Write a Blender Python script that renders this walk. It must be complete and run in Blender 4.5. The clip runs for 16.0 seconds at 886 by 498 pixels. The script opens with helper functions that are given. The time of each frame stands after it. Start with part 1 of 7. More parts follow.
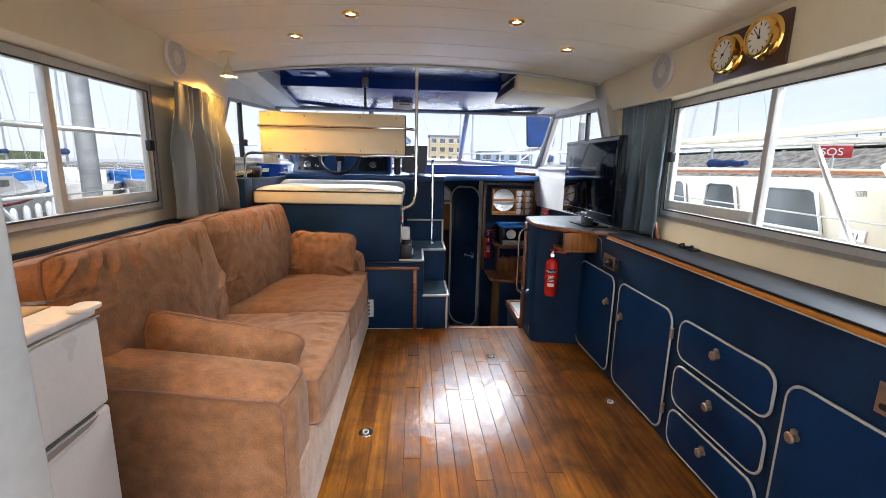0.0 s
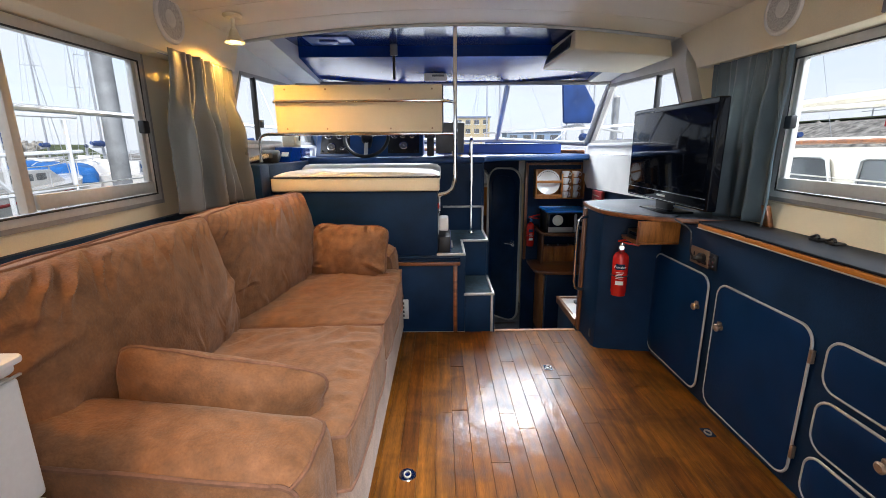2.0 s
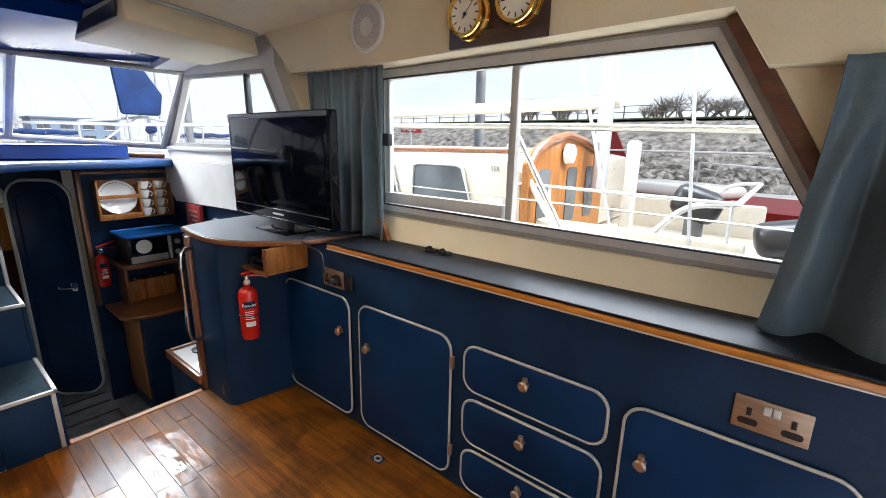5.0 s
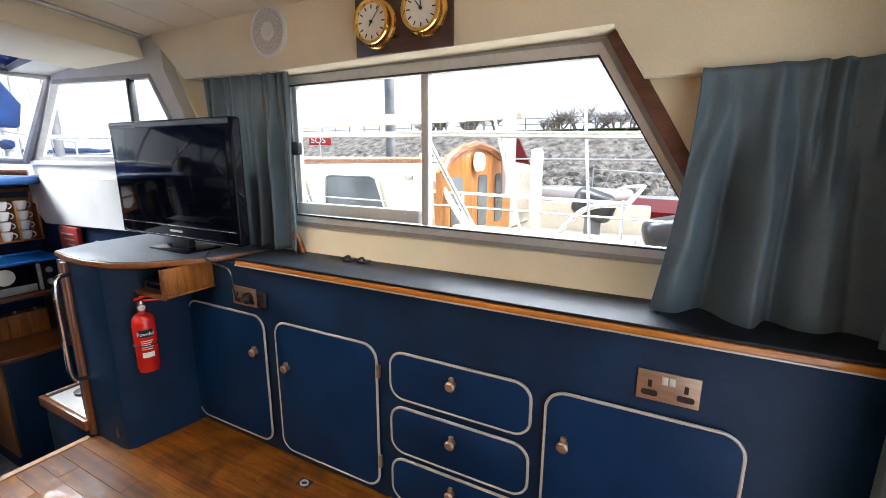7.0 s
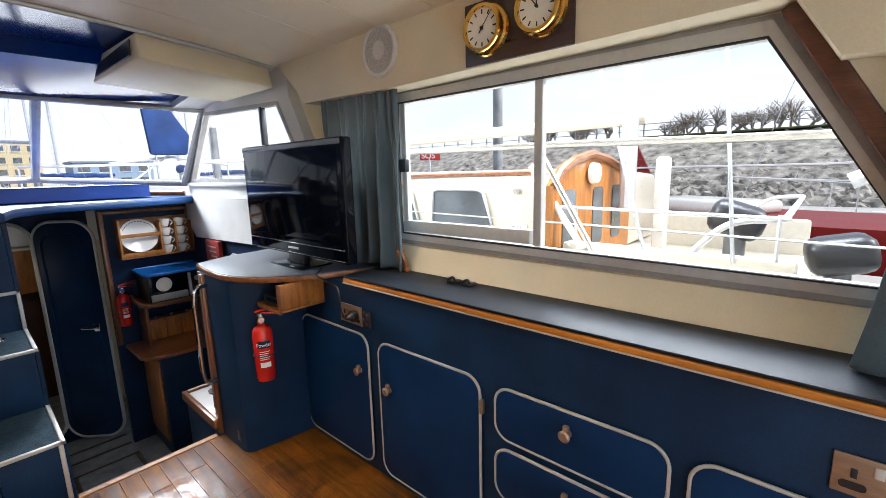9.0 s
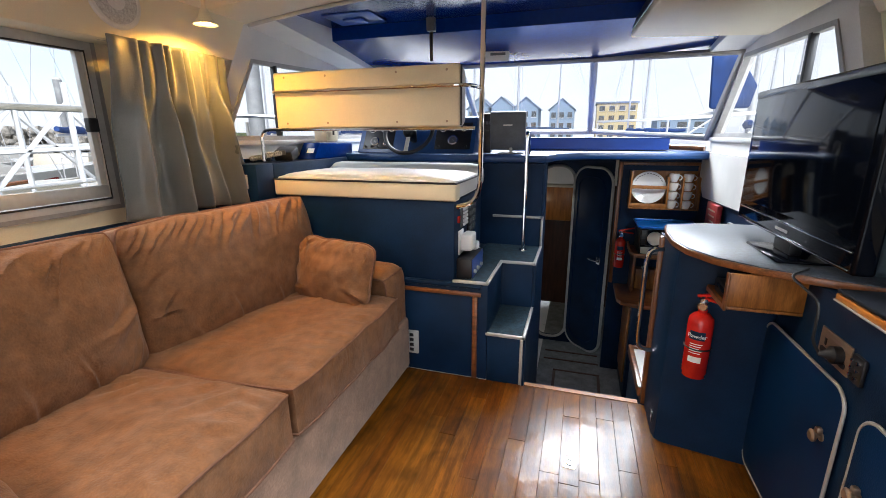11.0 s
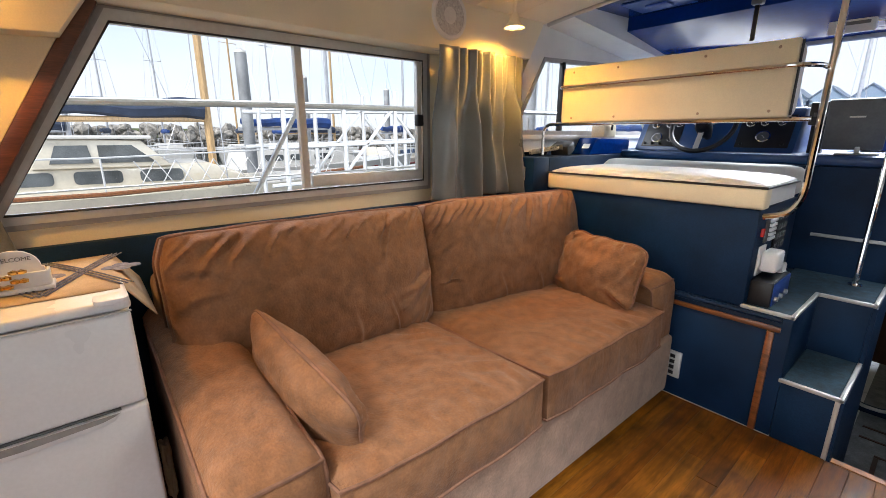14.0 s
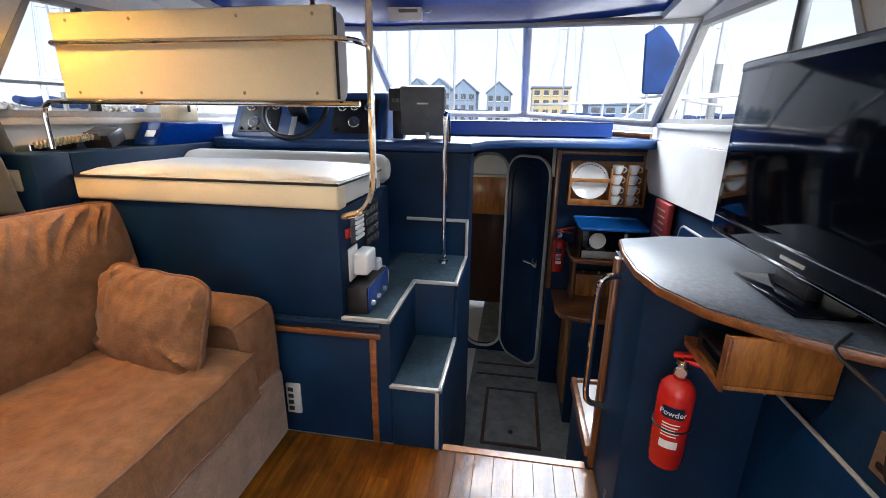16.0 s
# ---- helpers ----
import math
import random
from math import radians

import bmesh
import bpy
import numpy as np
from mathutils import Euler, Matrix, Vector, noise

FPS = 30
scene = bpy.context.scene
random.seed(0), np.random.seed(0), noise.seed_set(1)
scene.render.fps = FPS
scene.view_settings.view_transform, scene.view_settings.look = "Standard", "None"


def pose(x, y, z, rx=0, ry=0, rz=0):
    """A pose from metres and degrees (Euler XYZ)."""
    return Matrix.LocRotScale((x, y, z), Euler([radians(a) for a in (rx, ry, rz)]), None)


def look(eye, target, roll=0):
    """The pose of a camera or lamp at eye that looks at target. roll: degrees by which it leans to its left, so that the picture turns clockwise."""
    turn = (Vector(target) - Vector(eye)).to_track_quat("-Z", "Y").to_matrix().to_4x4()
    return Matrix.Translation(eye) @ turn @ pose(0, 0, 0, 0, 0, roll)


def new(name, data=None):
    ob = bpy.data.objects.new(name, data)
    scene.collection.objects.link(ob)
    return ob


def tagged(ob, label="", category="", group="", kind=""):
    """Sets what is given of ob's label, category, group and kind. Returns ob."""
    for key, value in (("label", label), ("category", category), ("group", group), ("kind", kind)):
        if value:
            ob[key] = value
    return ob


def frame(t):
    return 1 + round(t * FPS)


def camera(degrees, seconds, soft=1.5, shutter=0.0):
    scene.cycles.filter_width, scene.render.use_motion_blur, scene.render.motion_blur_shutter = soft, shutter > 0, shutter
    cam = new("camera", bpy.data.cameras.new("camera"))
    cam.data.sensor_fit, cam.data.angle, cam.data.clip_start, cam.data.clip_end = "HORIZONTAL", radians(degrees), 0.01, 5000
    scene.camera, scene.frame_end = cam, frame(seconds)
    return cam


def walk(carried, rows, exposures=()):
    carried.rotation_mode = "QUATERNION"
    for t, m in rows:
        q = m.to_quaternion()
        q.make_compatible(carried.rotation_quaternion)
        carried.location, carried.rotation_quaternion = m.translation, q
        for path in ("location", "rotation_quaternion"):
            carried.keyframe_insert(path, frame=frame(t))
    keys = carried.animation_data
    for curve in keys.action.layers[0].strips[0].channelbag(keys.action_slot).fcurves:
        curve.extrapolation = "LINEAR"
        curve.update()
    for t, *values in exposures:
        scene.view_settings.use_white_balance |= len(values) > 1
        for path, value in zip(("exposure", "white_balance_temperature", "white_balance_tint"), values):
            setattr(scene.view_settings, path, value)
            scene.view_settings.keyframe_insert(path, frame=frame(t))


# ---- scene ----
cam = camera(91.6, 16.0, soft=0.45)
PATH = [
    (0, (-0.032, 0.132, 1.249), (0.097, 2.091, 0.866), 1.2),
    (0.5, (-0.038, 0.235, 1.235), (0.086, 2.189, 0.828), 0.5),
    (1, (-0.015, 0.39, 1.246), (0.029, 2.348, 0.839), -0.3),
    (1.5, (-0.048, 0.492, 1.243), (-0.045, 2.45, 0.833), -0.5),
    (2, (-0.12, 0.573, 1.223), (-0.114, 2.519, 0.763), -0.4),
    (2.5, (-0.15, 0.661, 1.212), (-0.14, 2.602, 0.732), -0.4),
    (3, (-0.112, 0.881, 1.235), (0.005, 2.814, 0.737), 0.6),
    (3.5, (-0.083, 1.043, 1.339), (0.291, 2.943, 0.838), 1.8),
    (4, (-0.044, 1.091, 1.345), (0.849, 2.812, 0.856), 0.5),
    (4.5, (-0.02, 1.078, 1.332), (1.252, 2.542, 0.841), 0.8),
    (5, (-0.022, 1.034, 1.303), (1.494, 2.249, 0.83), 1.1),
    (5.2, (-0.004, 1.026, 1.313), (1.571, 2.159, 0.83), 1.1),
    (7.3, (-0.035, 1.038, 1.281), (1.701, 1.941, 0.866), 0.2),
    (7.5, (-0.02, 1.048, 1.293), (1.658, 2.05, 0.868), -0.4),
    (8, (0.012, 1.047, 1.301), (1.576, 2.217, 0.872), -1.4),
    (8.2, (0.02, 1.031, 1.291), (1.565, 2.231, 0.877), -1.3),
    (10.3, (0.41, 1.303, 1.292), (0.998, 3.167, 0.87), -0.6),
    (10.5, (0.469, 1.292, 1.286), (0.686, 3.228, 0.836), 0.5),
    (11, (0.434, 1.262, 1.269), (-0.144, 3.108, 0.761), -0.3),
    (11.5, (0.372, 1.218, 1.26), (-0.695, 2.833, 0.756), -2.4),
    (12, (0.343, 1.175, 1.262), (-1.079, 2.492, 0.768), -2.1),
    (12.5, (0.333, 1.15, 1.252), (-1.277, 2.232, 0.764), -2.3),
    (13, (0.329, 1.145, 1.249), (-1.298, 2.2, 0.758), -1.5),
    (13.5, (0.339, 1.156, 1.247), (-1.289, 2.207, 0.75), -1.4),
    (14, (0.352, 1.213, 1.245), (-1.131, 2.454, 0.736), -0.0),
    (14.5, (0.336, 1.389, 1.251), (-0.727, 2.998, 0.72), 0.0),
    (15, (0.325, 1.561, 1.252), (-0.314, 3.373, 0.696), -1.9),
    (15.5, (0.408, 1.755, 1.264), (0.043, 3.632, 0.68), -0.0),
    (16, (0.458, 1.908, 1.265), (0.149, 3.797, 0.683), 0.7),
]
walk(cam, [(t, look(eye, target, roll)) for t, eye, target, roll in PATH], [(0, 1.74, 5960, 10), (1.0, 1.66, 5960, 10), (3.5, 1.70, 6080, 10), (5.0, 1.80, 6100, 10), (7.5, 2.14, 6060, 10), (8.2, 2.12, 6060, 10), (10.5, 1.44, 6060, 10), (11.0, 1.80, 6080, 10), (11.5, 2.0, 6100, 10), (12.0, 1.86, 6140, 10), (12.5, 1.76, 6180, 10), (13.5, 1.82, 6080, 10), (14.0, 1.78, 6080, 10), (15.0, 1.64, 5980, 10), (15.5, 1.82, 5990, 10), (16.0, 1.88, 5960, 10)])

# ---- world, sun, large lights ----
world = bpy.data.worlds.new("sky")
scene.world = world
world.use_nodes = True
wn = world.node_tree.nodes
sky = wn.new("ShaderNodeTexSky")
sky.sky_type = 'NISHITA'
sky.sun_disc = False
sky.sun_elevation, sky.sun_rotation = radians(38), radians(150)
sky.air_density, sky.dust_density, sky.ozone_density = 1.0, 1.2, 1.0
wn["Background"].inputs["Strength"].default_value = 0.06
wl = world.node_tree.links
way, drift, cloud, veil, haze = (wn.new("ShaderNodeTexCoord"), wn.new("ShaderNodeMapping"), wn.new("ShaderNodeTexNoise"), wn.new("ShaderNodeMapRange"), wn.new("ShaderNodeMix"))
drift.inputs["Scale"].default_value = (1.6, 1.6, 5.0)
cloud.inputs["Scale"].default_value, cloud.inputs["Detail"].default_value, cloud.inputs["Roughness"].default_value = 1.5, 5.0, 0.45
veil.inputs[1].default_value, veil.inputs[2].default_value = 0.36, 0.62
veil.inputs[3].default_value, veil.inputs[4].default_value = 0.45, 0.95
haze.data_type = 'RGBA'
haze.inputs[7].default_value = (5.0, 5.1, 5.3, 1)
wl.new(way.outputs["Generated"], drift.inputs[0])
wl.new(drift.outputs[0], cloud.inputs["Vector"])
axis, thick = wn.new("ShaderNodeSeparateXYZ"), wn.new("ShaderNodeMath")
thick.operation = 'MULTIPLY_ADD'
thick.inputs[1].default_value = 0.16
wl.new(way.outputs["Generated"], axis.inputs[0])
wl.new(axis.outputs[1], thick.inputs[0])
wl.new(cloud.outputs[0], thick.inputs[2])
wl.new(thick.outputs[0], veil.inputs[0])
wl.new(veil.outputs[0], haze.inputs[0])
wl.new(sky.outputs[0], haze.inputs[6])
wl.new(haze.outputs[2], wn["Background"].inputs[0])


def lamp(name, kind, m, energy, color=(1, 1, 1), size=0.1, size_y=None, **more):
    data = bpy.data.lights.new(name, kind)
    data.energy, data.color = energy, color
    if kind == 'AREA':
        data.shape, data.size, data.size_y = 'RECTANGLE', size, size_y or size
    elif kind == 'SUN':
        data.angle = size
    else:
        data.shadow_soft_size = size
    if kind == 'SPOT':
        data.spot_size, data.spot_blend = more["cone"], 0.6
    ob = new(name, data)
    ob.matrix_world = m
    return ob


lamp("sun", 'SUN', look((0, 0, 10), (-2.2, 6.5, 4.0)), 1.2, (1, 0.96, 0.9), radians(14))
# daylight that comes in through the open door at the stern
lamp("door_daylight", 'AREA', look((0.15, -0.35, 1.15), (0.1, 3.0, 0.95)), 2.2, (0.96, 0.98, 1.0), 1.5, 1.5)
# bright sky over the bow, let in by the windscreen
lamp("windscreen_daylight", 'AREA', look((0.1, 6.9, 3.3), (0.25, 2.6, 0.2)), 200, (0.95, 0.98, 1.0), 3.2, 1.5)

# sky above the side decks, let in by the saloon windows
lamp("window_daylight_right", 'AREA', look((3.4, 1.9, 3.4), (1.2, 1.9, 1.1)), 140, (0.93, 0.97, 1.0), 2.6, 1.6)
lamp("window_daylight_left", 'AREA', look((-3.4, 1.9, 3.4), (-1.2, 1.9, 1.1)), 30, (0.93, 0.97, 1.0), 2.6, 1.6)

# ---- materials ----


def mat(name, color, rough=0.5, metal=0.0, var=0.12, scale=6.0, fine=90.0, bump=0.15, coat=0.0, sheen=0.0,
        stretch=(1, 1, 1), dark=None, spec=0.5, rvar=0.08, coat_rough=0.08, folds=0.0, lie=(1, 1, 1), nap=None):
    """A surface with a broad stain, a fine grain and a fine relief, in object space."""
    m = bpy.data.materials.new(name)
    m.use_nodes = True
    t, n = m.node_tree.links, m.node_tree.nodes
    b = n["Principled BSDF"]
    co = n.new("ShaderNodeTexCoord")
    mp = n.new("ShaderNodeMapping")
    mp.inputs["Scale"].default_value = stretch
    t.new(co.outputs["Object"], mp.inputs[0])
    broad, grain = n.new("ShaderNodeTexNoise"), n.new("ShaderNodeTexNoise")
    for tex, s, d in ((broad, scale, 4), (grain, fine, 3)):
        tex.inputs["Scale"].default_value, tex.inputs["Detail"].default_value = s, d
        t.new(mp.outputs[0], tex.inputs["Vector"])
    low = dark or tuple(c * (1 - 2 * var) for c in color)
    high = tuple(min(1, c * (1 + var)) for c in color)
    mix1, mix2 = n.new("ShaderNodeMix"), n.new("ShaderNodeMix")
    mix1.data_type = mix2.data_type = 'RGBA'
    mix1.inputs[6].default_value, mix1.inputs[7].default_value = (*low, 1), (*high, 1)
    ramp = n.new("ShaderNodeMapRange")
    ramp.inputs[1].default_value, ramp.inputs[2].default_value = 0.3, 0.7
    t.new(broad.outputs[0], ramp.inputs[0])
    t.new(ramp.outputs[0], mix1.inputs[0])
    mix2.blend_type = 'MULTIPLY'
    mix2.inputs[0].default_value = min(1.0, var * 4)
    g = n.new("ShaderNodeMapRange")
    g.inputs[1].default_value, g.inputs[2].default_value = 0.3, 0.7
    g.inputs[3].default_value, g.inputs[4].default_value = 0.72, 1.12
    t.new(grain.outputs[0], g.inputs[0])
    t.new(mix1.outputs[2], mix2.inputs[6])
    t.new(g.outputs[0], mix2.inputs[7])
    t.new(mix2.outputs[2], b.inputs["Base Color"])
    r = n.new("ShaderNodeMapRange")
    r.inputs[3].default_value, r.inputs[4].default_value = max(0.02, rough - rvar), min(1, rough + rvar)
    t.new(broad.outputs[0], r.inputs[0])
    t.new(r.outputs[0], b.inputs["Roughness"])
    b.inputs["Metallic"].default_value = metal
    b.inputs["Coat Weight"].default_value = coat
    b.inputs["Coat Roughness"].default_value = coat_rough
    b.inputs["Sheen Weight"].default_value = sheen
    b.inputs["Specular IOR Level"].default_value = spec
    if nap:
        brush, soft_, rub = n.new("ShaderNodeTexNoise"), n.new("ShaderNodeMapRange"), n.new("ShaderNodeMix")
        brush.inputs["Scale"].default_value, brush.inputs["Detail"].default_value, brush.inputs["Distortion"].default_value = 13.0, 9.0, 0.8
        soft_.inputs[1].default_value, soft_.inputs[2].default_value, soft_.inputs[4].default_value = 0.42, 0.70, 0.21
        rub.data_type = 'RGBA'
        rub.inputs[7].default_value = (*nap, 1)
        t.new(mp.outputs[0], brush.inputs["Vector"])
        t.new(brush.outputs[0], soft_.inputs[0])
        t.new(soft_.outputs[0], rub.inputs[0])
        t.new(mix2.outputs[2], rub.inputs[6])
        t.new(rub.outputs[2], b.inputs["Base Color"])
    if bump:
        bm_ = n.new("ShaderNodeBump")
        bm_.inputs["Strength"].default_value, bm_.inputs["Distance"].default_value = bump, 0.004
        t.new(grain.outputs[0], bm_.inputs["Height"])
        t.new(bm_.outputs[0], b.inputs["Normal"])
        if folds:
            crease, ridge, fold = n.new("ShaderNodeTexNoise"), n.new("ShaderNodeMath"), n.new("ShaderNodeBump")
            crease.inputs["Scale"].default_value, crease.inputs["Detail"].default_value, crease.inputs["Distortion"].default_value = 7.0, 1.5, 0.6
            ridge.operation = 'PINGPONG'
            ridge.inputs[1].default_value = 0.12
            along = n.new("ShaderNodeMapping")
            along.inputs["Scale"].default_value = lie
            t.new(co.outputs["Object"], along.inputs[0])
            t.new(along.outputs[0], crease.inputs["Vector"])
            t.new(crease.outputs[0], ridge.inputs[0])
            fold.inputs["Strength"].default_value, fold.inputs["Distance"].default_value = folds, 0.05
            t.new(ridge.outputs[0], fold.inputs["Height"])
            t.new(fold.outputs[0], bm_.inputs["Normal"])
    return m


def glass(name, tint=(1, 1, 1), gloss=0.08):
    m = bpy.data.materials.new(name)
    m.use_nodes = True
    n, t = m.node_tree.nodes, m.node_tree.links
    n.remove(n["Principled BSDF"])
    a, g, x, f, k = (n.new("ShaderNodeBsdfTransparent"), n.new("ShaderNodeBsdfGlossy"), n.new("ShaderNodeMixShader"), n.new("ShaderNodeLayerWeight"), n.new("ShaderNodeMath"))
    a.inputs[0].default_value = (*tint, 1)
    g.inputs["Roughness"].default_value = 0.01
    f.inputs[0].default_value = 0.12
    k.operation = 'MULTIPLY'
    k.inputs[1].default_value = 0.45
    t.new(f.outputs["Facing"], k.inputs[0])
    t.new(k.outputs[0], x.inputs[0])
    t.new(a.outputs[0], x.inputs[1])
    t.new(g.outputs[0], x.inputs[2])
    t.new(x.outputs[0], n["Material Output"].inputs[0])
    return m


def glow(name, color, strength):
    m = bpy.data.materials.new(name)
    m.use_nodes = True
    b = m.node_tree.nodes["Principled BSDF"]
    b.inputs["Base Color"].default_value = (*color, 1)
    b.inputs["Emission Color"].default_value = (*color, 1)
    b.inputs["Emission Strength"].default_value = strength
    return m


def plank_mat(name, a, b_, rough, coat, along='Y'):
    """Varnished boards: each object takes its own tone; grain runs along one axis."""
    m = mat(name, a, rough, var=0.26, scale=3.0, fine=26.0, bump=0.16, coat=coat, coat_rough=0.13, spec=0.12,
            stretch=(14, 1, 14) if along == 'Y' else (1, 14, 14))
    n, t = m.node_tree.nodes, m.node_tree.links
    info, mix = n.new("ShaderNodeObjectInfo"), n.new("ShaderNodeMix")
    mix.data_type, mix.blend_type = 'RGBA', 'MULTIPLY'
    ramp = n.new("ShaderNodeMix")
    ramp.data_type = 'RGBA'
    ramp.inputs[6].default_value, ramp.inputs[7].default_value = (1, 1, 1, 1), (*b_, 1)
    t.new(info.outputs["Random"], ramp.inputs[0])
    bs = n["Principled BSDF"]
    old = bs.inputs["Base Color"].links[0].from_socket
    mix.inputs[0].default_value = 1.0
    t.new(old, mix.inputs[6])
    t.new(ramp.outputs[2], mix.inputs[7])
    stain, depth_, wash, shine = n.new("ShaderNodeTexNoise"), n.new("ShaderNodeMapRange"), n.new("ShaderNodeMix"), n.new("ShaderNodeMapRange")
    stain.inputs["Scale"].default_value, stain.inputs["Detail"].default_value, stain.inputs["Distortion"].default_value = 5.0, 6.0, 0.7
    t.new(n["Texture Coordinate"].outputs["Object"], stain.inputs["Vector"])
    depth_.inputs[1].default_value, depth_.inputs[2].default_value = 0.35, 0.65
    depth_.inputs[3].default_value, depth_.inputs[4].default_value = 0.55, 1.25
    t.new(stain.outputs[0], depth_.inputs[0])
    wash.data_type, wash.blend_type = 'RGBA', 'MULTIPLY'
    wash.inputs[0].default_value = 1.0
    t.new(mix.outputs[2], wash.inputs[6])
    t.new(depth_.outputs[0], wash.inputs[7])
    t.new(wash.outputs[2], bs.inputs["Base Color"])
    shine.inputs[1].default_value, shine.inputs[2].default_value = 0.35, 0.65
    shine.inputs[3].default_value, shine.inputs[4].default_value = 0.26, 0.07
    t.new(stain.outputs[0], shine.inputs[0])
    t.new(shine.outputs[0], bs.inputs["Coat Roughness"])
    wave, swell = n.new("ShaderNodeTexNoise"), n.new("ShaderNodeBump")
    wave.inputs["Scale"].default_value, wave.inputs["Detail"].default_value = 13.0, 4.0
    run = n.new("ShaderNodeMapping")
    run.inputs["Scale"].default_value = (1.6, 0.8, 1.0)
    t.new(n["Texture Coordinate"].outputs["Object"], run.inputs[0])
    t.new(run.outputs[0], wave.inputs["Vector"])
    swell.inputs["Strength"].default_value, swell.inputs["Distance"].default_value = 0.25, 0.012
    t.new(wave.outputs[0], swell.inputs["Height"])
    t.new(swell.outputs[0], bs.inputs["Coat Normal"])
    return m


CREAM = mat("cream_vinyl", (0.75, 0.665, 0.475), 0.5, var=0.05, scale=3, fine=220, bump=0.1)
CREAM_CEIL = mat("cream_headlining", (0.78, 0.695, 0.53), 0.45, var=0.04, scale=2, fine=160, bump=0.06)
WHITE_VINYL = mat("white_vinyl", (0.68, 0.665, 0.635), 0.45, var=0.05, scale=5, fine=180, bump=0.12)
WHITE = mat("white_paint", (0.8, 0.8, 0.8), 0.3, var=0.03, scale=4, fine=120, bump=0.03)
NAVY = mat("navy_vinyl", (0.0058, 0.025, 0.068), 0.45, var=0.18, scale=5, fine=240, bump=0.2, spec=0.18)
NAVY_DOOR = mat("navy_door_vinyl", (0.0035, 0.026, 0.088), 0.42, var=0.16, scale=4, fine=240, bump=0.18, spec=0.15)
NAVY_CARPET = mat("navy_carpet", (0.02, 0.055, 0.085), 0.95, var=0.25, scale=30, fine=160, bump=0.8)
GREY_CARPET = mat("grey_carpet", (0.26, 0.28, 0.29), 0.95, var=0.16, scale=14, fine=110, bump=0.8)
BLUE_GLOSS = mat("blue_gelcoat", (0.003, 0.030, 0.20), 0.14, var=0.14, scale=2, fine=40, bump=0.02, spec=0.14)
BLUE_BRIGHT = mat("bright_blue_vinyl", (0.02, 0.07, 0.33), 0.35, var=0.1, scale=4, fine=160, bump=0.08)
BLUE_TRAY = mat("blue_plastic", (0.01, 0.18, 0.65), 0.35, var=0.04, bump=0.02)
WOOD = mat("mahogany", (0.24, 0.085, 0.025), 0.35, var=0.25, scale=5, fine=40, bump=0.1, coat=0.4, stretch=(1, 8, 8))
WOOD_V = mat("mahogany_upright", (0.20, 0.072, 0.022), 0.35, var=0.25, scale=5, fine=40, bump=0.1, coat=0.4, stretch=(8, 8, 1))
WOOD_DARK = mat("dark_mahogany", (0.07, 0.024, 0.012), 0.35, var=0.2, scale=5, fine=40, bump=0.08, coat=0.3, stretch=(8, 8, 1))
TEAK = mat("golden_teak", (0.37, 0.14, 0.026), 0.4, var=0.2, scale=5, fine=40, bump=0.1, coat=0.2, stretch=(8, 8, 1))
# golden teak, brighter orange: sun reflected by the varnish is put into the colour
TEAK_LONG = mat("golden_teak_sunlit", (0.52, 0.19, 0.022), 0.3, var=0.15, scale=5, fine=40, bump=0.06, coat=0.4, stretch=(8, 1, 8))
FLOOR_WOOD = plank_mat("varnished_teak_floor", (0.205, 0.073, 0.006), (0.66, 0.56, 0.45), 0.5, 0.42)
GROUT = mat("dark_caulking", (0.115, 0.043, 0.008), 0.5, var=0.2)
SUEDE = mat("brown_suede", (0.212, 0.094, 0.036), 0.75, var=0.14, scale=26, fine=150, bump=0.6, sheen=0.10, folds=0.16, lie=(0.9, 1.4, 0.8), nap=(0.36, 0.205, 0.125), spec=0.35)
# paler copy of the brown suede: its sheen at grazing angles put into the colour
SUEDE_LIGHT = mat("grazing_sheen_suede", (0.27, 0.17, 0.115), 0.85, var=0.16, scale=14, fine=140, bump=0.5, sheen=0.15, folds=0.08)
PIPING = mat("suede_piping", (0.20, 0.095, 0.055), 0.85, var=0.15, scale=20)
ALU = mat("anodised_aluminium", (0.58, 0.58, 0.56), 0.42, metal=0.25, var=0.06, scale=4, fine=60, bump=0.03)
ALU_DULL = mat("dull_aluminium", (0.36, 0.35, 0.335), 0.5, metal=0.3, var=0.08, scale=8, fine=80, bump=0.05)
CHROME = mat("polished_steel", (0.82, 0.8, 0.78), 0.08, metal=1.0, var=0.02, bump=0, rvar=0.03)
SILVER_TRIM = mat("silver_trim", (0.5, 0.5, 0.48), 0.4, metal=0.25, var=0.06, scale=12, bump=0.03)
BRASS = mat("polished_brass", (0.85, 0.53, 0.14), 0.14, metal=1.0, var=0.05, scale=10, bump=0.02)
BRONZE = mat("brushed_bronze", (0.42, 0.31, 0.23), 0.42, metal=0.75, var=0.08, scale=12, fine=200, bump=0.05, stretch=(1, 1, 12))
BLACK = mat("black_plastic", (0.012, 0.012, 0.014), 0.4, var=0.15, scale=12, bump=0.05)
BLACK_GLOSS = mat("black_gloss", (0.002, 0.003, 0.006), 0.08, var=0.1, scale=3, bump=0.0, rvar=0.02, spec=0.16)
RUBBER = mat("dark_rubber", (0.03, 0.03, 0.03), 0.7, var=0.2, scale=20)
RED = mat("red_enamel", (0.55, 0.018, 0.012), 0.25, var=0.08, scale=8, bump=0.02, coat=0.4)
RED_DARK = mat("faded_red_plastic", (0.42, 0.03, 0.03), 0.45, var=0.12, scale=8, bump=0.05)
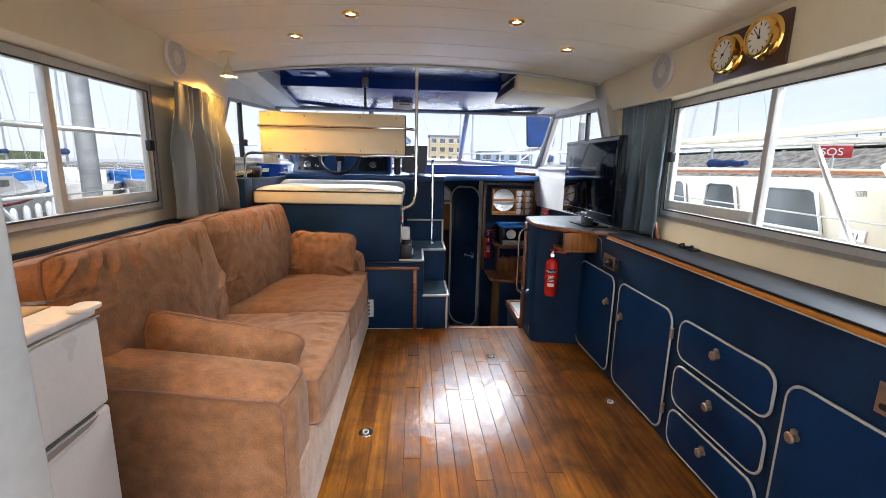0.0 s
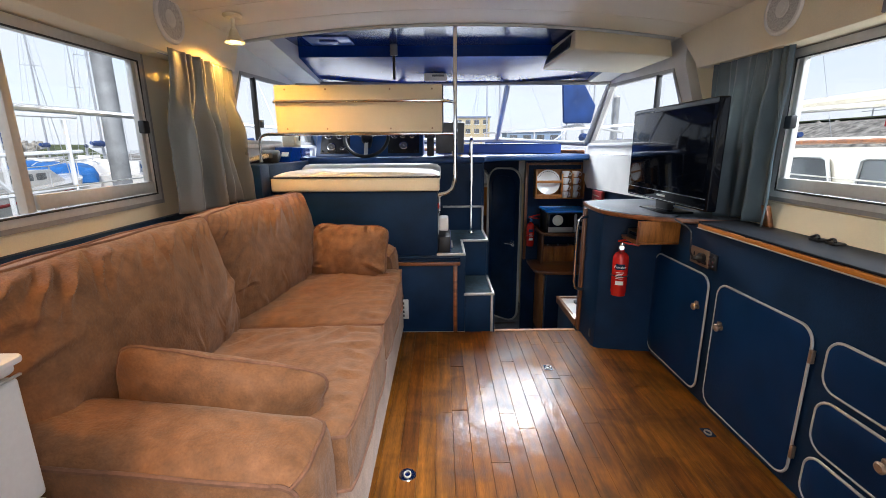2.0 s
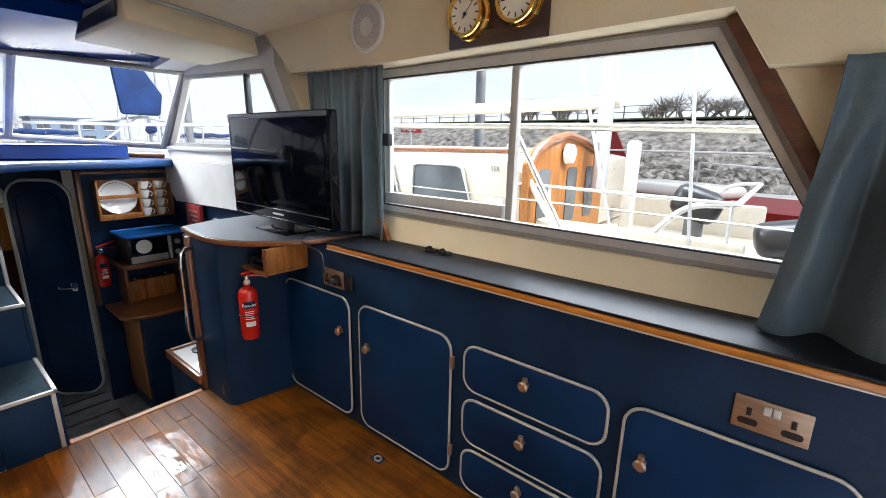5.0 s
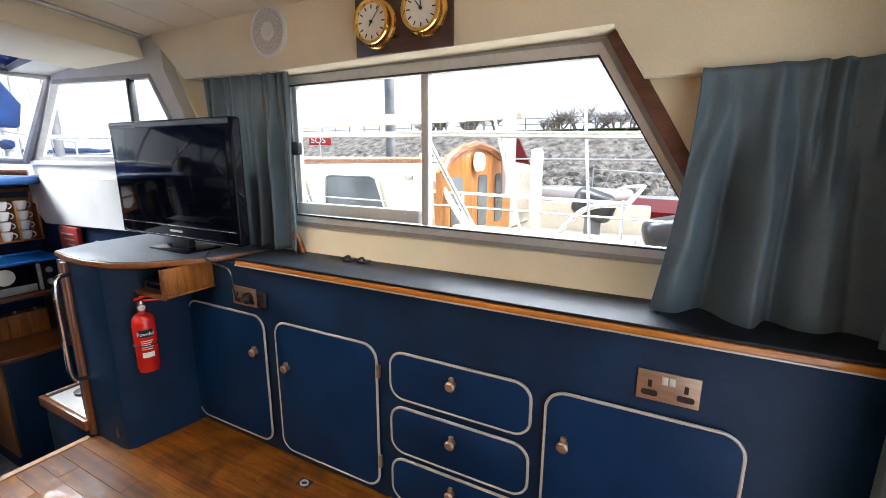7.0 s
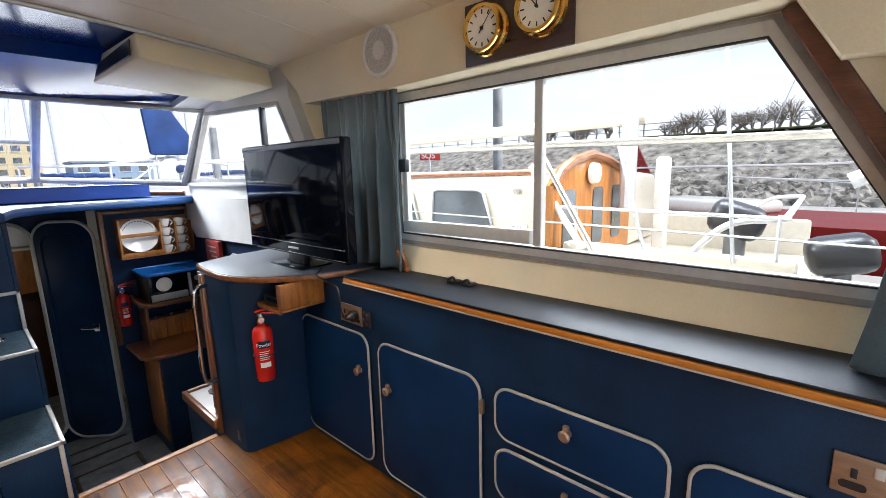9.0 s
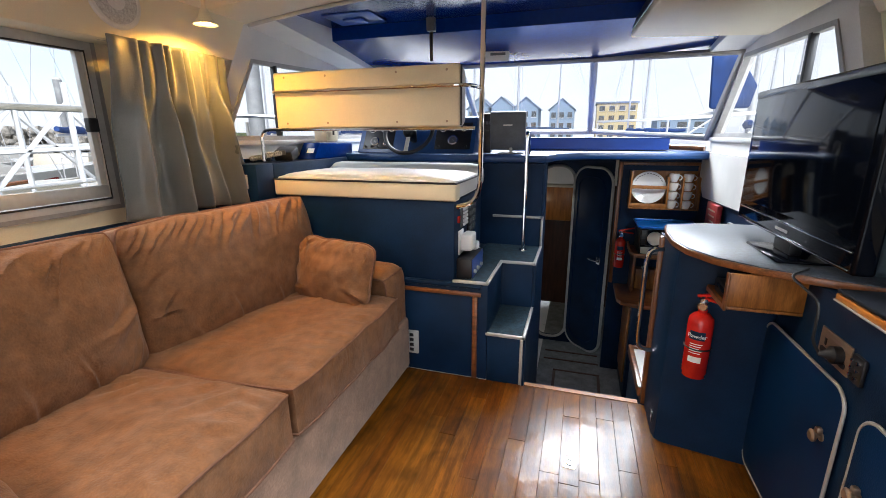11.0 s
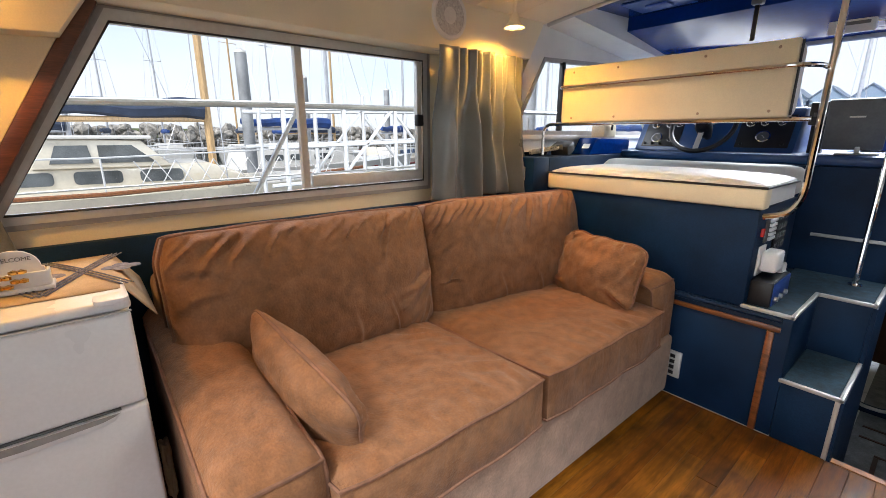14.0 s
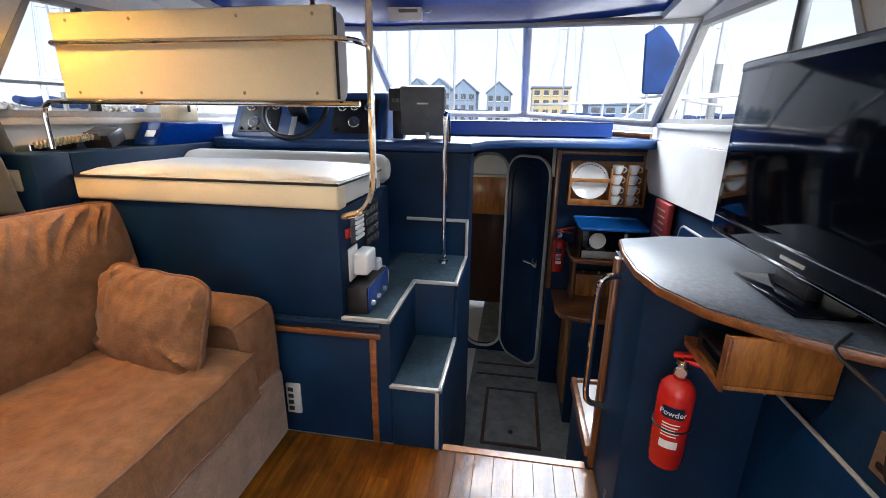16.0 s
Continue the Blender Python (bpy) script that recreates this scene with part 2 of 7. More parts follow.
CURTAIN = mat("grey_blue_curtain", (0.078, 0.118, 0.145), 0.45, var=0.14, scale=5, fine=260, bump=0.25, sheen=0.15, folds=0.12, lie=(1.4, 1.4, 0.35))
CURTAIN_LINING = mat("grey_green_curtain", (0.118, 0.133, 0.133), 0.30, var=0.16, scale=5, fine=260, bump=0.25, spec=0.9, sheen=0.25, folds=0.15, lie=(1.4, 1.4, 0.4))
FILLET = mat("red_mahogany_fillet", (0.13, 0.042, 0.02), 0.35, var=0.2, scale=5, fine=40, bump=0.06, coat=0.3, stretch=(8, 1, 8))
DASH_BLUE = mat("satin_blue_vinyl", (0.012, 0.060, 0.20), 0.35, var=0.12, scale=4, fine=200, bump=0.1)
LEDGE = mat("dark_ledge_vinyl", (0.009, 0.012, 0.018), 0.5, var=0.15, scale=6, fine=240, bump=0.2, spec=0.2)
TABLE_TOP = mat("blue_speckled_laminate", (0.065, 0.083, 0.115), 0.38, var=0.25, scale=60, fine=200, bump=0.14, spec=0.4)
PORCELAIN = mat("white_porcelain", (0.82, 0.82, 0.80), 0.12, var=0.02, bump=0, coat=0.3)
DIAL = mat("dial_paper", (0.78, 0.76, 0.68), 0.5, var=0.04)
GREY = mat("grey_plastic", (0.11, 0.115, 0.12), 0.45, var=0.1, scale=14)
BEIGE = mat("beige_plastic", (0.52, 0.45, 0.32), 0.45, var=0.08, scale=10)
ROPE = mat("worn_rope", (0.5, 0.46, 0.4), 0.9, var=0.2, scale=60, fine=200, bump=0.6)
PANE = glass("window_glass")
WARM_BULB = glow("warm_bulb", (1.0, 0.62, 0.22), 14.0)
SPOT_BULB = glow("halogen_bulb", (1.0, 0.75, 0.42), 12.0)

# ---- building helpers ----


def link(name, bm, material, smooth=False, split=35):
    me = bpy.data.meshes.new(name)
    bmesh.ops.recalc_face_normals(bm, faces=bm.faces[:])
    bm.to_mesh(me)
    bm.free()
    if material:
        me.materials.append(material)
    if smooth:
        me.shade_smooth()
        me.set_sharp_from_angle(angle=radians(split))
    return new(name, me)


def part(name, bm, material, parent=None, label="", smooth=True, split=35):
    """One mesh object under a thing or a part; geometry is given in world metres."""
    ob = link(name, bm, material, smooth, split)
    if parent:
        ob.parent = parent
        m, up = Matrix(), parent
        while up:
            m = up.matrix_parent_inverse @ up.matrix_basis @ m
            up = up.parent
        ob.matrix_parent_inverse = m.inverted()
    if label:
        tagged(ob, label)
    return ob


def thing(name, at, label, category, group="", kind=""):
    ob = new(name)
    ob.empty_display_size = 0.05
    ob.location = at
    return tagged(ob, label, category, group, kind)


def join(*bms):
    out = bmesh.new()
    for b in bms:
        me = bpy.data.meshes.new("t")
        b.to_mesh(me)
        b.free()
        out.from_mesh(me)
        bpy.data.meshes.remove(me)
    return out


def move(bm, m):
    bmesh.ops.transform(bm, matrix=m, verts=bm.verts[:])
    return bm


def box(lo, hi, r=0.004, seg=2):
    bm = bmesh.new()
    c = [(a + b) / 2 for a, b in zip(lo, hi)]
    s = [abs(b - a) for a, b in zip(lo, hi)]
    bmesh.ops.create_cube(bm, size=1, matrix=Matrix.Translation(c) @ Matrix.Diagonal((*s, 1)))
    r = min(r, min(s) * 0.49)
    if r > 0:
        bmesh.ops.bevel(bm, geom=bm.edges[:], offset=r, segments=seg, profile=0.5, affect='EDGES')
    return bm


def cbox(size, m, r=0.004, seg=2):
    return move(box([-v / 2 for v in size], [v / 2 for v in size], r, seg), m)


def prism(outline, lo, hi, axis='z', holes=(), r=0.0):
    """A plate with the given outline (and holes) between lo and hi along the axis."""
    put = {'z': lambda a, b, h: (a, b, h), 'x': lambda a, b, h: (h, a, b), 'y': lambda a, b, h: (a, h, b)}[axis]
    bm = bmesh.new()
    edges = []
    for loop in (outline, *holes):
        vs = [bm.verts.new(put(a, b, lo)) for a, b in loop]
        edges += [bm.edges.new((vs[i], vs[(i + 1) % len(vs)])) for i in range(len(vs))]
    if holes:
        bmesh.ops.triangle_fill(bm, edges=edges, use_beauty=True)
    else:
        bm.faces.new(bm.verts[:])
    made = bmesh.ops.extrude_face_region(bm, geom=bm.faces[:])
    d = Vector(put(0, 0, hi - lo))
    bmesh.ops.translate(bm, vec=d, verts=[g for g in made["geom"] if isinstance(g, bmesh.types.BMVert)])
    bmesh.ops.recalc_face_normals(bm, faces=bm.faces[:])
    if r:
        sharp = [e for e in bm.edges if len(e.link_faces) == 2 and e.calc_face_angle(0) > 1.2]
        bmesh.ops.bevel(bm, geom=sharp, offset=r, segments=2, profile=0.5, affect='EDGES')
    return bm


def smooth_path(points, r=0.03, n=5):
    """Round the corners of a polyline."""
    ps = [Vector(p) for p in points]
    out = [ps[0]]
    for a, b, c in zip(ps, ps[1:], ps[2:]):
        k = min(r, (a - b).length * 0.48, (c - b).length * 0.48)
        p, q = b + (a - b).normalized() * k, b + (c - b).normalized() * k
        for i in range(n + 1):
            u = i / n
            out.append(p * (1 - u) ** 2 + b * 2 * u * (1 - u) + q * u * u)
    return out + [ps[-1]]


def tube(points, r, sides=10, closed=False, taper=None):
    ps = [Vector(p) for p in points]
    bm = bmesh.new()
    rings, up, n = [], None, len(ps)
    for i, p in enumerate(ps):
        if closed:
            d = ps[(i + 1) % n] - ps[i - 1]
        else:
            d = ps[min(i + 1, n - 1)] - ps[max(i - 1, 0)]
        d.normalize()
        if up is None:
            up = Vector((0, 0, 1)) if abs(d.z) < 0.9 else Vector((1, 0, 0))
        u = (up - d * up.dot(d)).normalized()
        v = d.cross(u)
        up = u
        k = r if taper is None else r + (taper - r) * i / (n - 1)
        rings.append([bm.verts.new(p + (u * math.cos(2 * math.pi * j / sides) + v * math.sin(2 * math.pi * j / sides)) * k) for j in range(sides)])
    for i in range(n if closed else n - 1):
        a, b = rings[i], rings[(i + 1) % n]
        for j in range(sides):
            bm.faces.new((a[j], a[(j + 1) % sides], b[(j + 1) % sides], b[j]))
    if not closed:
        bm.faces.new(rings[0][::-1])
        bm.faces.new(rings[-1])
    return bm


def lathe(profile, m=Matrix(), sides=24):
    """Turn (radius, height) points round z; m puts it in place."""
    bm = bmesh.new()
    rings = []
    for r, h in profile:
        if r < 1e-5:
            rings.append([bm.verts.new((0, 0, h))])
        else:
            rings.append([bm.verts.new((r * math.cos(2 * math.pi * j / sides), r * math.sin(2 * math.pi * j / sides), h)) for j in range(sides)])
    for a, b in zip(rings, rings[1:]):
        for j in range(sides):
            k = (j + 1) % sides
            if len(a) == 1 and len(b) == 1:
                continue
            if len(a) == 1:
                bm.faces.new((a[0], b[j], b[k]))
            elif len(b) == 1:
                bm.faces.new((a[j], a[k], b[0]))
            else:
                bm.faces.new((a[j], a[k], b[k], b[j]))
    return move(bm, m)


def rounded(a0, a1, b0, b1, r, n=6):
    """A rounded rectangle as 2D points."""
    out = []
    for ca, cb, s in ((a1 - r, b1 - r, 0), (a0 + r, b1 - r, 90), (a0 + r, b0 + r, 180), (a1 - r, b0 + r, 270)):
        out += [(ca + r * math.cos(radians(s + 90 * i / n)), cb + r * math.sin(radians(s + 90 * i / n))) for i in range(n + 1)]
    return out


def cushion(size, m, puff=0.35, edge=0.12, n=22, wrinkle=0.006, seed=0.0, sag=0.0):
    """A stuffed cushion: a box whose broad faces bulge and whose seams stay narrow; size along x, y and the thickness z."""
    bm = bmesh.new()
    sx, sy, sz = (v / 2 for v in size)
    grid = {}
    for side in (1, -1):
        for i in range(n + 1):
            for j in range(n + 1):
                u, v = -1 + 2 * i / n, -1 + 2 * j / n
                rim = i in (0, n) or j in (0, n)
                full = (max(0.0, (1 - abs(u) ** 3.2) * (1 - abs(v) ** 3.2))) ** 0.42
                h = sz * ((1 - puff) + puff * full) if not rim else sz * (1 - puff)
                k = 1 - edge * 0.5 * (abs(u) ** 6) * (abs(v) ** 6)
                p = Vector((u * sx * k, v * sy * k, side * h))
                w = noise.noise(Vector((u * 2.1 + seed, v * 2.1, side * 3 + seed))) * 0.6 + noise.noise(Vector((u * 5 + seed, v * 5 - seed, side + seed))) * 0.4
                rimness = max(abs(u), abs(v))
                along = v if abs(u) > abs(v) else u
                crease = (1 - abs(noise.noise(Vector((along * 7 + seed, rimness * 1.2, seed)))) * 3) * max(0, rimness - 0.35) * (0 if rim else 1)
                dent = 1 - 2.2 * abs(noise.noise(Vector((u * 1.7 + seed * 2, v * 1.1 + u * 1.3, seed))))
                p.z += side * (w * 2 * (0.3 + full) + crease * 0.55 + dent * 0.5 * full) * wrinkle
                p.x += noise.noise(Vector((v * 3, seed, side))) * wrinkle * abs(u)
                p.y += noise.noise(Vector((u * 3, seed + 5, side))) * wrinkle * abs(v)
                p.z -= sag * (1 - u * u) * (1 - v * v) * (1 if side > 0 else 0)
                grid[side, i, j] = bm.verts.new(p)
    for side in (1, -1):
        for i in range(n):
            for j in range(n):
                q = [grid[side, i, j], grid[side, i + 1, j], grid[side, i + 1, j + 1], grid[side, i, j + 1]]
                bm.faces.new(q if side > 0 else q[::-1])
    ring = [(i, 0) for i in range(n)] + [(n, j) for j in range(n)] + [(i, n) for i in range(n, 0, -1)] + [(0, j) for j in range(n, 0, -1)]
    for (a, b), (c, d) in zip(ring, ring[1:] + ring[:1]):
        bm.faces.new((grid[1, a, b], grid[-1, a, b], grid[-1, c, d], grid[1, c, d]))
    seam = [m @ grid[1, a, b].co for a, b in ring]
    return move(bm, m), seam


def stuffed(size, m, rim, seed, n=60, nv=60, face=1, folds=(), pinch=0.0, power=(3.2, 0.42), sag=0.0):
    """A sewn cushion: broad faces that bulge from a seam of half-height rim; folds: (start u, v, angle, length, width, height)
    are creases on the face that shows. Gives the mesh and both seams."""
    sx, sy, sz = (v / 2 for v in size)
    bm, grid = bmesh.new(), {}
    p_, q_ = power
    runs = [(u * sx, v * sy, math.cos(radians(a)), math.sin(radians(a)), ln, w, h) for u, v, a, ln, w, h in folds]
    for side in (1, -1):
        for i in range(n + 1):
            for j in range(nv + 1):
                u, v = math.sin(math.pi * (i / n - 0.5)) * 0.35 + (2 * i / n - 1) * 0.65, math.sin(math.pi * (j / nv - 0.5)) * 0.35 + (2 * j / nv - 1) * 0.65
                edge = i in (0, n) or j in (0, nv)
                full = max(0.0, (1 - abs(u) ** p_) * (1 - abs(v) ** p_)) ** q_
                x = u * sx * (1 - pinch * (1 - v * v)) * (1 - (0.03 + 2.2 * pinch) * abs(u * v) ** 5)
                y = v * sy * (1 - pinch * (1 - u * u)) * (1 - (0.03 + 2.2 * pinch) * abs(u * v) ** 5)
                h = rim + (sz - rim) * full
                h += full * (0.020 * noise.noise(Vector((u * 1.6 + seed, v * 1.6, side * 3))) + 0.005 * noise.noise(Vector((u * 5 + seed, v * 5, side))))
                if side == face and not edge:
                    for fx, fy, ca, sa, ln, w, a in runs:
                        t = ((x - fx) * ca + (y - fy) * sa) / ln
                        if 0 < t < 1:
                            d = -(x - fx) * sa + (y - fy) * ca + 0.018 * math.sin(3.1 * t + fx * 9)
                            k = math.sin(math.pi * t ** 0.6) * a
                            h += k * (math.exp(-(d / w) ** 2) - 0.7 * math.exp(-((d - 1.5 * w) / w) ** 2))
                h -= sag * (1 - u * u) * (1 - v * v) if side == face else 0
                x += noise.noise(Vector((v * 3.1, seed, 1))) * 0.008 * abs(u) ** 3
                y += noise.noise(Vector((u * 3.1, seed + 5, 1))) * 0.008 * abs(v) ** 3
                grid[side, i, j] = bm.verts.new((x, y, side * h))
    for side in (1, -1):
        for i in range(n):
            for j in range(nv):
                q = [grid[side, i, j], grid[side, i + 1, j], grid[side, i + 1, j + 1], grid[side, i, j + 1]]
                bm.faces.new(q if side > 0 else q[::-1])
    ring = [(i, 0) for i in range(n)] + [(n, j) for j in range(nv)] + [(i, nv) for i in range(n, 0, -1)] + [(0, j) for j in range(nv, 0, -1)]
    for (a, b), (c, d) in zip(ring, ring[1:] + ring[:1]):
        bm.faces.new((grid[1, a, b], grid[-1, a, b], grid[-1, c, d], grid[1, c, d]))
    seams = [[m @ grid[s_, a, b].co for a, b in ring] for s_ in (1, -1)]
    return move(bm, m), seams


def creases(seed, count, u0, v0, u1, v1, angle, spread, length, width, height):
    """Random creases that start between (u0, v0) and (u1, v1) and run at about one angle."""
    rg = random.Random(seed)
    out = []
    for i in range(count):
        t = (i + rg.uniform(0.1, 0.9)) / count
        out.append((u0 + (u1 - u0) * t, v0 + (v1 - v0) * t, angle + rg.uniform(-spread, spread), length * rg.uniform(0.5, 1.2), width * rg.uniform(0.7, 1.3), height * rg.uniform(0.5, 1.2)))
    return out


def drape(points, top, bottom, folds, depth, inward, flare=0.0, seed=0, n=200, rows=44, low=None, shift=0.0):
    """A gathered curtain along a 2D line from points[0] to points[1]; inward is the 2D way into the room: tight gathers under the heading open into broad folds."""
    bm = bmesh.new()
    a, b = Vector(points[0]), Vector(points[1])
    way = Vector(inward)
    rng = random.Random(seed)
    ph = [rng.uniform(0, 6.28) for _ in range(5)]
    grid = []
    for r in range(rows + 1):
        v = r / rows
        open_ = min(1.0, max(0.0, (v - 0.04) / 0.5))
        open_ = open_ * open_ * (3 - 2 * open_)
        row = []
        for i in range(n + 1):
            u = i / n
            turn = 6.283 * folds * (u + 0.05 * math.sin(5.1 * u + ph[0]) + 0.03 * v * math.sin(8 * u + ph[1])) + ph[2] + 0.5 * v * math.sin(4 * u + ph[4])
            wide = math.sin(turn + 0.55 * math.sin(turn + ph[1])) * (0.75 + 0.4 * math.sin(2.7 * u * folds + ph[3]))
            tight = math.sin(2 * turn + ph[3] + 0.8 * math.sin(turn)) * (0.7 + 0.5 * math.sin(7.3 * u + ph[0]))
            f = wide * (0.25 + 0.75 * open_) + tight * 0.55 * (1 - open_)
            f += 0.30 * noise.noise(Vector((u * folds * 1.2 + seed, v * 3.0 + u * 2, seed))) * open_
            bend = 0.16 * noise.noise(Vector((u * folds * 2.2 - v * 1.6, v * 5.5 + u * 3 + seed, 2)))
            s = u + 0.012 * math.cos(turn) * open_
            p = a.lerp(b, s) + (b - a) * ((s - 0.5) * flare + shift) * v ** 1.7
            p += way * (depth * (0.45 + 0.55 * open_) * (f + bend) + depth)
            end = bottom if low is None else bottom + (low - bottom) * u
            z = top + (end - top) * v + 0.010 * math.sin(9 * u + ph[0]) * v
            row.append(bm.verts.new((p.x, p.y, z)))
        grid.append(row)
    for r in range(rows):
        for i in range(n):
            bm.faces.new((grid[r][i], grid[r][i + 1], grid[r + 1][i + 1], grid[r + 1][i]))
    return bm


def solid(ob, t):
    k = ob.modifiers.new("thickness", 'SOLIDIFY')
    k.thickness = t
    return ob


def structure(name, bm, material, label, category, smooth=False):
    return tagged(link(name, bm, material, smooth), label, category, kind="structure")

# ---- large structure ----
ZLOW = -0.75


def crown(x):
    return 1.935 - 0.052 * x * x


floor = structure("floor", box((-1.44, 0.45, -0.06), (1.42, 3.3, -0.012), 0), GROUT, "varnished teak plank floor of the saloon", "floor")
structure("floor_stern", box((-1.6, -3.2, -0.06), (1.6, 0.445, -0.01), 0.004), WHITE, "white cockpit deck outside the stern door", "floor")
structure("floor_galley", box((0.2, 3.33, ZLOW - 0.05), (1.42, 6.6, ZLOW), 0), GREY_CARPET, "grey carpet on the sunken galley floor", "floor")
structure("wall_threshold", box((0.22, 3.3, ZLOW), (0.8, 3.329, -0.02), 0), NAVY, "navy vinyl riser below the threshold", "wall")

WIN_R = [(0.872, 0.985), (2.55, 0.995), (2.55, 1.615), (1.252, 1.615)]
WIN_L = [(0.985, 0.985), (2.60, 0.995), (2.60, 1.63), (1.355, 1.622)]
WHEEL_R = [(3.10, 1.25), (4.88, 1.25), (4.46, 1.74), (3.40, 1.70)]
for side, x0, x1, hole in (("right", 1.40, 1.46, WIN_R), ("left", -1.44, -1.50, WIN_L)):
    structure("wall_" + side, prism([(0.45, -0.05), (3.36, -0.05), (3.36, 1.2), (3.05, 1.26), (3.36, 1.72), (3.36, 1.95), (0.45, 1.95)], x0, x1, 'x', [hole]),
              CREAM, "cream vinyl cabin side with a wide window", "wall")
for side, s in (("right", 1), ("left", -1)):
    x0, x1 = (1.33, 1.39) if s > 0 else (-1.36, -1.42)
    structure("wall_wheelhouse_" + side, prism([(3.0, 1.15), (5.0, 1.15), (5.0, 1.245), (4.50, 1.80), (4.2, 1.98), (3.30, 1.98), (3.30, 1.70)], x0, x1, 'x',
              [[(3.14, 1.25), (4.88, 1.25), (4.455, 1.735), (3.42, 1.69)]]), WHITE_VINYL, "white wheelhouse side with a sloping window", "wall")
    structure("wall_lower_" + side, prism([(3.365, ZLOW), (5.6, ZLOW), (5.6, 1.149), (3.365, 1.149)], x0, x1 + s * 0.02, 'x'), NAVY, "navy lining of the wheelhouse side", "wall")

# saloon ceiling: cambered boards across the cabin, in one mesh
bms = []
y = 0.45
while y < 3.34:
    w = min(0.293, 3.35 - y)
    bm = bmesh.new()
    rows = []
    for i in range(25):
        x = -1.36 + 2.70 * i / 24
        rows.append([bm.verts.new((x, yy, crown(x) + dz)) for yy, dz in ((y, 0.03), (y, 0.001), (y + 0.002, 0), (y + w - 0.005, 0), (y + w - 0.003, 0.001), (y + w - 0.003, 0.03))])
    for a, b in zip(rows, rows[1:]):
        for k in range(5):
            bm.faces.new((a[k], a[k + 1], b[k + 1], b[k]))
    bms.append(bm)
    y += w
structure("ceiling", join(*bms), CREAM_CEIL, "cream headlining in cambered boards", "ceiling")
bm = bmesh.new()
rows = []
for i in range(25):
    x = -1.6 + 3.2 * i / 24
    rows.append([bm.verts.new((x, yy, crown(x) + dz)) for yy, dz in ((0.45, 0.031), (3.36, 0.031), (3.36, 0.09), (0.45, 0.09))])
for a, b in zip(rows, rows[1:]):
    for k in range(4):
        bm.faces.new((a[k], a[(k + 1) % 4], b[(k + 1) % 4], b[k]))
structure("roof", bm, WHITE, "white cabin roof above the headlining", "roof")
# trim along the forward edge of the ceiling
bm = tube([(x, 3.362, crown(x) - 0.004) for x in [-1.3 + 2.58 * i / 30 for i in range(31)]], 0.011, 8)
structure("trim_ceiling_edge", bm, SILVER_TRIM, "silver trim along the edge of the ceiling", "trim", True)
bm = tube([(x, 3.375, crown(x) + 0.012) for x in [-1.3 + 2.58 * i / 30 for i in range(31)]], 0.012, 6)
structure("trim_ceiling_gasket", bm, RUBBER, "dark gasket behind the ceiling edge", "trim", True)

# valances above the windows
VAL_R = [(0.5, 1.475), (1.125, 1.495), (1.21, 1.632), (2.40, 1.618), (3.08, 1.632), (3.36, 1.90), (0.5, 1.90)]
VAL_L = [(0.5, 1.475), (1.235, 1.515), (1.315, 1.632), (2.58, 1.628), (3.22, 1.652), (3.36, 1.90), (0.5, 1.90)]
structure("valance_right", prism(VAL_R, 1.285, 1.399, 'x', r=0.006), CREAM, "cream padded valance over the window", "valance", True)
structure("valance_left", prism(VAL_L, -1.30, -1.439, 'x', r=0.006), CREAM, "cream padded valance over the window", "valance", True)

# wheelhouse roof: glossy blue, with a step, and its white side coamings
bm = prism([(3.38, 1.925), (3.95, 1.94), (3.95, 1.865), (4.60, 1.775), (4.66, 1.80), (4.05, 1.99), (3.38, 2.02)], -1.15, 1.15, 'x')
structure("ceiling_wheelhouse", bm, BLUE_GLOSS, "glossy dark blue wheelhouse ceiling", "ceiling")
for name, a, b in (("ceiling_side_left", -1.36, -1.149), ("ceiling_side_right", 1.149, 1.36)):
    structure(name, prism([(3.38, 1.86), (4.50, 1.755), (4.55, 1.80), (4.05, 1.99), (3.38, 2.0)], a, b, 'x'), WHITE_VINYL, "white side coaming of the wheelhouse roof", "ceiling")

# windscreen: corner and mullion lines, bottom to top
WS = [((-1.33, 4.93, 1.245), (-1.35, 4.47, 1.752)), ((-0.50, 5.50, 1.30), (-0.48, 4.62, 1.772)),
      ((0.50, 5.50, 1.30), (0.48, 4.62, 1.772)), ((1.31, 4.93, 1.245), (1.335, 4.47, 1.752))]
windscreen = thing("window_windscreen", (0, 5.2, 1.2), "raked three-pane windscreen in grey frames", "window", kind="structure")
for i, (lo, hi) in enumerate(WS):
    part("window_frame", tube([lo, hi], 0.026 if i in (1, 2) else 0.03, 8), ALU_DULL, windscreen)
for (a, b), (c, d) in zip(WS, WS[1:]):
    part("window_frame", tube([a, c], 0.022, 8), ALU_DULL, windscreen)
    part("window_frame", tube([b, d], 0.02, 8), ALU_DULL, windscreen)
    bm = bmesh.new()
    bm.faces.new([bm.verts.new(p) for p in (a, c, d, b)])
    pane = part("pane", bm, PANE, windscreen, smooth=False)
    pane.visible_shadow = False

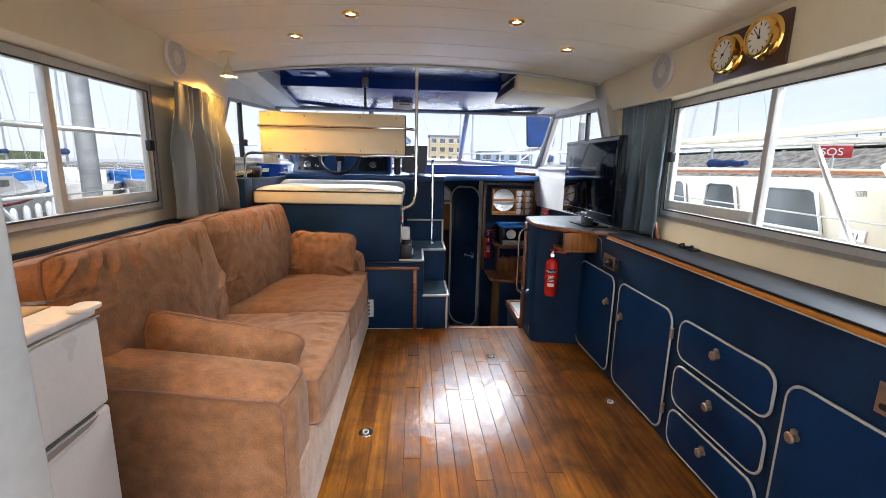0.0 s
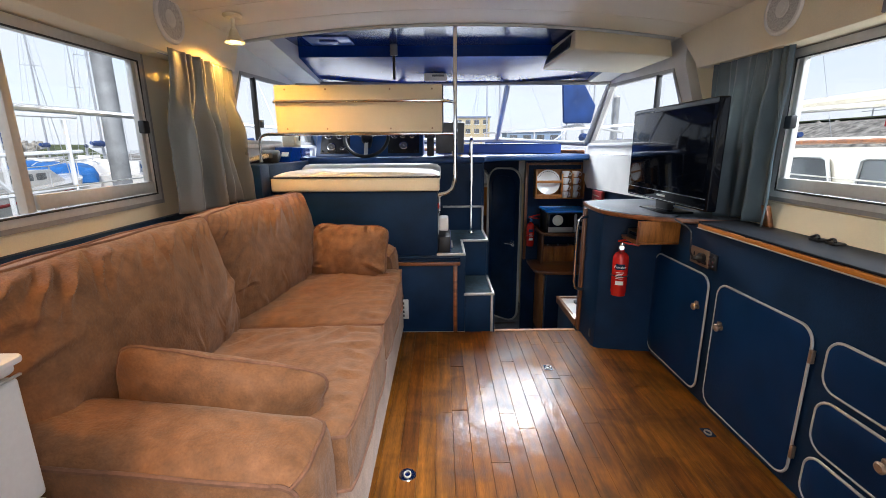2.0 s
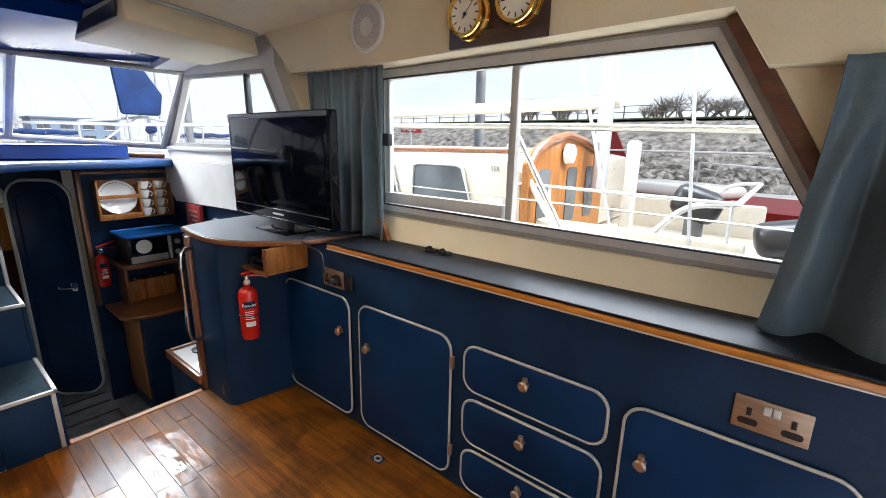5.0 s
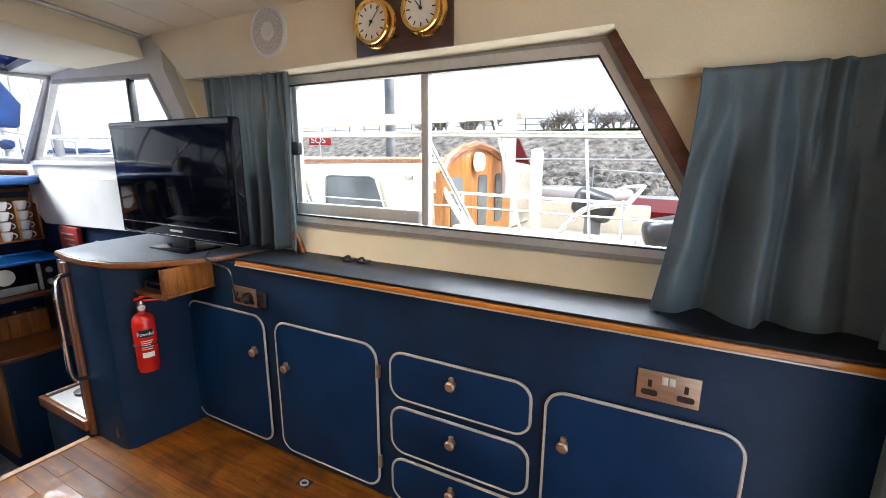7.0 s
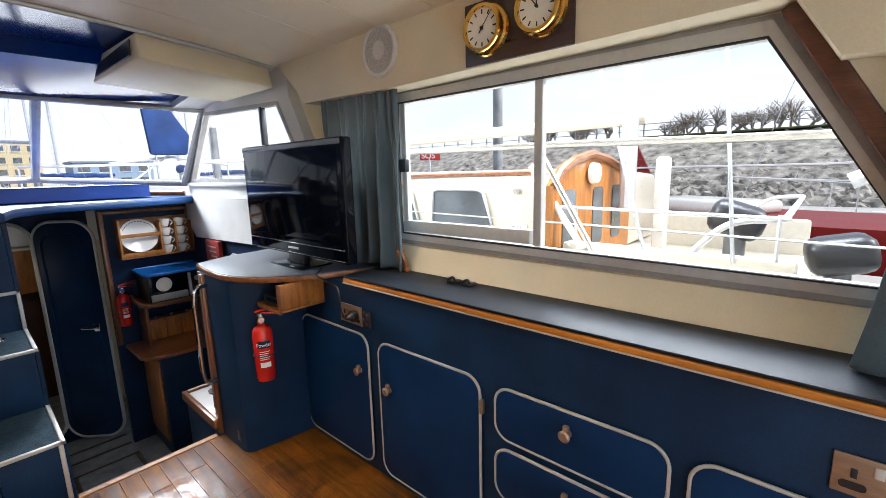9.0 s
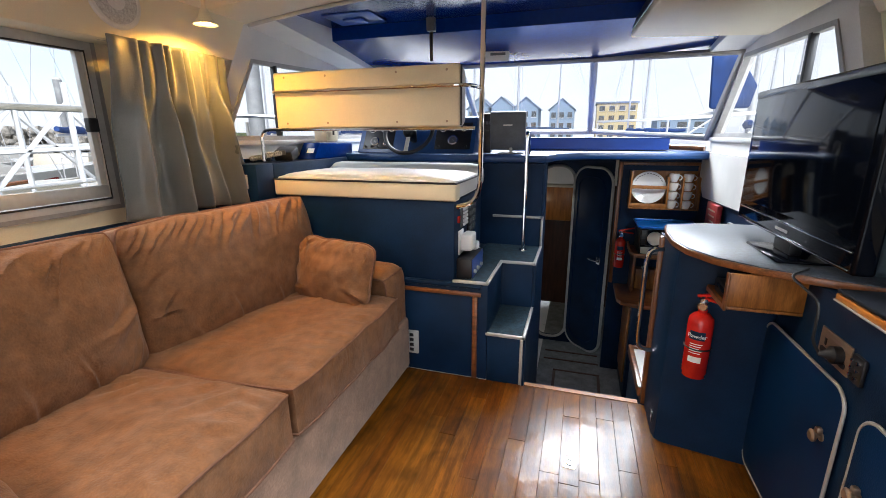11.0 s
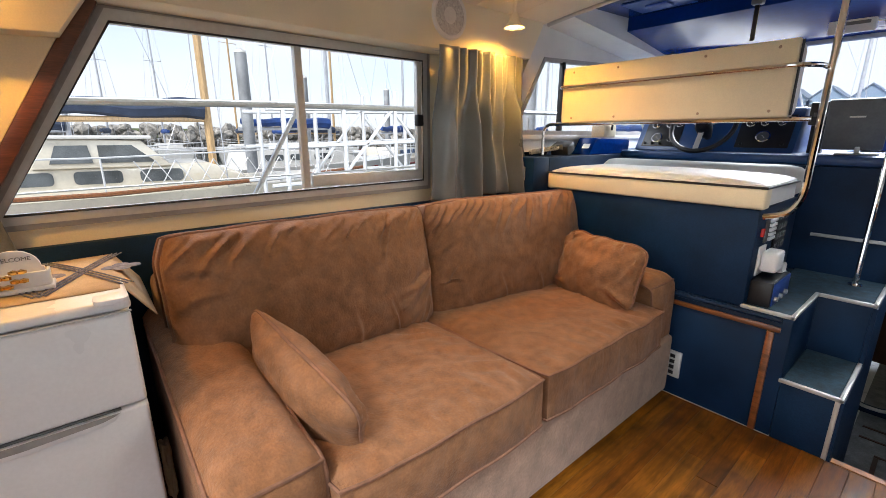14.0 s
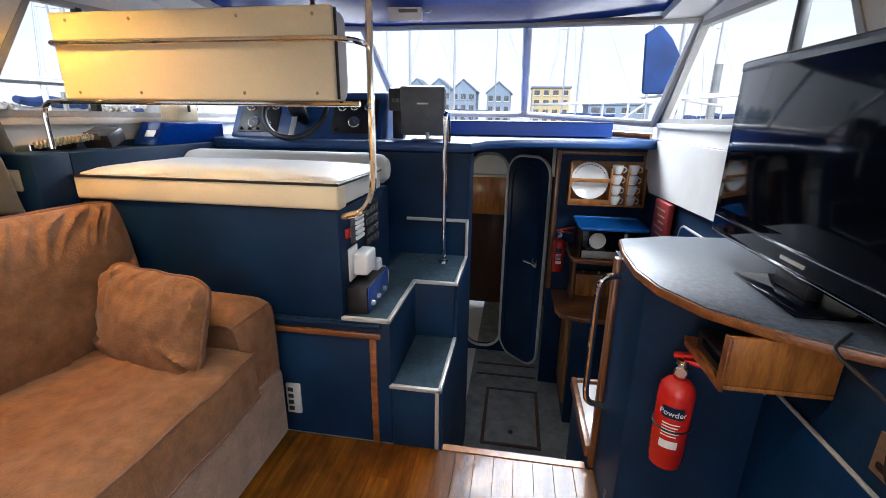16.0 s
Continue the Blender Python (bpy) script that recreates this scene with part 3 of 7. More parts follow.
# dash deck below the windscreen and the bulkheads of the bow
DECK = [(-1.36, 4.12), (0.235, 4.12), (0.30, 4.46), (0.5, 4.66), (1.33, 4.78), (1.33, 4.98), (0.52, 5.62), (-0.52, 5.62), (-1.36, 4.98)]
structure("dash_deck", prism(DECK, 1.095, 1.15, 'z', r=0.02), DASH_BLUE, "navy padded dash deck under the windscreen", "dashboard", True)
structure("trim_dash", tube(smooth_path([(1.30, 4.93, 1.17), (0.5, 5.48, 1.20), (-0.5, 5.48, 1.20), (-1.32, 4.93, 1.17)], 0.05), 0.02, 8), WOOD, "wooden moulding under the windscreen", "trim", True)
for nm, lo, hi in (("wall_bow_left", (-0.32, 5.465, ZLOW), (-0.28, 6.5, 0.79)), ("wall_bow_right", (0.88, 5.465, ZLOW), (0.92, 6.5, 0.79)), ("ceiling_bow", (-0.32, 5.465, 1.095), (0.92, 5.74, 1.115))):
    structure(nm, box(lo, hi, 0), CREAM, "cream lining of the bow cabin", "wall")
structure("wall_bow_apron", prism([(-1.45, 5.0), (-0.55, 5.66), (0.55, 5.66), (1.42, 5.0), (1.42, 5.15), (0.6, 5.9), (-0.6, 5.9), (-1.45, 5.15)], 1.12, 1.24), WHITE, "white foredeck coaming", "wall")
structure("foredeck", prism([(-1.6, 5.05), (-0.7, 5.75), (0.7, 5.75), (1.6, 5.05), (1.5, 6.5), (0.8, 8.2), (0, 9.0), (-0.8, 8.2), (-1.5, 6.5)], 0.8, 1.1), WHITE, "white foredeck of the boat", "deck")
# the stern bulkhead with its door opening
structure("wall_stern", prism([(-1.5, -0.05), (1.46, -0.05), (1.46, 1.97), (-1.5, 1.97)], 0.45, 0.50, 'y', [[(-0.42, 0.0), (1.0, 0.0), (1.0, 1.84), (-0.42, 1.84)]]), CREAM, "cream stern bulkhead with a door opening", "wall")
jamb = thing("door_stern", (-0.4, 0.47, 0), "aluminium frame of the open stern sliding door", "door", kind="structure")
part("door_frame", box((-0.45, 0.40, 0.0), (-0.405, 0.55, 1.84), 0.006), ALU, jamb)
part("track", box((-0.404, 0.46, 0.0), (-0.398, 0.475, 1.84), 0.001), RUBBER, jamb)
part("screw_cap", lathe([(0, 0), (0.012, 0), (0.011, 0.005), (0, 0.007)], pose(-0.405, 0.52, 0.62, 0, 90, 0)), BEIGE, jamb)
structure("cockpit_side_left", box((-1.66, -3.2, -0.3), (-1.55, 0.44, 0.75), 0.02), WHITE, "white cockpit coaming", "wall")
structure("cockpit_side_right", box((1.55, -3.2, -0.3), (1.66, 0.44, 0.75), 0.02), WHITE, "white cockpit coaming", "wall")
structure("hull", prism([(-1.9, -3.2), (1.9, -3.2), (1.95, 4.0), (1.6, 6.5), (0.8, 8.3), (0, 9.1), (-0.8, 8.3), (-1.6, 6.5), (-1.95, 4.0)], -1.3, -0.8), WHITE, "white hull of the boat below decks", "hull")
structure("side_deck_right", box((1.465, 0.3, 0.50), (1.95, 5.0, 0.56), 0.01), WHITE, "white side deck outside the window", "deck")
structure("side_deck_left", box((-1.95, 0.3, 0.50), (-1.505, 5.0, 0.56), 0.01), WHITE, "white side deck outside the window", "deck")

# window frames of the saloon


def saloon_window(name, pts, x, s, mull):
    """pts: the opening's corners (y, z); x: the wall's face; s: which way the room lies."""
    w = thing(name, (x, 1.8, 1.0), "wide sliding window in an aluminium frame", "window", kind="structure")
    inner = [(p[0] + d[0], p[1] + d[1]) for p, d in zip(pts, ((0.040, 0.03), (-0.03, 0.03), (-0.03, -0.038), (0.006, -0.038)))]
    part("window_frame", prism(pts, x + s * 0.012, x - s * 0.03, 'x', [inner]), ALU, w, smooth=False)
    outer = [(p[0] + d[0], p[1] + d[1]) for p, d in zip(pts, ((-0.026, -0.018), (0.02, -0.018), (0.02, 0.012), (-0.012, 0.012)))]
    part("window_frame", prism(outer, x + s * 0.008, x + s * 0.0005, 'x', [[(p[0], p[1]) for p in pts]]), ALU_DULL, w, smooth=False)
    z0, z1 = pts[1][1], pts[2][1]
    part("mullion", box((x - s * 0.028, mull - 0.022, z0 + 0.03), (x + s * 0.004, mull + 0.008, z1 - 0.040), 0.003), ALU, w)
    part("sliding_sash", join(box((x - s * 0.024, mull + 0.02, z0 + 0.035), (x + s * 0.008, pts[1][0] - 0.03, z0 + 0.085), 0.003),
                              box((x - s * 0.024, pts[1][0] - 0.055, z0 + 0.085), (x + s * 0.002, pts[1][0] - 0.03, z1 - 0.03), 0.003)), ALU, w)
    part("latch", box((x + s * 0.002, pts[1][0] - 0.075, 1.29), (x + s * 0.03, pts[1][0] - 0.035, 1.345), 0.006), BLACK, w)
    part("gasket", tube([(x + s * 0.014, p[0], p[1]) for p in inner], 0.004, 6, True), RUBBER, w)
    bm = bmesh.new()
    bm.faces.new([bm.verts.new((x - s * 0.015, *p)) for p in inner])
    pane = part("pane", bm, PANE, w, smooth=False)
    pane.visible_shadow = False
    # wooden fillet along the sloping end
    a, b = Vector((0, *outer[3])), Vector((0, *outer[0]))
    d = (b - a).normalized()
    nrm = Vector((0, -d.z, d.y))
    nrm = nrm if nrm.y < 0 else -nrm
    p, q = a - d * 0.01, b
    p, q = p + d * 0.02, a.lerp(b, 0.97)
    quad = [(p.y, p.z), (q.y, q.z), (q.y + nrm.y * 0.040, q.z + nrm.z * 0.040), (p.y + nrm.y * 0.040, p.z + nrm.z * 0.040)]
    part("fillet", prism(quad, x + s * 0.001, x + s * 0.062, 'x', r=0.003), FILLET, w, "dark wooden fillet")
    top = p + nrm * 0.041
    low = q + nrm * 0.041
    structure("wall_lining_" + name[7:], prism([(0.505, 0.905), (low.y, 0.905), (low.y, low.z), (top.y, top.z), (0.505, top.z)], x + s * 0.0005, x + s * 0.058, 'x'), CREAM, "cream padded lining beside the sloping window end", "wall")
    return w


saloon_window("window_right", WIN_R, 1.40, -1, 1.865)
saloon_window("window_left", WIN_L, -1.44, 1, 1.965)


def side_window(name, x, s):
    w = thing(name, (x, 4.0, 1.25), "sloping wheelhouse side window in a grey frame", "window", kind="structure")
    pts = [(3.14, 1.25), (4.88, 1.25), (4.455, 1.735), (3.42, 1.69)]
    inner = [(3.19, 1.275), (4.83, 1.275), (4.44, 1.71), (3.43, 1.668)]
    part("window_frame", prism(pts, x - s * 0.006, x + s * 0.03, 'x', [inner]), ALU_DULL, w, smooth=False)
    part("sill_rail", box((x - s * 0.02, 3.1, 1.222), (x - s * 0.001, 4.90, 1.249), 0.004), ALU, w)
    part("mullion", box((x - s * 0.012, 3.60, 1.275), (x + s * 0.02, 3.625, 1.68), 0.003), BLACK, w)
    part("latch", box((x - s * 0.035, 3.60, 1.36), (x - s * 0.013, 3.64, 1.41), 0.005), BLACK, w)
    bm = bmesh.new()
    bm.faces.new([bm.verts.new((x + s * 0.015, *p)) for p in inner])
    part("pane", bm, PANE, w, smooth=False).visible_shadow = False


side_window("window_wheelhouse_right", 1.33, 1)
side_window("window_wheelhouse_left", -1.36, -1)

# ---- helm platform, steps and passage ----
steps = thing("helm_steps", (0.0, 3.3, 0), "navy carpeted boat steps with silver nosings beside the sofa", "steps")
part("body", join(box((-1.435, 3.30, 0.0), (0.033, 3.72, 0.535), 0.004), box((0.034, 3.302, -0.02), (0.216, 3.72, 0.262), 0.004),
                  box((-1.435, 3.721, 0.0), (0.216, 4.35, 0.535), 0.004)), NAVY, steps)
part("side_panel", prism([(3.302, ZLOW), (4.30, ZLOW), (4.30, 1.09), (4.141, 1.09), (4.141, 0.53), (3.722, 0.53), (3.722, 0.258), (3.302, 0.258)], 0.217, 0.232, 'x'), NAVY, steps)
part("tread", prism([(-0.14, 3.315), (0.026, 3.315), (0.026, 3.73), (0.212, 3.73), (0.212, 4.139), (-0.14, 4.139)], 0.536, 0.545), NAVY_CARPET, steps, "navy carpet tread")
part("tread", box((0.036, 3.315, 0.263), (0.212, 3.72, 0.271), 0.002), NAVY_CARPET, steps, "navy carpet tread")
for pts in ([(-0.145, 3.304, 0.541), (0.028, 3.304, 0.541), (0.028, 3.726, 0.541), (0.222, 3.726, 0.541), (0.222, 4.137, 0.541)],
            [(0.034, 3.304, 0.266), (0.222, 3.304, 0.266), (0.222, 3.72, 0.266)],
            [(0.214, 3.304, 0.25), (0.214, 3.304, 0.002)],
            [(-0.10, 4.136, 0.742), (0.222, 4.136, 0.742), (0.222, 4.136, 0.55)]):
    segs = []
    for a, b in zip(pts, pts[1:]):
        lo = [min(p, q) - 0.008 for p, q in zip(a, b)]
        hi = [max(p, q) + 0.008 for p, q in zip(a, b)]
        segs.append(box(lo, hi, 0.003))
    part("nosing", join(*segs), SILVER_TRIM, steps, "silver aluminium nosing")
part("panel_trim", join(box((-0.46, 3.288, 0.468), (0.0, 3.2995, 0.492), 0.004), box((-0.045, 3.288, 0.002), (-0.018, 3.2995, 0.467), 0.004)), WOOD, steps, "mahogany panel trim")
part("padded_edge", tube([(-1.4, 3.292, 0.522), (0.0, 3.292, 0.522)], 0.012, 8), NAVY, steps)
structure("wall_dash", box((-1.36, 4.14, 0.536), (0.216, 4.34, 1.094), 0.004), NAVY, "navy bulkhead under the helm dash", "wall")

helm_bench = thing("helm_bench", (-0.65, 3.5, 0.545), "cream helm bench on a navy box with a steel frame", "bench")
part("seat_base", box((-1.18, 3.302, 0.536), (-0.145, 3.92, 0.952), 0.006), NAVY, helm_bench, "navy vinyl box")

part("seat_front", box((-1.185, 3.285, 0.954), (-0.13, 3.36, 1.045), 0.012, 3), CREAM, helm_bench, "cream front border")
bm, seam = cushion((1.05, 0.50, 0.145), pose(-0.657, 3.55, 1.010), 0.42, 0.05, 26, 0.003)
part("seat_cushion", bm, WHITE_VINYL, helm_bench, "white quilted vinyl")
part("piping", tube([(-1.185, 3.284, 1.043), (-0.13, 3.284, 1.043), (-0.125, 3.75, 1.043)], 0.005, 6), BLACK, helm_bench)
part("bolster", move(lathe([(0, -0.52), (0.045, -0.515), (0.065, -0.49), (0.073, -0.44), (0.073, 0.44), (0.065, 0.49), (0.045, 0.515), (0, 0.52)], sides=18), pose(-0.64, 3.86, 1.035, 0, 90, 0)), WHITE_VINYL, helm_bench, "white vinyl bolster")

part("back_panel", join(box((-1.105, 3.262, 1.312), (-0.11, 3.285, 1.585), 0.008, 3)), CREAM, helm_bench, "cream vinyl back board")
bm, seam = cushion((0.99, 0.27, 0.10), pose(-0.605, 3.336, 1.449, 90, 0, 0), 0.3, 0.05, 18, 0.002)
part("back_cushion", bm, WHITE_VINYL, helm_bench, "white vinyl pad")
part("piping", tube([(-0.108, 3.285, p) for p in (1.318, 1.58)], 0.005, 6), BLACK, helm_bench)
for xx in (-1.04, -0.80, -0.42, -0.17):
    for zz in (1.335, 1.560):
        part("screw", lathe([(0, 0), (0.006, 0), (0.004, 0.003), (0, 0.004)], pose(xx, 3.262, zz, 90, 0, 0), 8), BRONZE, helm_bench)
part("rail", tube(smooth_path([(-1.115, 3.33, 1.49), (-1.115, 3.245, 1.49), (-0.10, 3.245, 1.49), (-0.045, 3.30, 1.49), (-0.045, 3.38, 1.49)], 0.04), 0.009), CHROME, helm_bench, "polished steel rail")
part("rail", tube(smooth_path([(-1.22, 3.27, 1.14), (-1.22, 3.27, 1.305), (-1.10, 3.262, 1.305), (-0.045, 3.30, 1.305)], 0.06), 0.009), CHROME, helm_bench, "polished steel rail")
part("pole", tube(smooth_path([(-0.03, 3.385, 1.93), (-0.03, 3.36, 1.02), (-0.055, 3.33, 0.945), (-0.14, 3.33, 0.925)], 0.05), 0.0125), CHROME, helm_bench, "polished steel pole")

side_console = thing("helm_side_console", (-1.3, 3.8, 0.536), "navy vinyl console beside the helm seat", "console")
part("body", box((-1.36, 3.302, 0.536), (-1.19, 4.36, 1.125), 0.008), NAVY, side_console)
part("front", box((-1.36, 3.16, 0.92), (-1.188, 3.30, 1.128), 0.008), NAVY, side_console)
part("socket", box((-1.335, 3.150, 1.00), (-1.245, 3.16, 1.075), 0.004), BEIGE, side_console, "beige socket plate")

rail = thing("grab_pole", (0.118, 4.01, 0.545), "polished steel grab pole standing on the steps", "handrail")
part("pole", tube(smooth_path([(0.118, 4.01, 0.546), (0.118, 4.01, 1.29), (0.118, 4.09, 1.29), (0.118, 4.13, 1.15)], 0.05), 0.011), CHROME, rail)
part("foot", lathe([(0, 0), (0.028, 0), (0.026, 0.006), (0.013, 0.008), (0.012, 0.02)], pose(0.118, 4.01, 0.546)), CHROME, rail)

# ---- sofa ----
sofa = thing("sofa", (-0.9, 2.28, 0), "brown suede two-seat sofa with loose back cushions", "sofa")
part("base", box((-1.36, 1.34, 0.05), (-0.375, 3.24, 0.34), 0.02, 3), SUEDE_LIGHT, sofa)


def arm(y0, y1, back_top, front_top, front):
    """A padded arm along x whose top falls a little and rounds over at the front."""
    bm, rings, n = bmesh.new(), [], 26
    mid, half = (y0 + y1) / 2, (y1 - y0) / 2
    line = [(-1.34 + (front - 0.07 + 1.34) * i / n, back_top + (front_top - back_top) * (i / n) ** 1.3) for i in range(n + 1)]
    line += [(front - 0.07 + 0.07 * math.sin(radians(a)), front_top - 0.06 * (1 - math.cos(radians(a)))) for a in (18, 36, 54, 72, 90)]
    line += [(front + 0.004, front_top - 0.06 - d) for d in (0.05, 0.12, 0.2, 0.3)]
    for k, (x, z) in enumerate(line):
        over = k > n
        ring = []
        for i in range(13):
            w = -1 + i / 6
            swell = 0.012 * (1 - w ** 4) + 0.004 * noise.noise(Vector((x * 6, w * 2, y0)))
            drop = 0.030 * abs(w) ** 5
            if over:
                ring.append((x + swell * 0.6 - drop * 0.6, mid + w * half, z + (swell - drop) * max(0.0, 1 - (k - n) / 5)))
            else:
                ring.append((x, mid + w * half, z + swell - drop))
        rings.append([bm.verts.new(p) for p in ring])
    for a, b in zip(rings, rings[1:]):
        for i in range(12):
            bm.faces.new((a[i], a[i + 1], b[i + 1], b[i]))
    for i, y in ((0, y0), (12, y1)):
        base = [bm.verts.new((r[i].co.x if k <= n else front - 0.002, y, 0.04)) for k, r in enumerate(rings[:n + 1] + rings[-1:])]
        rim_ = [r[i] for r in rings[:n + 1]]
        for k in range(n):
            bm.faces.new((rim_[k], rim_[k + 1], base[k + 1], base[k]))
        bm.faces.new([rim_[n]] + [r[i] for r in rings[n + 1:]] + [base[-1], base[n]])
    bm.faces.new([rings[-1][i] for i in range(13)] + [v for v in bm.verts if abs(v.co.z - 0.04) < 1e-5 and abs(v.co.x - front + 0.002) < 1e-5][::-1])
    bm.faces.new([rings[0][i] for i in range(13)] + [v for v in bm.verts if abs(v.co.z - 0.04) < 1e-5 and abs(v.co.x + 1.34) < 1e-5][::-1])
    seams = [[v.co.copy() for v in (r[i] for r in rings[2:])] for i in (0, 12)]
    return bm, seams, [v.co.copy() for v in rings[n + 3]]


for y0, y1, bt, ft, fr in ((1.30, 1.52, 0.678, 0.595, -0.395), (3.06, 3.275, 0.640, 0.625, -0.405)):
    bm, seams, across = arm(y0, y1, bt, ft, fr)
    a1 = part("armrest", bm, SUEDE, sofa)
    for line in seams:
        part("piping", tube(line, 0.006, 6), PIPING, a1)
    part("piping", tube(across, 0.0055, 6), PIPING, a1)
part("back_frame", box((-1.40, 1.34, 0.05), (-1.20, 3.26, 0.80), 0.04, 3), SUEDE_LIGHT, sofa)
for y0, y1, sd in ((1.515, 2.225, 1.3), (2.235, 3.065, 4.1)):
    lines = creases(int(sd * 10), 6, 0.95, -0.9, 0.95, 0.9, 180, 30, 0.16, 0.014, 0.009) + creases(int(sd * 10) + 1, 7, -0.5, 0.85, 0.7, 0.9, 235, 22, 0.24, 0.016, 0.011)
    bm, seams = stuffed((0.80, y1 - y0, 0.215), pose(-0.75, (y0 + y1) / 2, 0.420, 0, -1.5, 0), 0.080, sd, 64, 64, 1, lines, power=(4.0, 0.45))
    c = part("seat_cushion", bm, SUEDE, sofa, split=50)
    for seam in seams:
        part("piping", tube(seam, 0.005, 6, True), PIPING, c)
for yc, xc, ln, turn, sd in ((1.815, -1.085, 0.95, 0, 7.7), (2.775, -1.045, 0.985, -5, 2.9)):
    lines = creases(int(sd * 10), 24, 0.98, -0.9, 0.98, 0.97, 212, 16, 0.20, 0.0095, 0.013)
    lines += creases(int(sd * 10) + 1, 6, 0.3, 0.95, -0.6, 0.95, 245, 24, 0.26, 0.013, 0.011)
    lines += creases(int(sd * 10) + 2, 4, -0.9, -0.7, -0.9, 0.7, 10, 30, 0.17, 0.012, 0.008)
    lines += creases(int(sd * 10) + 3, 4, 0.6, -0.95, -0.6, -0.95, 80, 30, 0.17, 0.011, 0.009)
    bm, seams = stuffed((0.53, ln, 0.315), pose(xc, yc, 0.70, 0, -100, turn), 0.055, sd, 84, 170, -1, lines, pinch=0.012, power=(2.6, 0.5))
    c = part("back_cushion", bm, SUEDE, sofa, split=50)
    for seam in seams:
        part("piping", tube(seam, 0.0058, 6, True), PIPING, c)
for yy in (1.42, 3.18):
    for xx in (-1.28, -0.46):
        part("foot", lathe([(0, 0), (0.02, 0), (0.026, 0.055), (0, 0.055)], pose(xx, yy, 0), 12), BLACK, sofa)


def throw_pillow(m, size, label, seed):
    lines = []
    for k, (u, v, a) in enumerate(((0.97, 0.9, 225), (-0.97, 0.9, 315), (0.97, -0.9, 135), (-0.97, -0.9, 45))):
        lines += creases(int(seed * 10) + k, 4, u, v * 0.6, u, v, a, 30, 0.13, 0.012, 0.011)
    lines += creases(int(seed * 10) + 9, 6, -0.8, 0.97, 0.8, 0.97, 270, 25, 0.10, 0.011, 0.010)
    bm, seams = stuffed(size, m, 0.004, seed, 56, 48, 1, lines, pinch=0.035, power=(2.0, 0.6))
    p = tagged(link("throw_pillow", bm, SUEDE, True, 60), label, "pillow", "sofa pillows")
    part("piping", tube(seams[0], 0.0055, 6, True), PIPING, p)


throw_pillow(pose(-0.655, 2.985, 0.635, 72, 0, -12), (0.47, 0.33, 0.17), "small brown suede pillow leaning on the sofa arm", 3.3)
throw_pillow(pose(-0.700, 1.595, 0.578) @ pose(0, 0, 0, 0, 14, 0) @ pose(0, 0, 0, 0, 0, 8) @ pose(0, 0, 0, -80, 0, 0), (0.52, 0.27, 0.175), "small brown suede pillow wedged beside the sofa arm", 8.2)

# ---- fridge ----
fridge = thing("fridge", (-1.1, 1.03, 0), "white two-door small fridge freezer beside the sofa", "fridge")
part("body", box((-1.38, 0.80, 0.02), (-0.905, 1.255, 0.845), 0.008), WHITE, fridge)
part("top", box((-1.385, 0.797, 0.846), (-0.86, 1.259, 0.872), 0.010, 3), WHITE, fridge)
d = part("freezer_door", box((-0.903, 0.80, 0.602), (-0.855, 1.255, 0.842), 0.010, 3), WHITE, fridge)
# dark bar that paints the shade in the gap between the doors
part("handle", box((-0.860, 0.84, 0.5985), (-0.853, 1.20, 0.604), 0.001), GREY, d, "dark bar drawn for the shaded grip gap")
d = part("fridge_door", box((-0.903, 0.80, 0.03), (-0.855, 1.255, 0.596), 0.010, 3), WHITE, fridge)
scoop = [(0.842, 0.596), (0.855, 0.578), (0.88, 0.572), (1.02, 0.566), (1.16, 0.572), (1.185, 0.578), (1.198, 0.596)]
part("handle", prism(scoop, -0.8555, -0.8465, 'x', r=0.003), WHITE, d, "white moulded grip")
# thin grey plate on the grip: its shade put in as colour
part("handle", prism([(a, b + (0.012 if 0 < i < 6 else 0.0)) for i, (a, b) in enumerate(scoop)], -0.8464, -0.8455, 'x'), ALU_DULL, d, "grey plate painting the shade on the grip")
part("hinge_cap", prism(rounded(-0.895, -0.835, 1.19, 1.257, 0.018), 0.8725, 0.884, 'z', r=0.003), WHITE, fridge)
part("top_groove", box((-0.8585, 0.80, 0.8425), (-0.852, 1.257, 0.8465), 0.001), ALU, fridge)

# ---- base cabinet along the side ----
FX = 1.139
cabinet = thing("base_cabinet", (1.27, 1.8, 0), "navy vinyl built-in cabinet with silver-edged doors and drawers", "cabinet")
part("body", box((FX, 0.51, 0.0), (1.398, 2.968, 0.835), 0.004), NAVY, cabinet)


def knob(y, z, parent):
    k = part("knob", join(lathe([(0, 0), (0.013, 0), (0.013, 0.004), (0.006, 0.006), (0.006, 0.014), (0.016, 0.018), (0.018, 0.024), (0.012, 0.029), (0, 0.03)], pose(FX - 0.014, y, z, 0, -90, 0), 16),
                          box((FX - 0.032, y - 0.009, z + 0.008), (FX - 0.016, y + 0.009, z + 0.028), 0.005)), BRONZE, parent, "bronze pull knob")
    return k


def front(name, y0, y1, z0, z1, r, ky, kz):
    pts = rounded(y0 + 0.008, y1 - 0.008, z0 + 0.008, z1 - 0.008, r)
    d = part(name, prism(pts, FX - 0.014, FX - 0.0005, 'x', r=0.003), NAVY_DOOR, cabinet)
    part("edge_trim", tube([(FX - 0.010, a, b) for a, b in rounded(y0 + 0.004, y1 - 0.004, z0 + 0.004, z1 - 0.004, r + 0.004, 8)], 0.005, 8, True), SILVER_TRIM, d, "silver edge bead")
    knob(ky, kz, d)
    return d


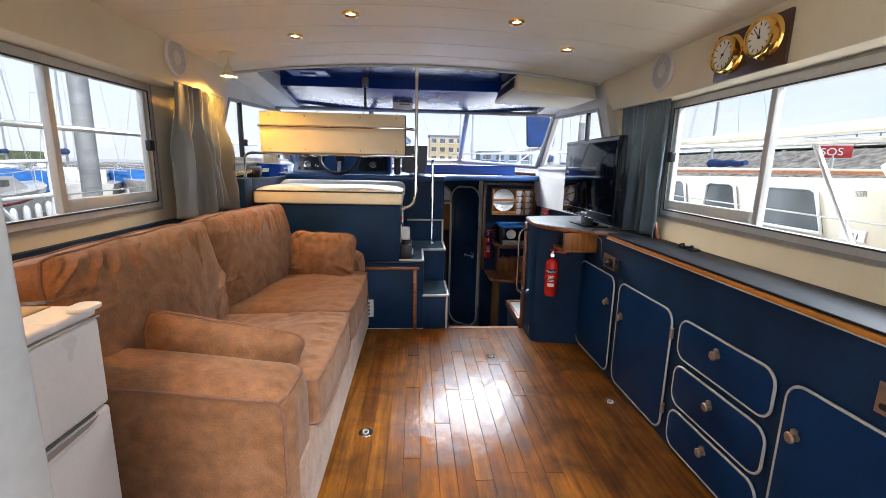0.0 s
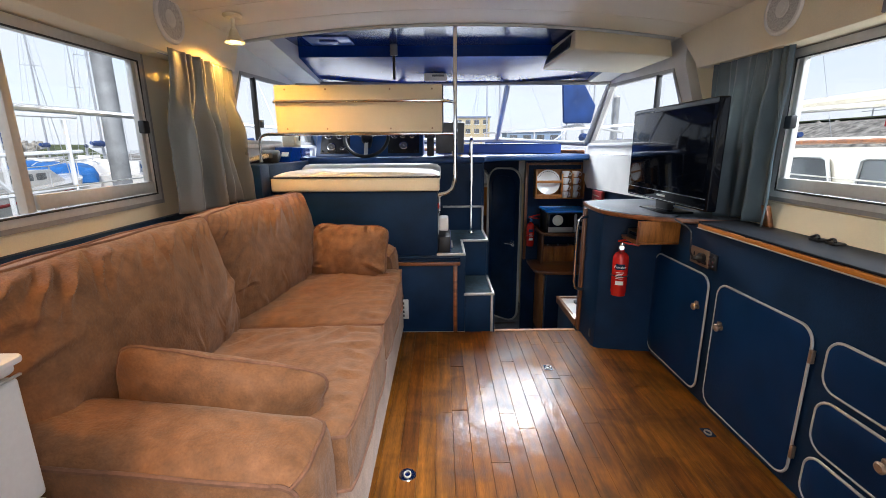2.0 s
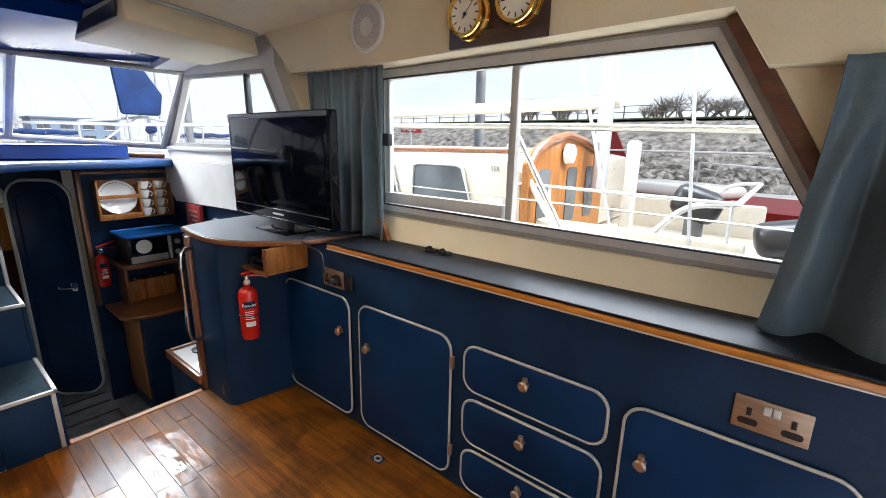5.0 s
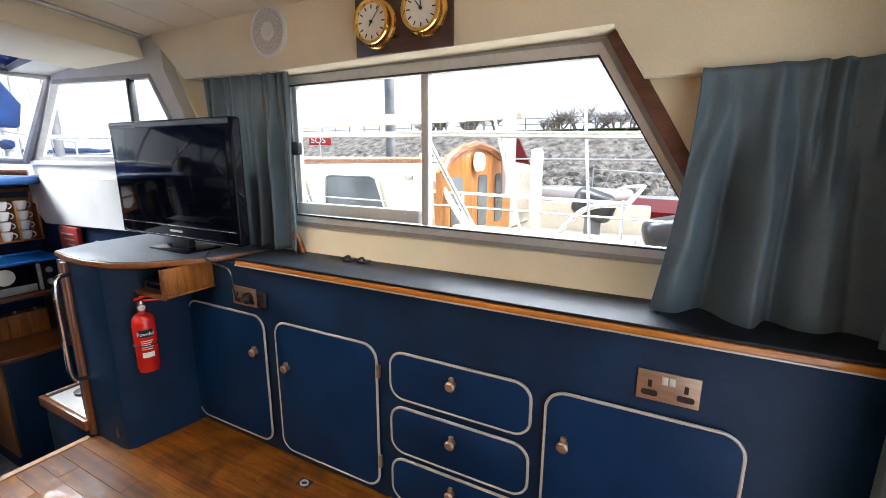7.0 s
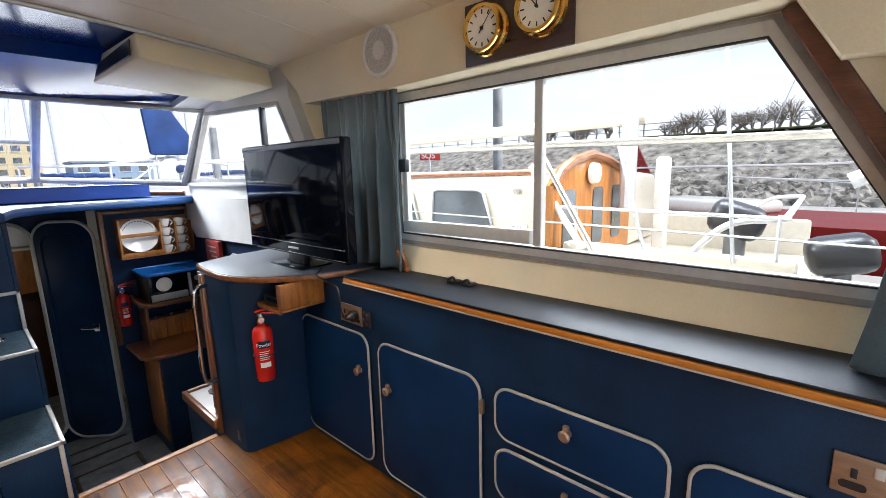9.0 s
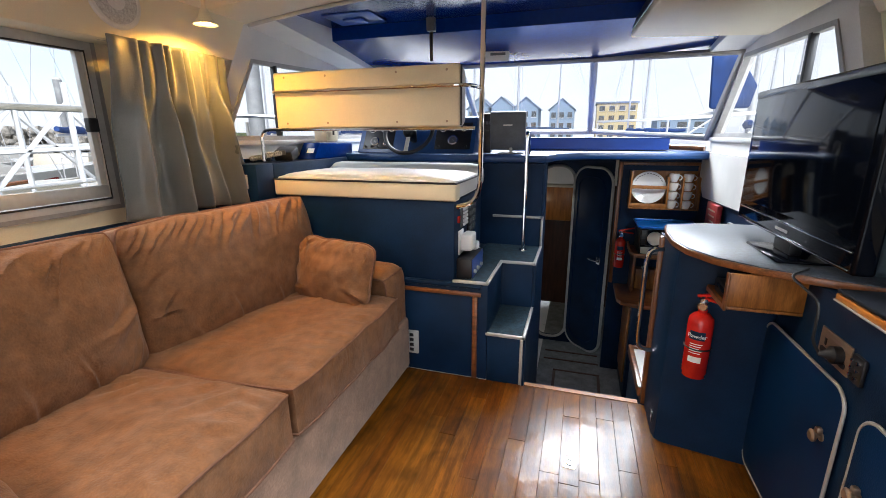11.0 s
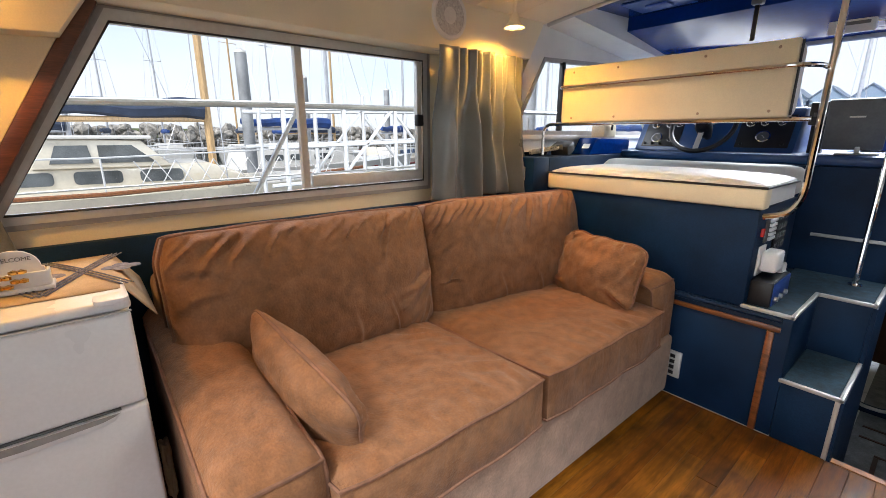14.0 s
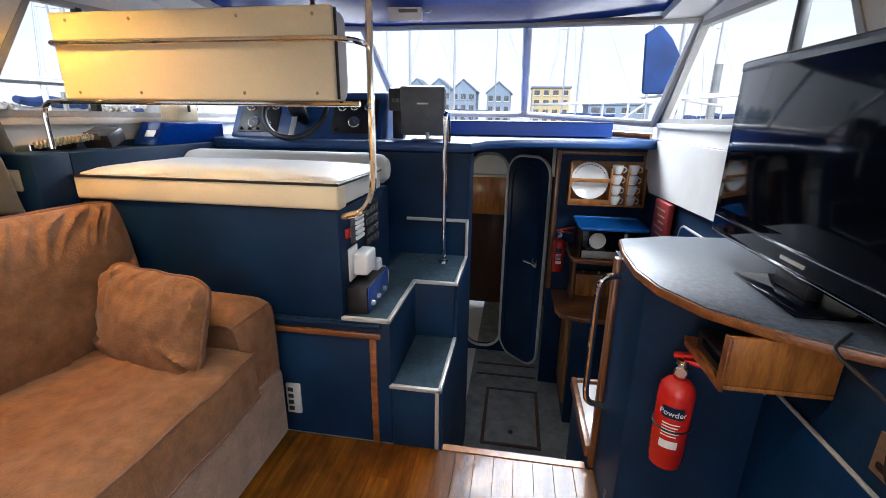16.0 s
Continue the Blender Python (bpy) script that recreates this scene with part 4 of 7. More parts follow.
front("door", 2.485, 3.00, 0.03, 0.628, 0.055, 2.545, 0.46)
d2 = front("door", 1.905, 2.425, 0.03, 0.625, 0.055, 2.36, 0.43)
for zz in (0.13, 0.50):
    part("hinge", box((FX - 0.02, 1.893, zz), (FX - 0.004, 1.907, zz + 0.05), 0.003), BRONZE, d2)
front("drawer", 1.335, 1.852, 0.438, 0.622, 0.05, 1.60, 0.555)
front("drawer", 1.335, 1.852, 0.222, 0.412, 0.05, 1.60, 0.34)
front("drawer", 1.335, 1.852, 0.02, 0.202, 0.05, 1.60, 0.14)
front("door", 0.80, 1.298, 0.03, 0.622, 0.055, 1.235, 0.46)
structure("wall_sill_right", prism([(1.399, 0.8685), (1.346, 0.8685), (1.394, 0.966), (1.399, 0.966)], 0.51, 2.62, 'y'), CREAM, "cream sloping panel between window and ledge", "wall")
ledge = thing("window_ledge", (1.27, 1.7, 0.84), "dark vinyl ledge with a golden teak strip on the cabinet", "ledge")
part("top", box((FX - 0.02, 0.51, 0.858), (1.399, 2.62, 0.868), 0.004), LEDGE, ledge)
part("trim_strip", box((FX - 0.022, 0.51, 0.836), (FX + 0.10, 2.62, 0.857), 0.006), TEAK_LONG, ledge, "golden teak strip")
part("bead", box((FX - 0.024, 0.51, 0.834), (FX - 0.016, 2.62, 0.8385), 0.001), SILVER_TRIM, ledge)

# ---- peninsula and table ----
pen = thing("peninsula", (0.98, 3.2, 0), "navy vinyl peninsula cabinet beside the galley step", "cabinet")
PEN = [(0.815, 3.40), (0.815, 3.09), (0.823, 3.055), (0.85, 3.035), (FX + 0.0, 2.985), (1.326, 2.985), (1.326, 3.40)]
part("body", prism(PEN, 0.0, 0.835, 'z'), NAVY, pen)
part("base", prism([(0.803, 3.335), (1.326, 3.335), (1.326, 3.40), (0.803, 3.40)], ZLOW, -0.001, 'z'), NAVY, pen)
part("corner_post", box((0.798, 3.305, 0.0), (0.818, 3.345, 0.835), 0.005), WOOD_V, pen, "mahogany corner post")
part("floor_vent", box((0.812, 3.092, 0.045), (0.8149, 3.122, 0.095), 0.001), BLACK, pen)
part("grab_rail", tube(smooth_path([(0.816, 3.29, 0.785), (0.755, 3.27, 0.785), (0.745, 3.27, 0.72), (0.745, 3.27, 0.36), (0.755, 3.27, 0.315), (0.816, 3.28, 0.30)], 0.035), 0.011), CHROME, pen, "polished grab rail")
table = thing("side_table", (1.1, 3.1, 0.836), "rounded speckled laminate table top with a mahogany edge", "table")
TOP = [(0.835, 3.46), (0.812, 3.30), (0.808, 3.13), (0.832, 3.00), (0.895, 2.88), (1.0, 2.79), (1.12, 2.725), (1.26, 2.665), (1.395, 2.63), (1.395, 2.98), (1.322, 3.0), (1.322, 3.56), (1.0, 3.53)]
part("tabletop", prism([(a + (1.1 - a) * 0.015, b + (3.1 - b) * 0.012) for a, b in TOP], 0.852, 0.866, 'z', r=0.004), TABLE_TOP, table)
part("edge", prism(TOP, 0.838, 0.862, 'z', r=0.004), WOOD, table, "mahogany edge")
part("apron", prism([(a, b) for a, b in [(1.142, 2.755), (1.27, 2.70), (1.38, 2.67), (1.38, 2.95), (1.142, 2.975)]], 0.80, 0.8375, 'z'), WOOD, table)
radio_shelf = thing("radio_shelf", (1.0, 2.9, 0.72), "mahogany box shelf under the table holding a radio", "shelf")
part("bottom", box((0.925, 2.795, 0.712), (1.137, 3.025, 0.724), 0.003), TEAK, radio_shelf)
part("side_panel", box((0.925, 2.795, 0.7245), (1.137, 2.81, 0.8365), 0.003), TEAK, radio_shelf)
part("back_panel", box((1.04, 2.811, 0.7245), (1.055, 2.975, 0.799), 0.003), TEAK, radio_shelf)
part("front_frame", join(box((0.917, 2.791, 0.708), (0.9245, 2.815, 0.8365), 0.002), box((0.917, 2.815, 0.708), (0.9245, 3.0, 0.726), 0.002)), WOOD, radio_shelf)
radio = thing("radio", (0.96, 2.9, 0.7245), "black car radio lying in the shelf", "radio")
part("body", box((0.932, 2.822, 0.7245), (1.03, 2.965, 0.772), 0.004), BLACK, radio)
part("display", box((0.928, 2.84, 0.748), (0.9315, 2.93, 0.764), 0.001), BLACK_GLOSS, radio)

# ---- television ----
tv = thing("television", (1.12, 3.0, 0.866), "black flat television with a silver lower edge on the table", "television")
part("bezel", box((1.110, 2.56, 0.918), (1.162, 3.425, 1.436), 0.010, 3), BLACK_GLOSS, tv)
part("screen", box((1.1075, 2.595, 1.005), (1.1095, 3.39, 1.405), 0.0005), BLACK_GLOSS, tv)
part("back_shell", box((1.161, 2.70, 0.96), (1.21, 3.29, 1.38), 0.02, 3), BLACK, tv)
part("silver_line", box((1.106, 2.575, 0.975), (1.1098, 3.41, 0.979), 0.0005), CHROME, tv)
part("silver_line", box((1.106, 2.575, 0.928), (1.1098, 3.41, 0.931), 0.0005), CHROME, tv)
part("logo_bar", box((1.1065, 2.94, 0.948), (1.1098, 3.03, 0.957), 0.0005), SILVER_TRIM, tv)
part("top_strip", box((1.1085, 2.565, 1.408), (1.1099, 3.42, 1.430), 0.0005), mat("glossy_grey_strip", (0.05, 0.06, 0.075), 0.12, var=0.1, bump=0), tv)
part("neck", box((1.12, 2.93, 0.875), (1.16, 3.06, 0.922), 0.008), BLACK, tv)
part("foot", box((1.06, 2.85, 0.867), (1.23, 3.13, 0.876), 0.005), BLACK_GLOSS, tv)

# ---- overhead box ----
ac = thing("overhead_locker", (0.95, 3.6, 1.8), "white overhead box with a dark vent slot under the roof", "locker")
bm = bmesh.new()
C = [(0.70, 3.40, 1.80), (1.285, 3.36, 1.742), (1.30, 4.02, 1.752), (0.645, 4.02, 1.782), (0.70, 3.41, 1.915), (1.27, 3.38, 1.86), (1.30, 4.02, 1.875), (0.69, 4.02, 1.93)]
V = [bm.verts.new(c) for c in C]
for q in ((0, 1, 2, 3), (4, 7, 6, 5), (0, 4, 5, 1), (1, 5, 6, 2), (2, 6, 7, 3), (3, 7, 4, 0)):
    bm.faces.new([V[i] for i in q])
bmesh.ops.bevel(bm, geom=bm.edges[:], offset=0.012, segments=3, profile=0.5, affect='EDGES')
part("body", bm, CREAM, ac)
bm = bmesh.new()
bm.faces.new([bm.verts.new(p) for p in ((0.686, 3.46, 1.822), (0.652, 3.96, 1.806), (0.674, 3.96, 1.872), (0.692, 3.46, 1.888))])
o = part("vent", bm, BLACK, ac, "dark vent slot", smooth=False)
solid(o, 0.006)

# ---- lamps ----


def downlight(x, y):
    z = crown(x)
    d = thing("downlight", (x, y, z), "small brass-rimmed halogen downlight set in the ceiling", "light", "ceiling downlights")
    part("rim", lathe([(0.022, -0.001), (0.030, -0.010), (0.038, -0.009), (0.041, -0.002), (0.041, 0.0)], pose(x, y, z)), BRASS, d, "brass rim")
    part("bulb", lathe([(0, -0.005), (0.014, -0.005), (0.022, -0.002)], pose(x, y, z)), SPOT_BULB, d, "lit halogen bulb")
    lamp("downlight_lamp", 'SPOT', pose(x, y, z - 0.02), 4, (1.0, 0.9, 0.76), 0.03, cone=radians(130))


for x, y in ((-0.68, 2.65), (-0.34, 2.32), (0.44, 2.32), (0.81, 2.67)):
    downlight(x, y)


def wall_lamp(x, y, z, power):
    w = thing("spot_lamp", (x, y, z), "cream cone spot lamp hanging below the ceiling, switched on", "lamp", "cone spot lamps")
    part("base", lathe([(0, 0.10), (0.045, 0.10), (0.047, 0.092), (0.035, 0.082), (0, 0.082)], pose(x, y, z + 0.03)), CREAM, w)
    part("stem", tube([(x, y, z + 0.115), (x, y, z + 0.06)], 0.009), CREAM, w)
    part("shade", lathe([(0.012, 0.065), (0.016, 0.06), (0.026, 0.03), (0.05, 0.0), (0.048, 0.0), (0.022, 0.03), (0.010, 0.06)], pose(x, y, z)), CREAM, w)
    part("bulb", lathe([(0, 0.0), (0.018, 0.004), (0.024, 0.014), (0.016, 0.03), (0, 0.034)], pose(x, y, z - 0.002), 16), WARM_BULB, w, "lit warm bulb")
    lamp("spot_lamp_bulb", 'SPOT', pose(x, y, z - 0.006), power, (1.0, 0.46, 0.07), 0.02, cone=radians(168))


wall_lamp(-1.14, 2.90, 1.735, 9.5)
wall_lamp(-1.14, 0.86, 1.745, 9.0)

# ---- speakers and clocks ----


def speaker(x, y, z, s):
    k = thing("speaker", (x, y, z), "round white loudspeaker set in the valance", "speaker", "round loudspeakers")
    m = pose(x, y, z, 0, -90 * s, 0)
    part("ring", lathe([(0.081, 0.0), (0.102, 0.0), (0.104, 0.004), (0.099, 0.012), (0.090, 0.014), (0.084, 0.010)], m, 40), WHITE_VINYL, k)
    part("grille", lathe([(0, 0.009)] + [(0.004 * i, 0.009 + 0.0012 * (i % 2)) for i in range(8, 22)], m, 40), mat_grille, k)
    part("dome", lathe([(0.036, 0.010), (0.033, 0.013), (0.02, 0.014), (0.018, 0.017), (0, 0.018)], m, 24), WHITE_VINYL, k)


mat_grille = mat("speaker_mesh", (0.55, 0.54, 0.52), 0.6, var=0.15, scale=120, fine=400, bump=0.5)
speaker(1.2845, 2.50, 1.765, 1)
speaker(-1.2995, 2.63, 1.775, -1)

board = tagged(link("clock_board", box((1.270, 1.682, 1.625), (1.2843, 2.062, 1.815), 0.005), mat("dark_mahogany", (0.05, 0.018, 0.014), 0.3, var=0.2, stretch=(8, 1, 8), coat=0.4), True),
               "dark mahogany board on the valance carrying two brass dials", "board")


def dial(name, y, z, label, category, pointers):
    k = thing(name, (1.27, y, z), label, category)
    m = pose(1.2695, y, z, 0, -90, 0)
    part("case", lathe([(0, 0), (0.076, 0), (0.079, 0.003), (0.075, 0.010), (0.068, 0.013), (0.066, 0.031), (0.071, 0.035), (0.069, 0.041), (0.060, 0.042), (0.057, 0.034), (0.057, 0.030)], m, 40), BRASS, k, "polished brass case")
    part("face", lathe([(0, 0.032), (0.058, 0.032)], m, 40), DIAL, k, "cream printed dial")
    marks = []
    for i in range(12):
        a = radians(30 * i)
        marks.append(cbox((0.001, 0.004, 0.013), Matrix.Translation((1.2695 - 0.0326, y, z)) @ pose(0, 0, 0, math.degrees(a), 0, 0) @ pose(0, 0, 0.047), 0))
    part("numerals", join(*marks), BLACK, k)
    for ang, ln, wd in pointers:
        part("pointer", cbox((0.001, wd, ln), Matrix.Translation((1.2695 - 0.035, y, z)) @ pose(0, 0, 0, ang, 0, 0) @ pose(0, 0, ln * 0.35), 0), BLACK, k)
    part("hub", lathe([(0, 0.039), (0.005, 0.038), (0.005, 0.033)], m, 12), BLACK, k)


dial("barometer", 1.968, 1.722, "brass ship's barometer with a white dial", "barometer", [(40, 0.07, 0.002), (215, 0.02, 0.004)])
dial("clock", 1.778, 1.738, "brass ship's clock with roman numerals", "clock", [(0, 0.038, 0.004), (-40, 0.055, 0.003)])

# ---- curtains ----


def curtain(name, pts, top, bottom, folds, depth, inward, label, material, flare=0.1, seed=0, low=None, shift=0.0):
    c = thing(name, (*pts[0], bottom), label, "curtain", "gathered curtains")
    o = part("cloth", drape(pts, top, bottom, folds, depth, inward, flare, seed, low=low, shift=shift), material, c)
    solid(o, 0.002)
    a, b = pts
    part("rail", tube([(*a, top - 0.012), (*b, top - 0.012)], 0.006, 8), ALU_DULL, c)


curtain("curtain", [(1.360, 3.00), (1.360, 2.45)], 1.645, 0.875, 5, 0.040, (-1, 0), "grey-blue gathered curtain beside the window", CURTAIN, 0.0, 3)
curtain("curtain", [(1.325, 0.99), (1.325, 0.58)], 1.50, 0.872, 3, 0.055, (-1, 0), "grey-blue gathered curtain flaring over the ledge", CURTAIN, 0.30, 9, low=0.80)
curtain("curtain", [(-1.335, 3.13), (-1.335, 2.56)], 1.645, 0.93, 5, 0.060, (1, 0), "grey-green gathered curtain lit by a lamp", CURTAIN_LINING, 0.22, 5, shift=-0.07)
curtain("curtain", [(-1.355, 0.97), (-1.355, 0.57)], 1.51, 0.89, 4, 0.058, (1, 0), "grey-green gathered curtain behind the fridge", CURTAIN_LINING, 0.36, 12)
curtain("curtain", [(1.30, 0.53), (0.98, 0.53)], 1.80, 0.10, 5, 0.03, (0, 1), "blue curtain drawn back at the stern door", CURTAIN, 0.05, 21)
structure("wall_lining_left", box((-1.4385, 0.51, 0.0), (-1.41, 3.299, 0.915), 0.01), NAVY, "navy padded lining behind the sofa", "wall", True)

# ---- sockets ----


def socket_plate(y, z, w, label, switch):
    k = thing("socket", (FX, y, z), label, "socket")
    part("plate", box((FX - 0.006, y - w / 2, z - 0.042), (FX - 0.0005, y + w / 2, z + 0.042), 0.003), BRONZE, k)
    for off in (-0.042, 0.042):
        part("outlet", join(box((FX - 0.0075, y + off - 0.005, z - 0.004), (FX - 0.006, y + off + 0.005, z + 0.016), 0.0005),
                            prism(rounded(y + off - 0.020, y + off + 0.020, z - 0.028, z - 0.012, 0.007, 4), FX - 0.0075, FX - 0.006, 'x')), BLACK, k)
    if switch:
        for off in (-0.0085, 0.0085):
            part("rocker", box((FX - 0.011, y + off - 0.0075, z + 0.010), (FX - 0.006, y + off + 0.0075, z + 0.033), 0.002), ALU, k)
    return k


socket_plate(0.986, 0.70, 0.147, "bronze double wall socket on the navy cabinet", True)
s2 = socket_plate(2.60, 0.697, 0.150, "bronze double wall socket with a plug in it", False)
part("plug", lathe([(0, 0), (0.024, 0), (0.024, 0.02), (0.012, 0.03), (0.006, 0.05), (0, 0.05)], pose(FX - 0.008, 2.565, 0.698, 0, -90, 0), 16), BLACK, s2)
part("cable", tube(smooth_path([(FX - 0.055, 2.565, 0.70), (FX - 0.075, 2.565, 0.73), (FX - 0.06, 2.60, 0.83), (FX - 0.09, 2.72, 0.866), (FX - 0.02, 2.78, 0.875)], 0.03), 0.004, 6), BLACK, s2)
ant = thing("aerial_socket", (FX, 2.49, 0.70), "small black aerial outlet with metal studs", "socket")
part("plate", box((FX - 0.012, 2.462, 0.662), (FX - 0.0005, 2.512, 0.735), 0.004), BLACK, ant)
for zz in (0.68, 0.70, 0.72):
    for yy in (2.475, 2.499):
        part("stud", lathe([(0, 0), (0.005, 0), (0.005, 0.006), (0, 0.007)], pose(FX - 0.012, yy, zz, 0, -90, 0), 10), CHROME, ant)

# ---- things on the ledge ----
for yy in (2.16, 2.09):
    k = thing("sunglasses_clip", (1.30, yy, 0.868), "small black bracket lying on the ledge", "bracket", "ledge brackets")
    part("body", box((1.285, yy - 0.022, 0.868), (1.33, yy + 0.022, 0.878), 0.004), BLACK, k)
    part("grip", tube(smooth_path([(1.29, yy - 0.018, 0.88), (1.30, yy, 0.892), (1.29, yy + 0.018, 0.88)], 0.01), 0.005, 6), BLACK, k)
hold = tagged(link("curtain_tieback", prism([(2.47, 0.8685), (2.43, 0.8685), (2.47, 0.96), (2.50, 0.96)], 1.318, 1.342, 'x', r=0.004), WOOD, True), "small wooden bracket standing on the ledge", "bracket")

# ---- fire extinguishers ----


def extinguisher(x, y, z0, h, r, label, way):
    """Upright powder extinguisher; way: the direction its label faces, in degrees about z."""
    k = thing("fire_extinguisher", (x, y, z0), label, "extinguisher", "fire extinguishers")
    m = pose(x, y, z0, 0, 0, way)
    body = h * 0.80
    part("cylinder", lathe([(0, 0), (r * 0.9, 0), (r * 0.92, 0.012), (r, 0.02), (r, body - r * 0.9), (r * 0.92, body - r * 0.45), (r * 0.6, body - r * 0.1), (r * 0.36, body), (r * 0.36, body + 0.012), (0, body + 0.012)], m, 28), RED, k)
    part("valve", join(move(lathe([(0, 0), (0.013, 0), (0.013, 0.03), (0.017, 0.032), (0.017, 0.045), (0, 0.045)], Matrix(), 14), m @ pose(0, 0, body + 0.01)),
                       move(lathe([(0, 0), (0.017, 0), (0.017, 0.010), (0.013, 0.013), (0, 0.013)], Matrix(), 18), m @ pose(0, -0.014, body + 0.028, 90, 0, 0))), CHROME, k, "chromed valve and gauge")
    part("lever", move(join(cbox((0.022, 0.12, 0.010), pose(0.0, 0.035, 0.075, 14, 0, 0), 0.003), cbox((0.022, 0.09, 0.010), pose(0.0, 0.045, 0.050, -6, 0, 0), 0.003)), m @ pose(0, 0, body, 0, 0, -90)), RED, k)

    def wrap(a0, a1, z, hh, mt, nm, lab):
        bm = bmesh.new()
        n = 10
        rows = [[bm.verts.new((math.cos(radians(a0 + (a1 - a0) * i / n)) * (r + d), math.sin(radians(a0 + (a1 - a0) * i / n)) * (r + d), zz)) for zz in (z, z + hh)] for d in (0.0006,) for i in range(n + 1)]
        for p, q in zip(rows, rows[1:]):
            bm.faces.new((p[0], q[0], q[1], p[1]))
        part(nm, move(bm, m), mt, k, lab)
    wrap(-125, -55, body * 0.62, body * 0.13, NAVY, "label_band", "dark band of the printed label")
    for i in range(5):
        wrap(-118, -62 - 6 * (i % 3), body * (0.55 - 0.035 * i), body * 0.012, WHITE, "label_line", "white line of small print")
    wrap(-118, -60, body * 0.27, body * 0.09, WHITE, "label_line", "white pictogram row of the label")
    part("strap", tube([m @ Vector((math.cos(radians(18 * i)) * (r + 0.001), math.sin(radians(18 * i)) * (r + 0.001), body * 0.47)) for i in range(20)], 0.003, 6, True), BLACK, k)
    part("bracket", move(box((-r * 0.4, r * 0.85, 0.02), (r * 0.4, r + 0.012, body * 0.9), 0.003), m), RED_DARK, k)
    return k, m, body


k, m, body = extinguisher(0.905, 2.955, 0.38, 0.32, 0.0435, "red powder fire extinguisher on the navy peninsula", -22)
cu = bpy.data.curves.new("word", 'FONT')
cu.body, cu.size, cu.extrude, cu.align_x = "Powder", 0.0215, 0.0004, 'CENTER'
tmp = bpy.data.objects.new("word", cu)
me = bpy.data.meshes.new_from_object(tmp)
bpy.data.objects.remove(tmp)
bm = bmesh.new()
bm.from_mesh(me)
for v in bm.verts:
    a, h = v.co.x / 0.0447, v.co.y
    v.co = Vector((math.sin(a) * (0.0447 + v.co.z), -math.cos(a) * (0.0447 + v.co.z), body * 0.65 + h))
part("lettering", move(bm, m), WHITE, k, "white printed word")
extinguisher(0.795, 4.935, 0.22, 0.30, 0.04, "small red fire extinguisher beside the galley shelf", 0)

# ---- galley ----
structure("wall_galley", box((0.735, 5.0, ZLOW), (1.328, 5.05, 1.094), 0), NAVY, "navy galley bulkhead", "wall")
surround = thing("galley_panel_trim", (1.0, 5.0, 0.1), "mahogany moulding framing the galley panel", "moulding")
for lo, hi in (((0.735, 4.982, 0.06), (0.765, 4.9995, 1.065)), ((0.766, 4.982, 1.04), (1.325, 4.9995, 1.065)), ((1.295, 4.982, 0.70), (1.325, 4.9995, 1.039))):
    part("moulding", box(lo, hi, 0.006), WOOD_V, surround)
structure("panel_white", prism([(3.42, 0.87), (4.80, 0.83), (4.95, 0.95), (4.95, 1.148), (3.42, 1.148)], 1.30, 1.329, 'x'), WHITE_VINYL, "white panel below the wheelhouse window", "panel")
rack = thing("plate_rack", (1.06, 4.97, 0.72), "golden teak rack of white plates and stacked cups", "plate rack")
part("backboard", box((0.82, 4.985, 0.72), (1.31, 4.9995, 1.0), 0.003), TEAK, rack)
for z0, z1 in ((0.722, 0.755), (0.868, 0.893)):
    part("rail", box((0.82, 4.885, z0), (1.09, 4.90, z1), 0.003), TEAK, rack)
for x0 in (0.82, 1.078, 1.18, 1.295):
    part("upright", box((x0, 4.885, 0.72), (x0 + 0.014, 4.984, 1.0 if x0 < 1 else 0.96), 0.003), TEAK, rack)
part("shelf", box((0.82, 4.885, 0.712), (1.31, 4.984, 0.7195), 0.002), TEAK, rack)
plate = thing("plate", (0.955, 4.94, 0.87), "white dinner plate with a printed rim in the rack", "plate")
m = pose(0.955, 4.945, 0.872, 80, 0, 0)
part("dish", lathe([(0, 0.004), (0.08, 0.004), (0.088, 0.008), (0.122, 0.016), (0.124, 0.013), (0.09, 0.002), (0.08, -0.002), (0, -0.002)], m, 36), PORCELAIN, plate)
part("rim_print", join(*[cbox((0.014, 0.005, 0.0006), m @ pose(0.106 * math.cos(radians(a)), 0.106 * math.sin(radians(a)), 0.0128, 0, 0, a + 90), 0) for a in range(30, 160, 11)]), GREY, plate, "unreadable printed rim")


def cup(x, y, z):
    k = thing("cup", (x, y, z), "white porcelain cup in a stack", "cup", "stacked cups")
    m = pose(x, y, z)
    part("bowl", lathe([(0, 0.004), (0.02, 0.004), (0.022, 0), (0.024, 0.004), (0.034, 0.03), (0.037, 0.058), (0.0345, 0.058), (0.031, 0.03), (0.02, 0.008), (0, 0.008)], m, 20), PORCELAIN, k)
    part("handle", tube([(x + 0.033 + 0.018 * math.sin(radians(a)), y - 0.012, z + 0.03 + 0.017 * math.cos(radians(a))) for a in range(0, 181, 20)], 0.0035, 6), PORCELAIN, k)


for cx in (1.125, 1.225):
    for i in range(4):
        cup(cx, 4.925, 0.7205 + i * 0.068)

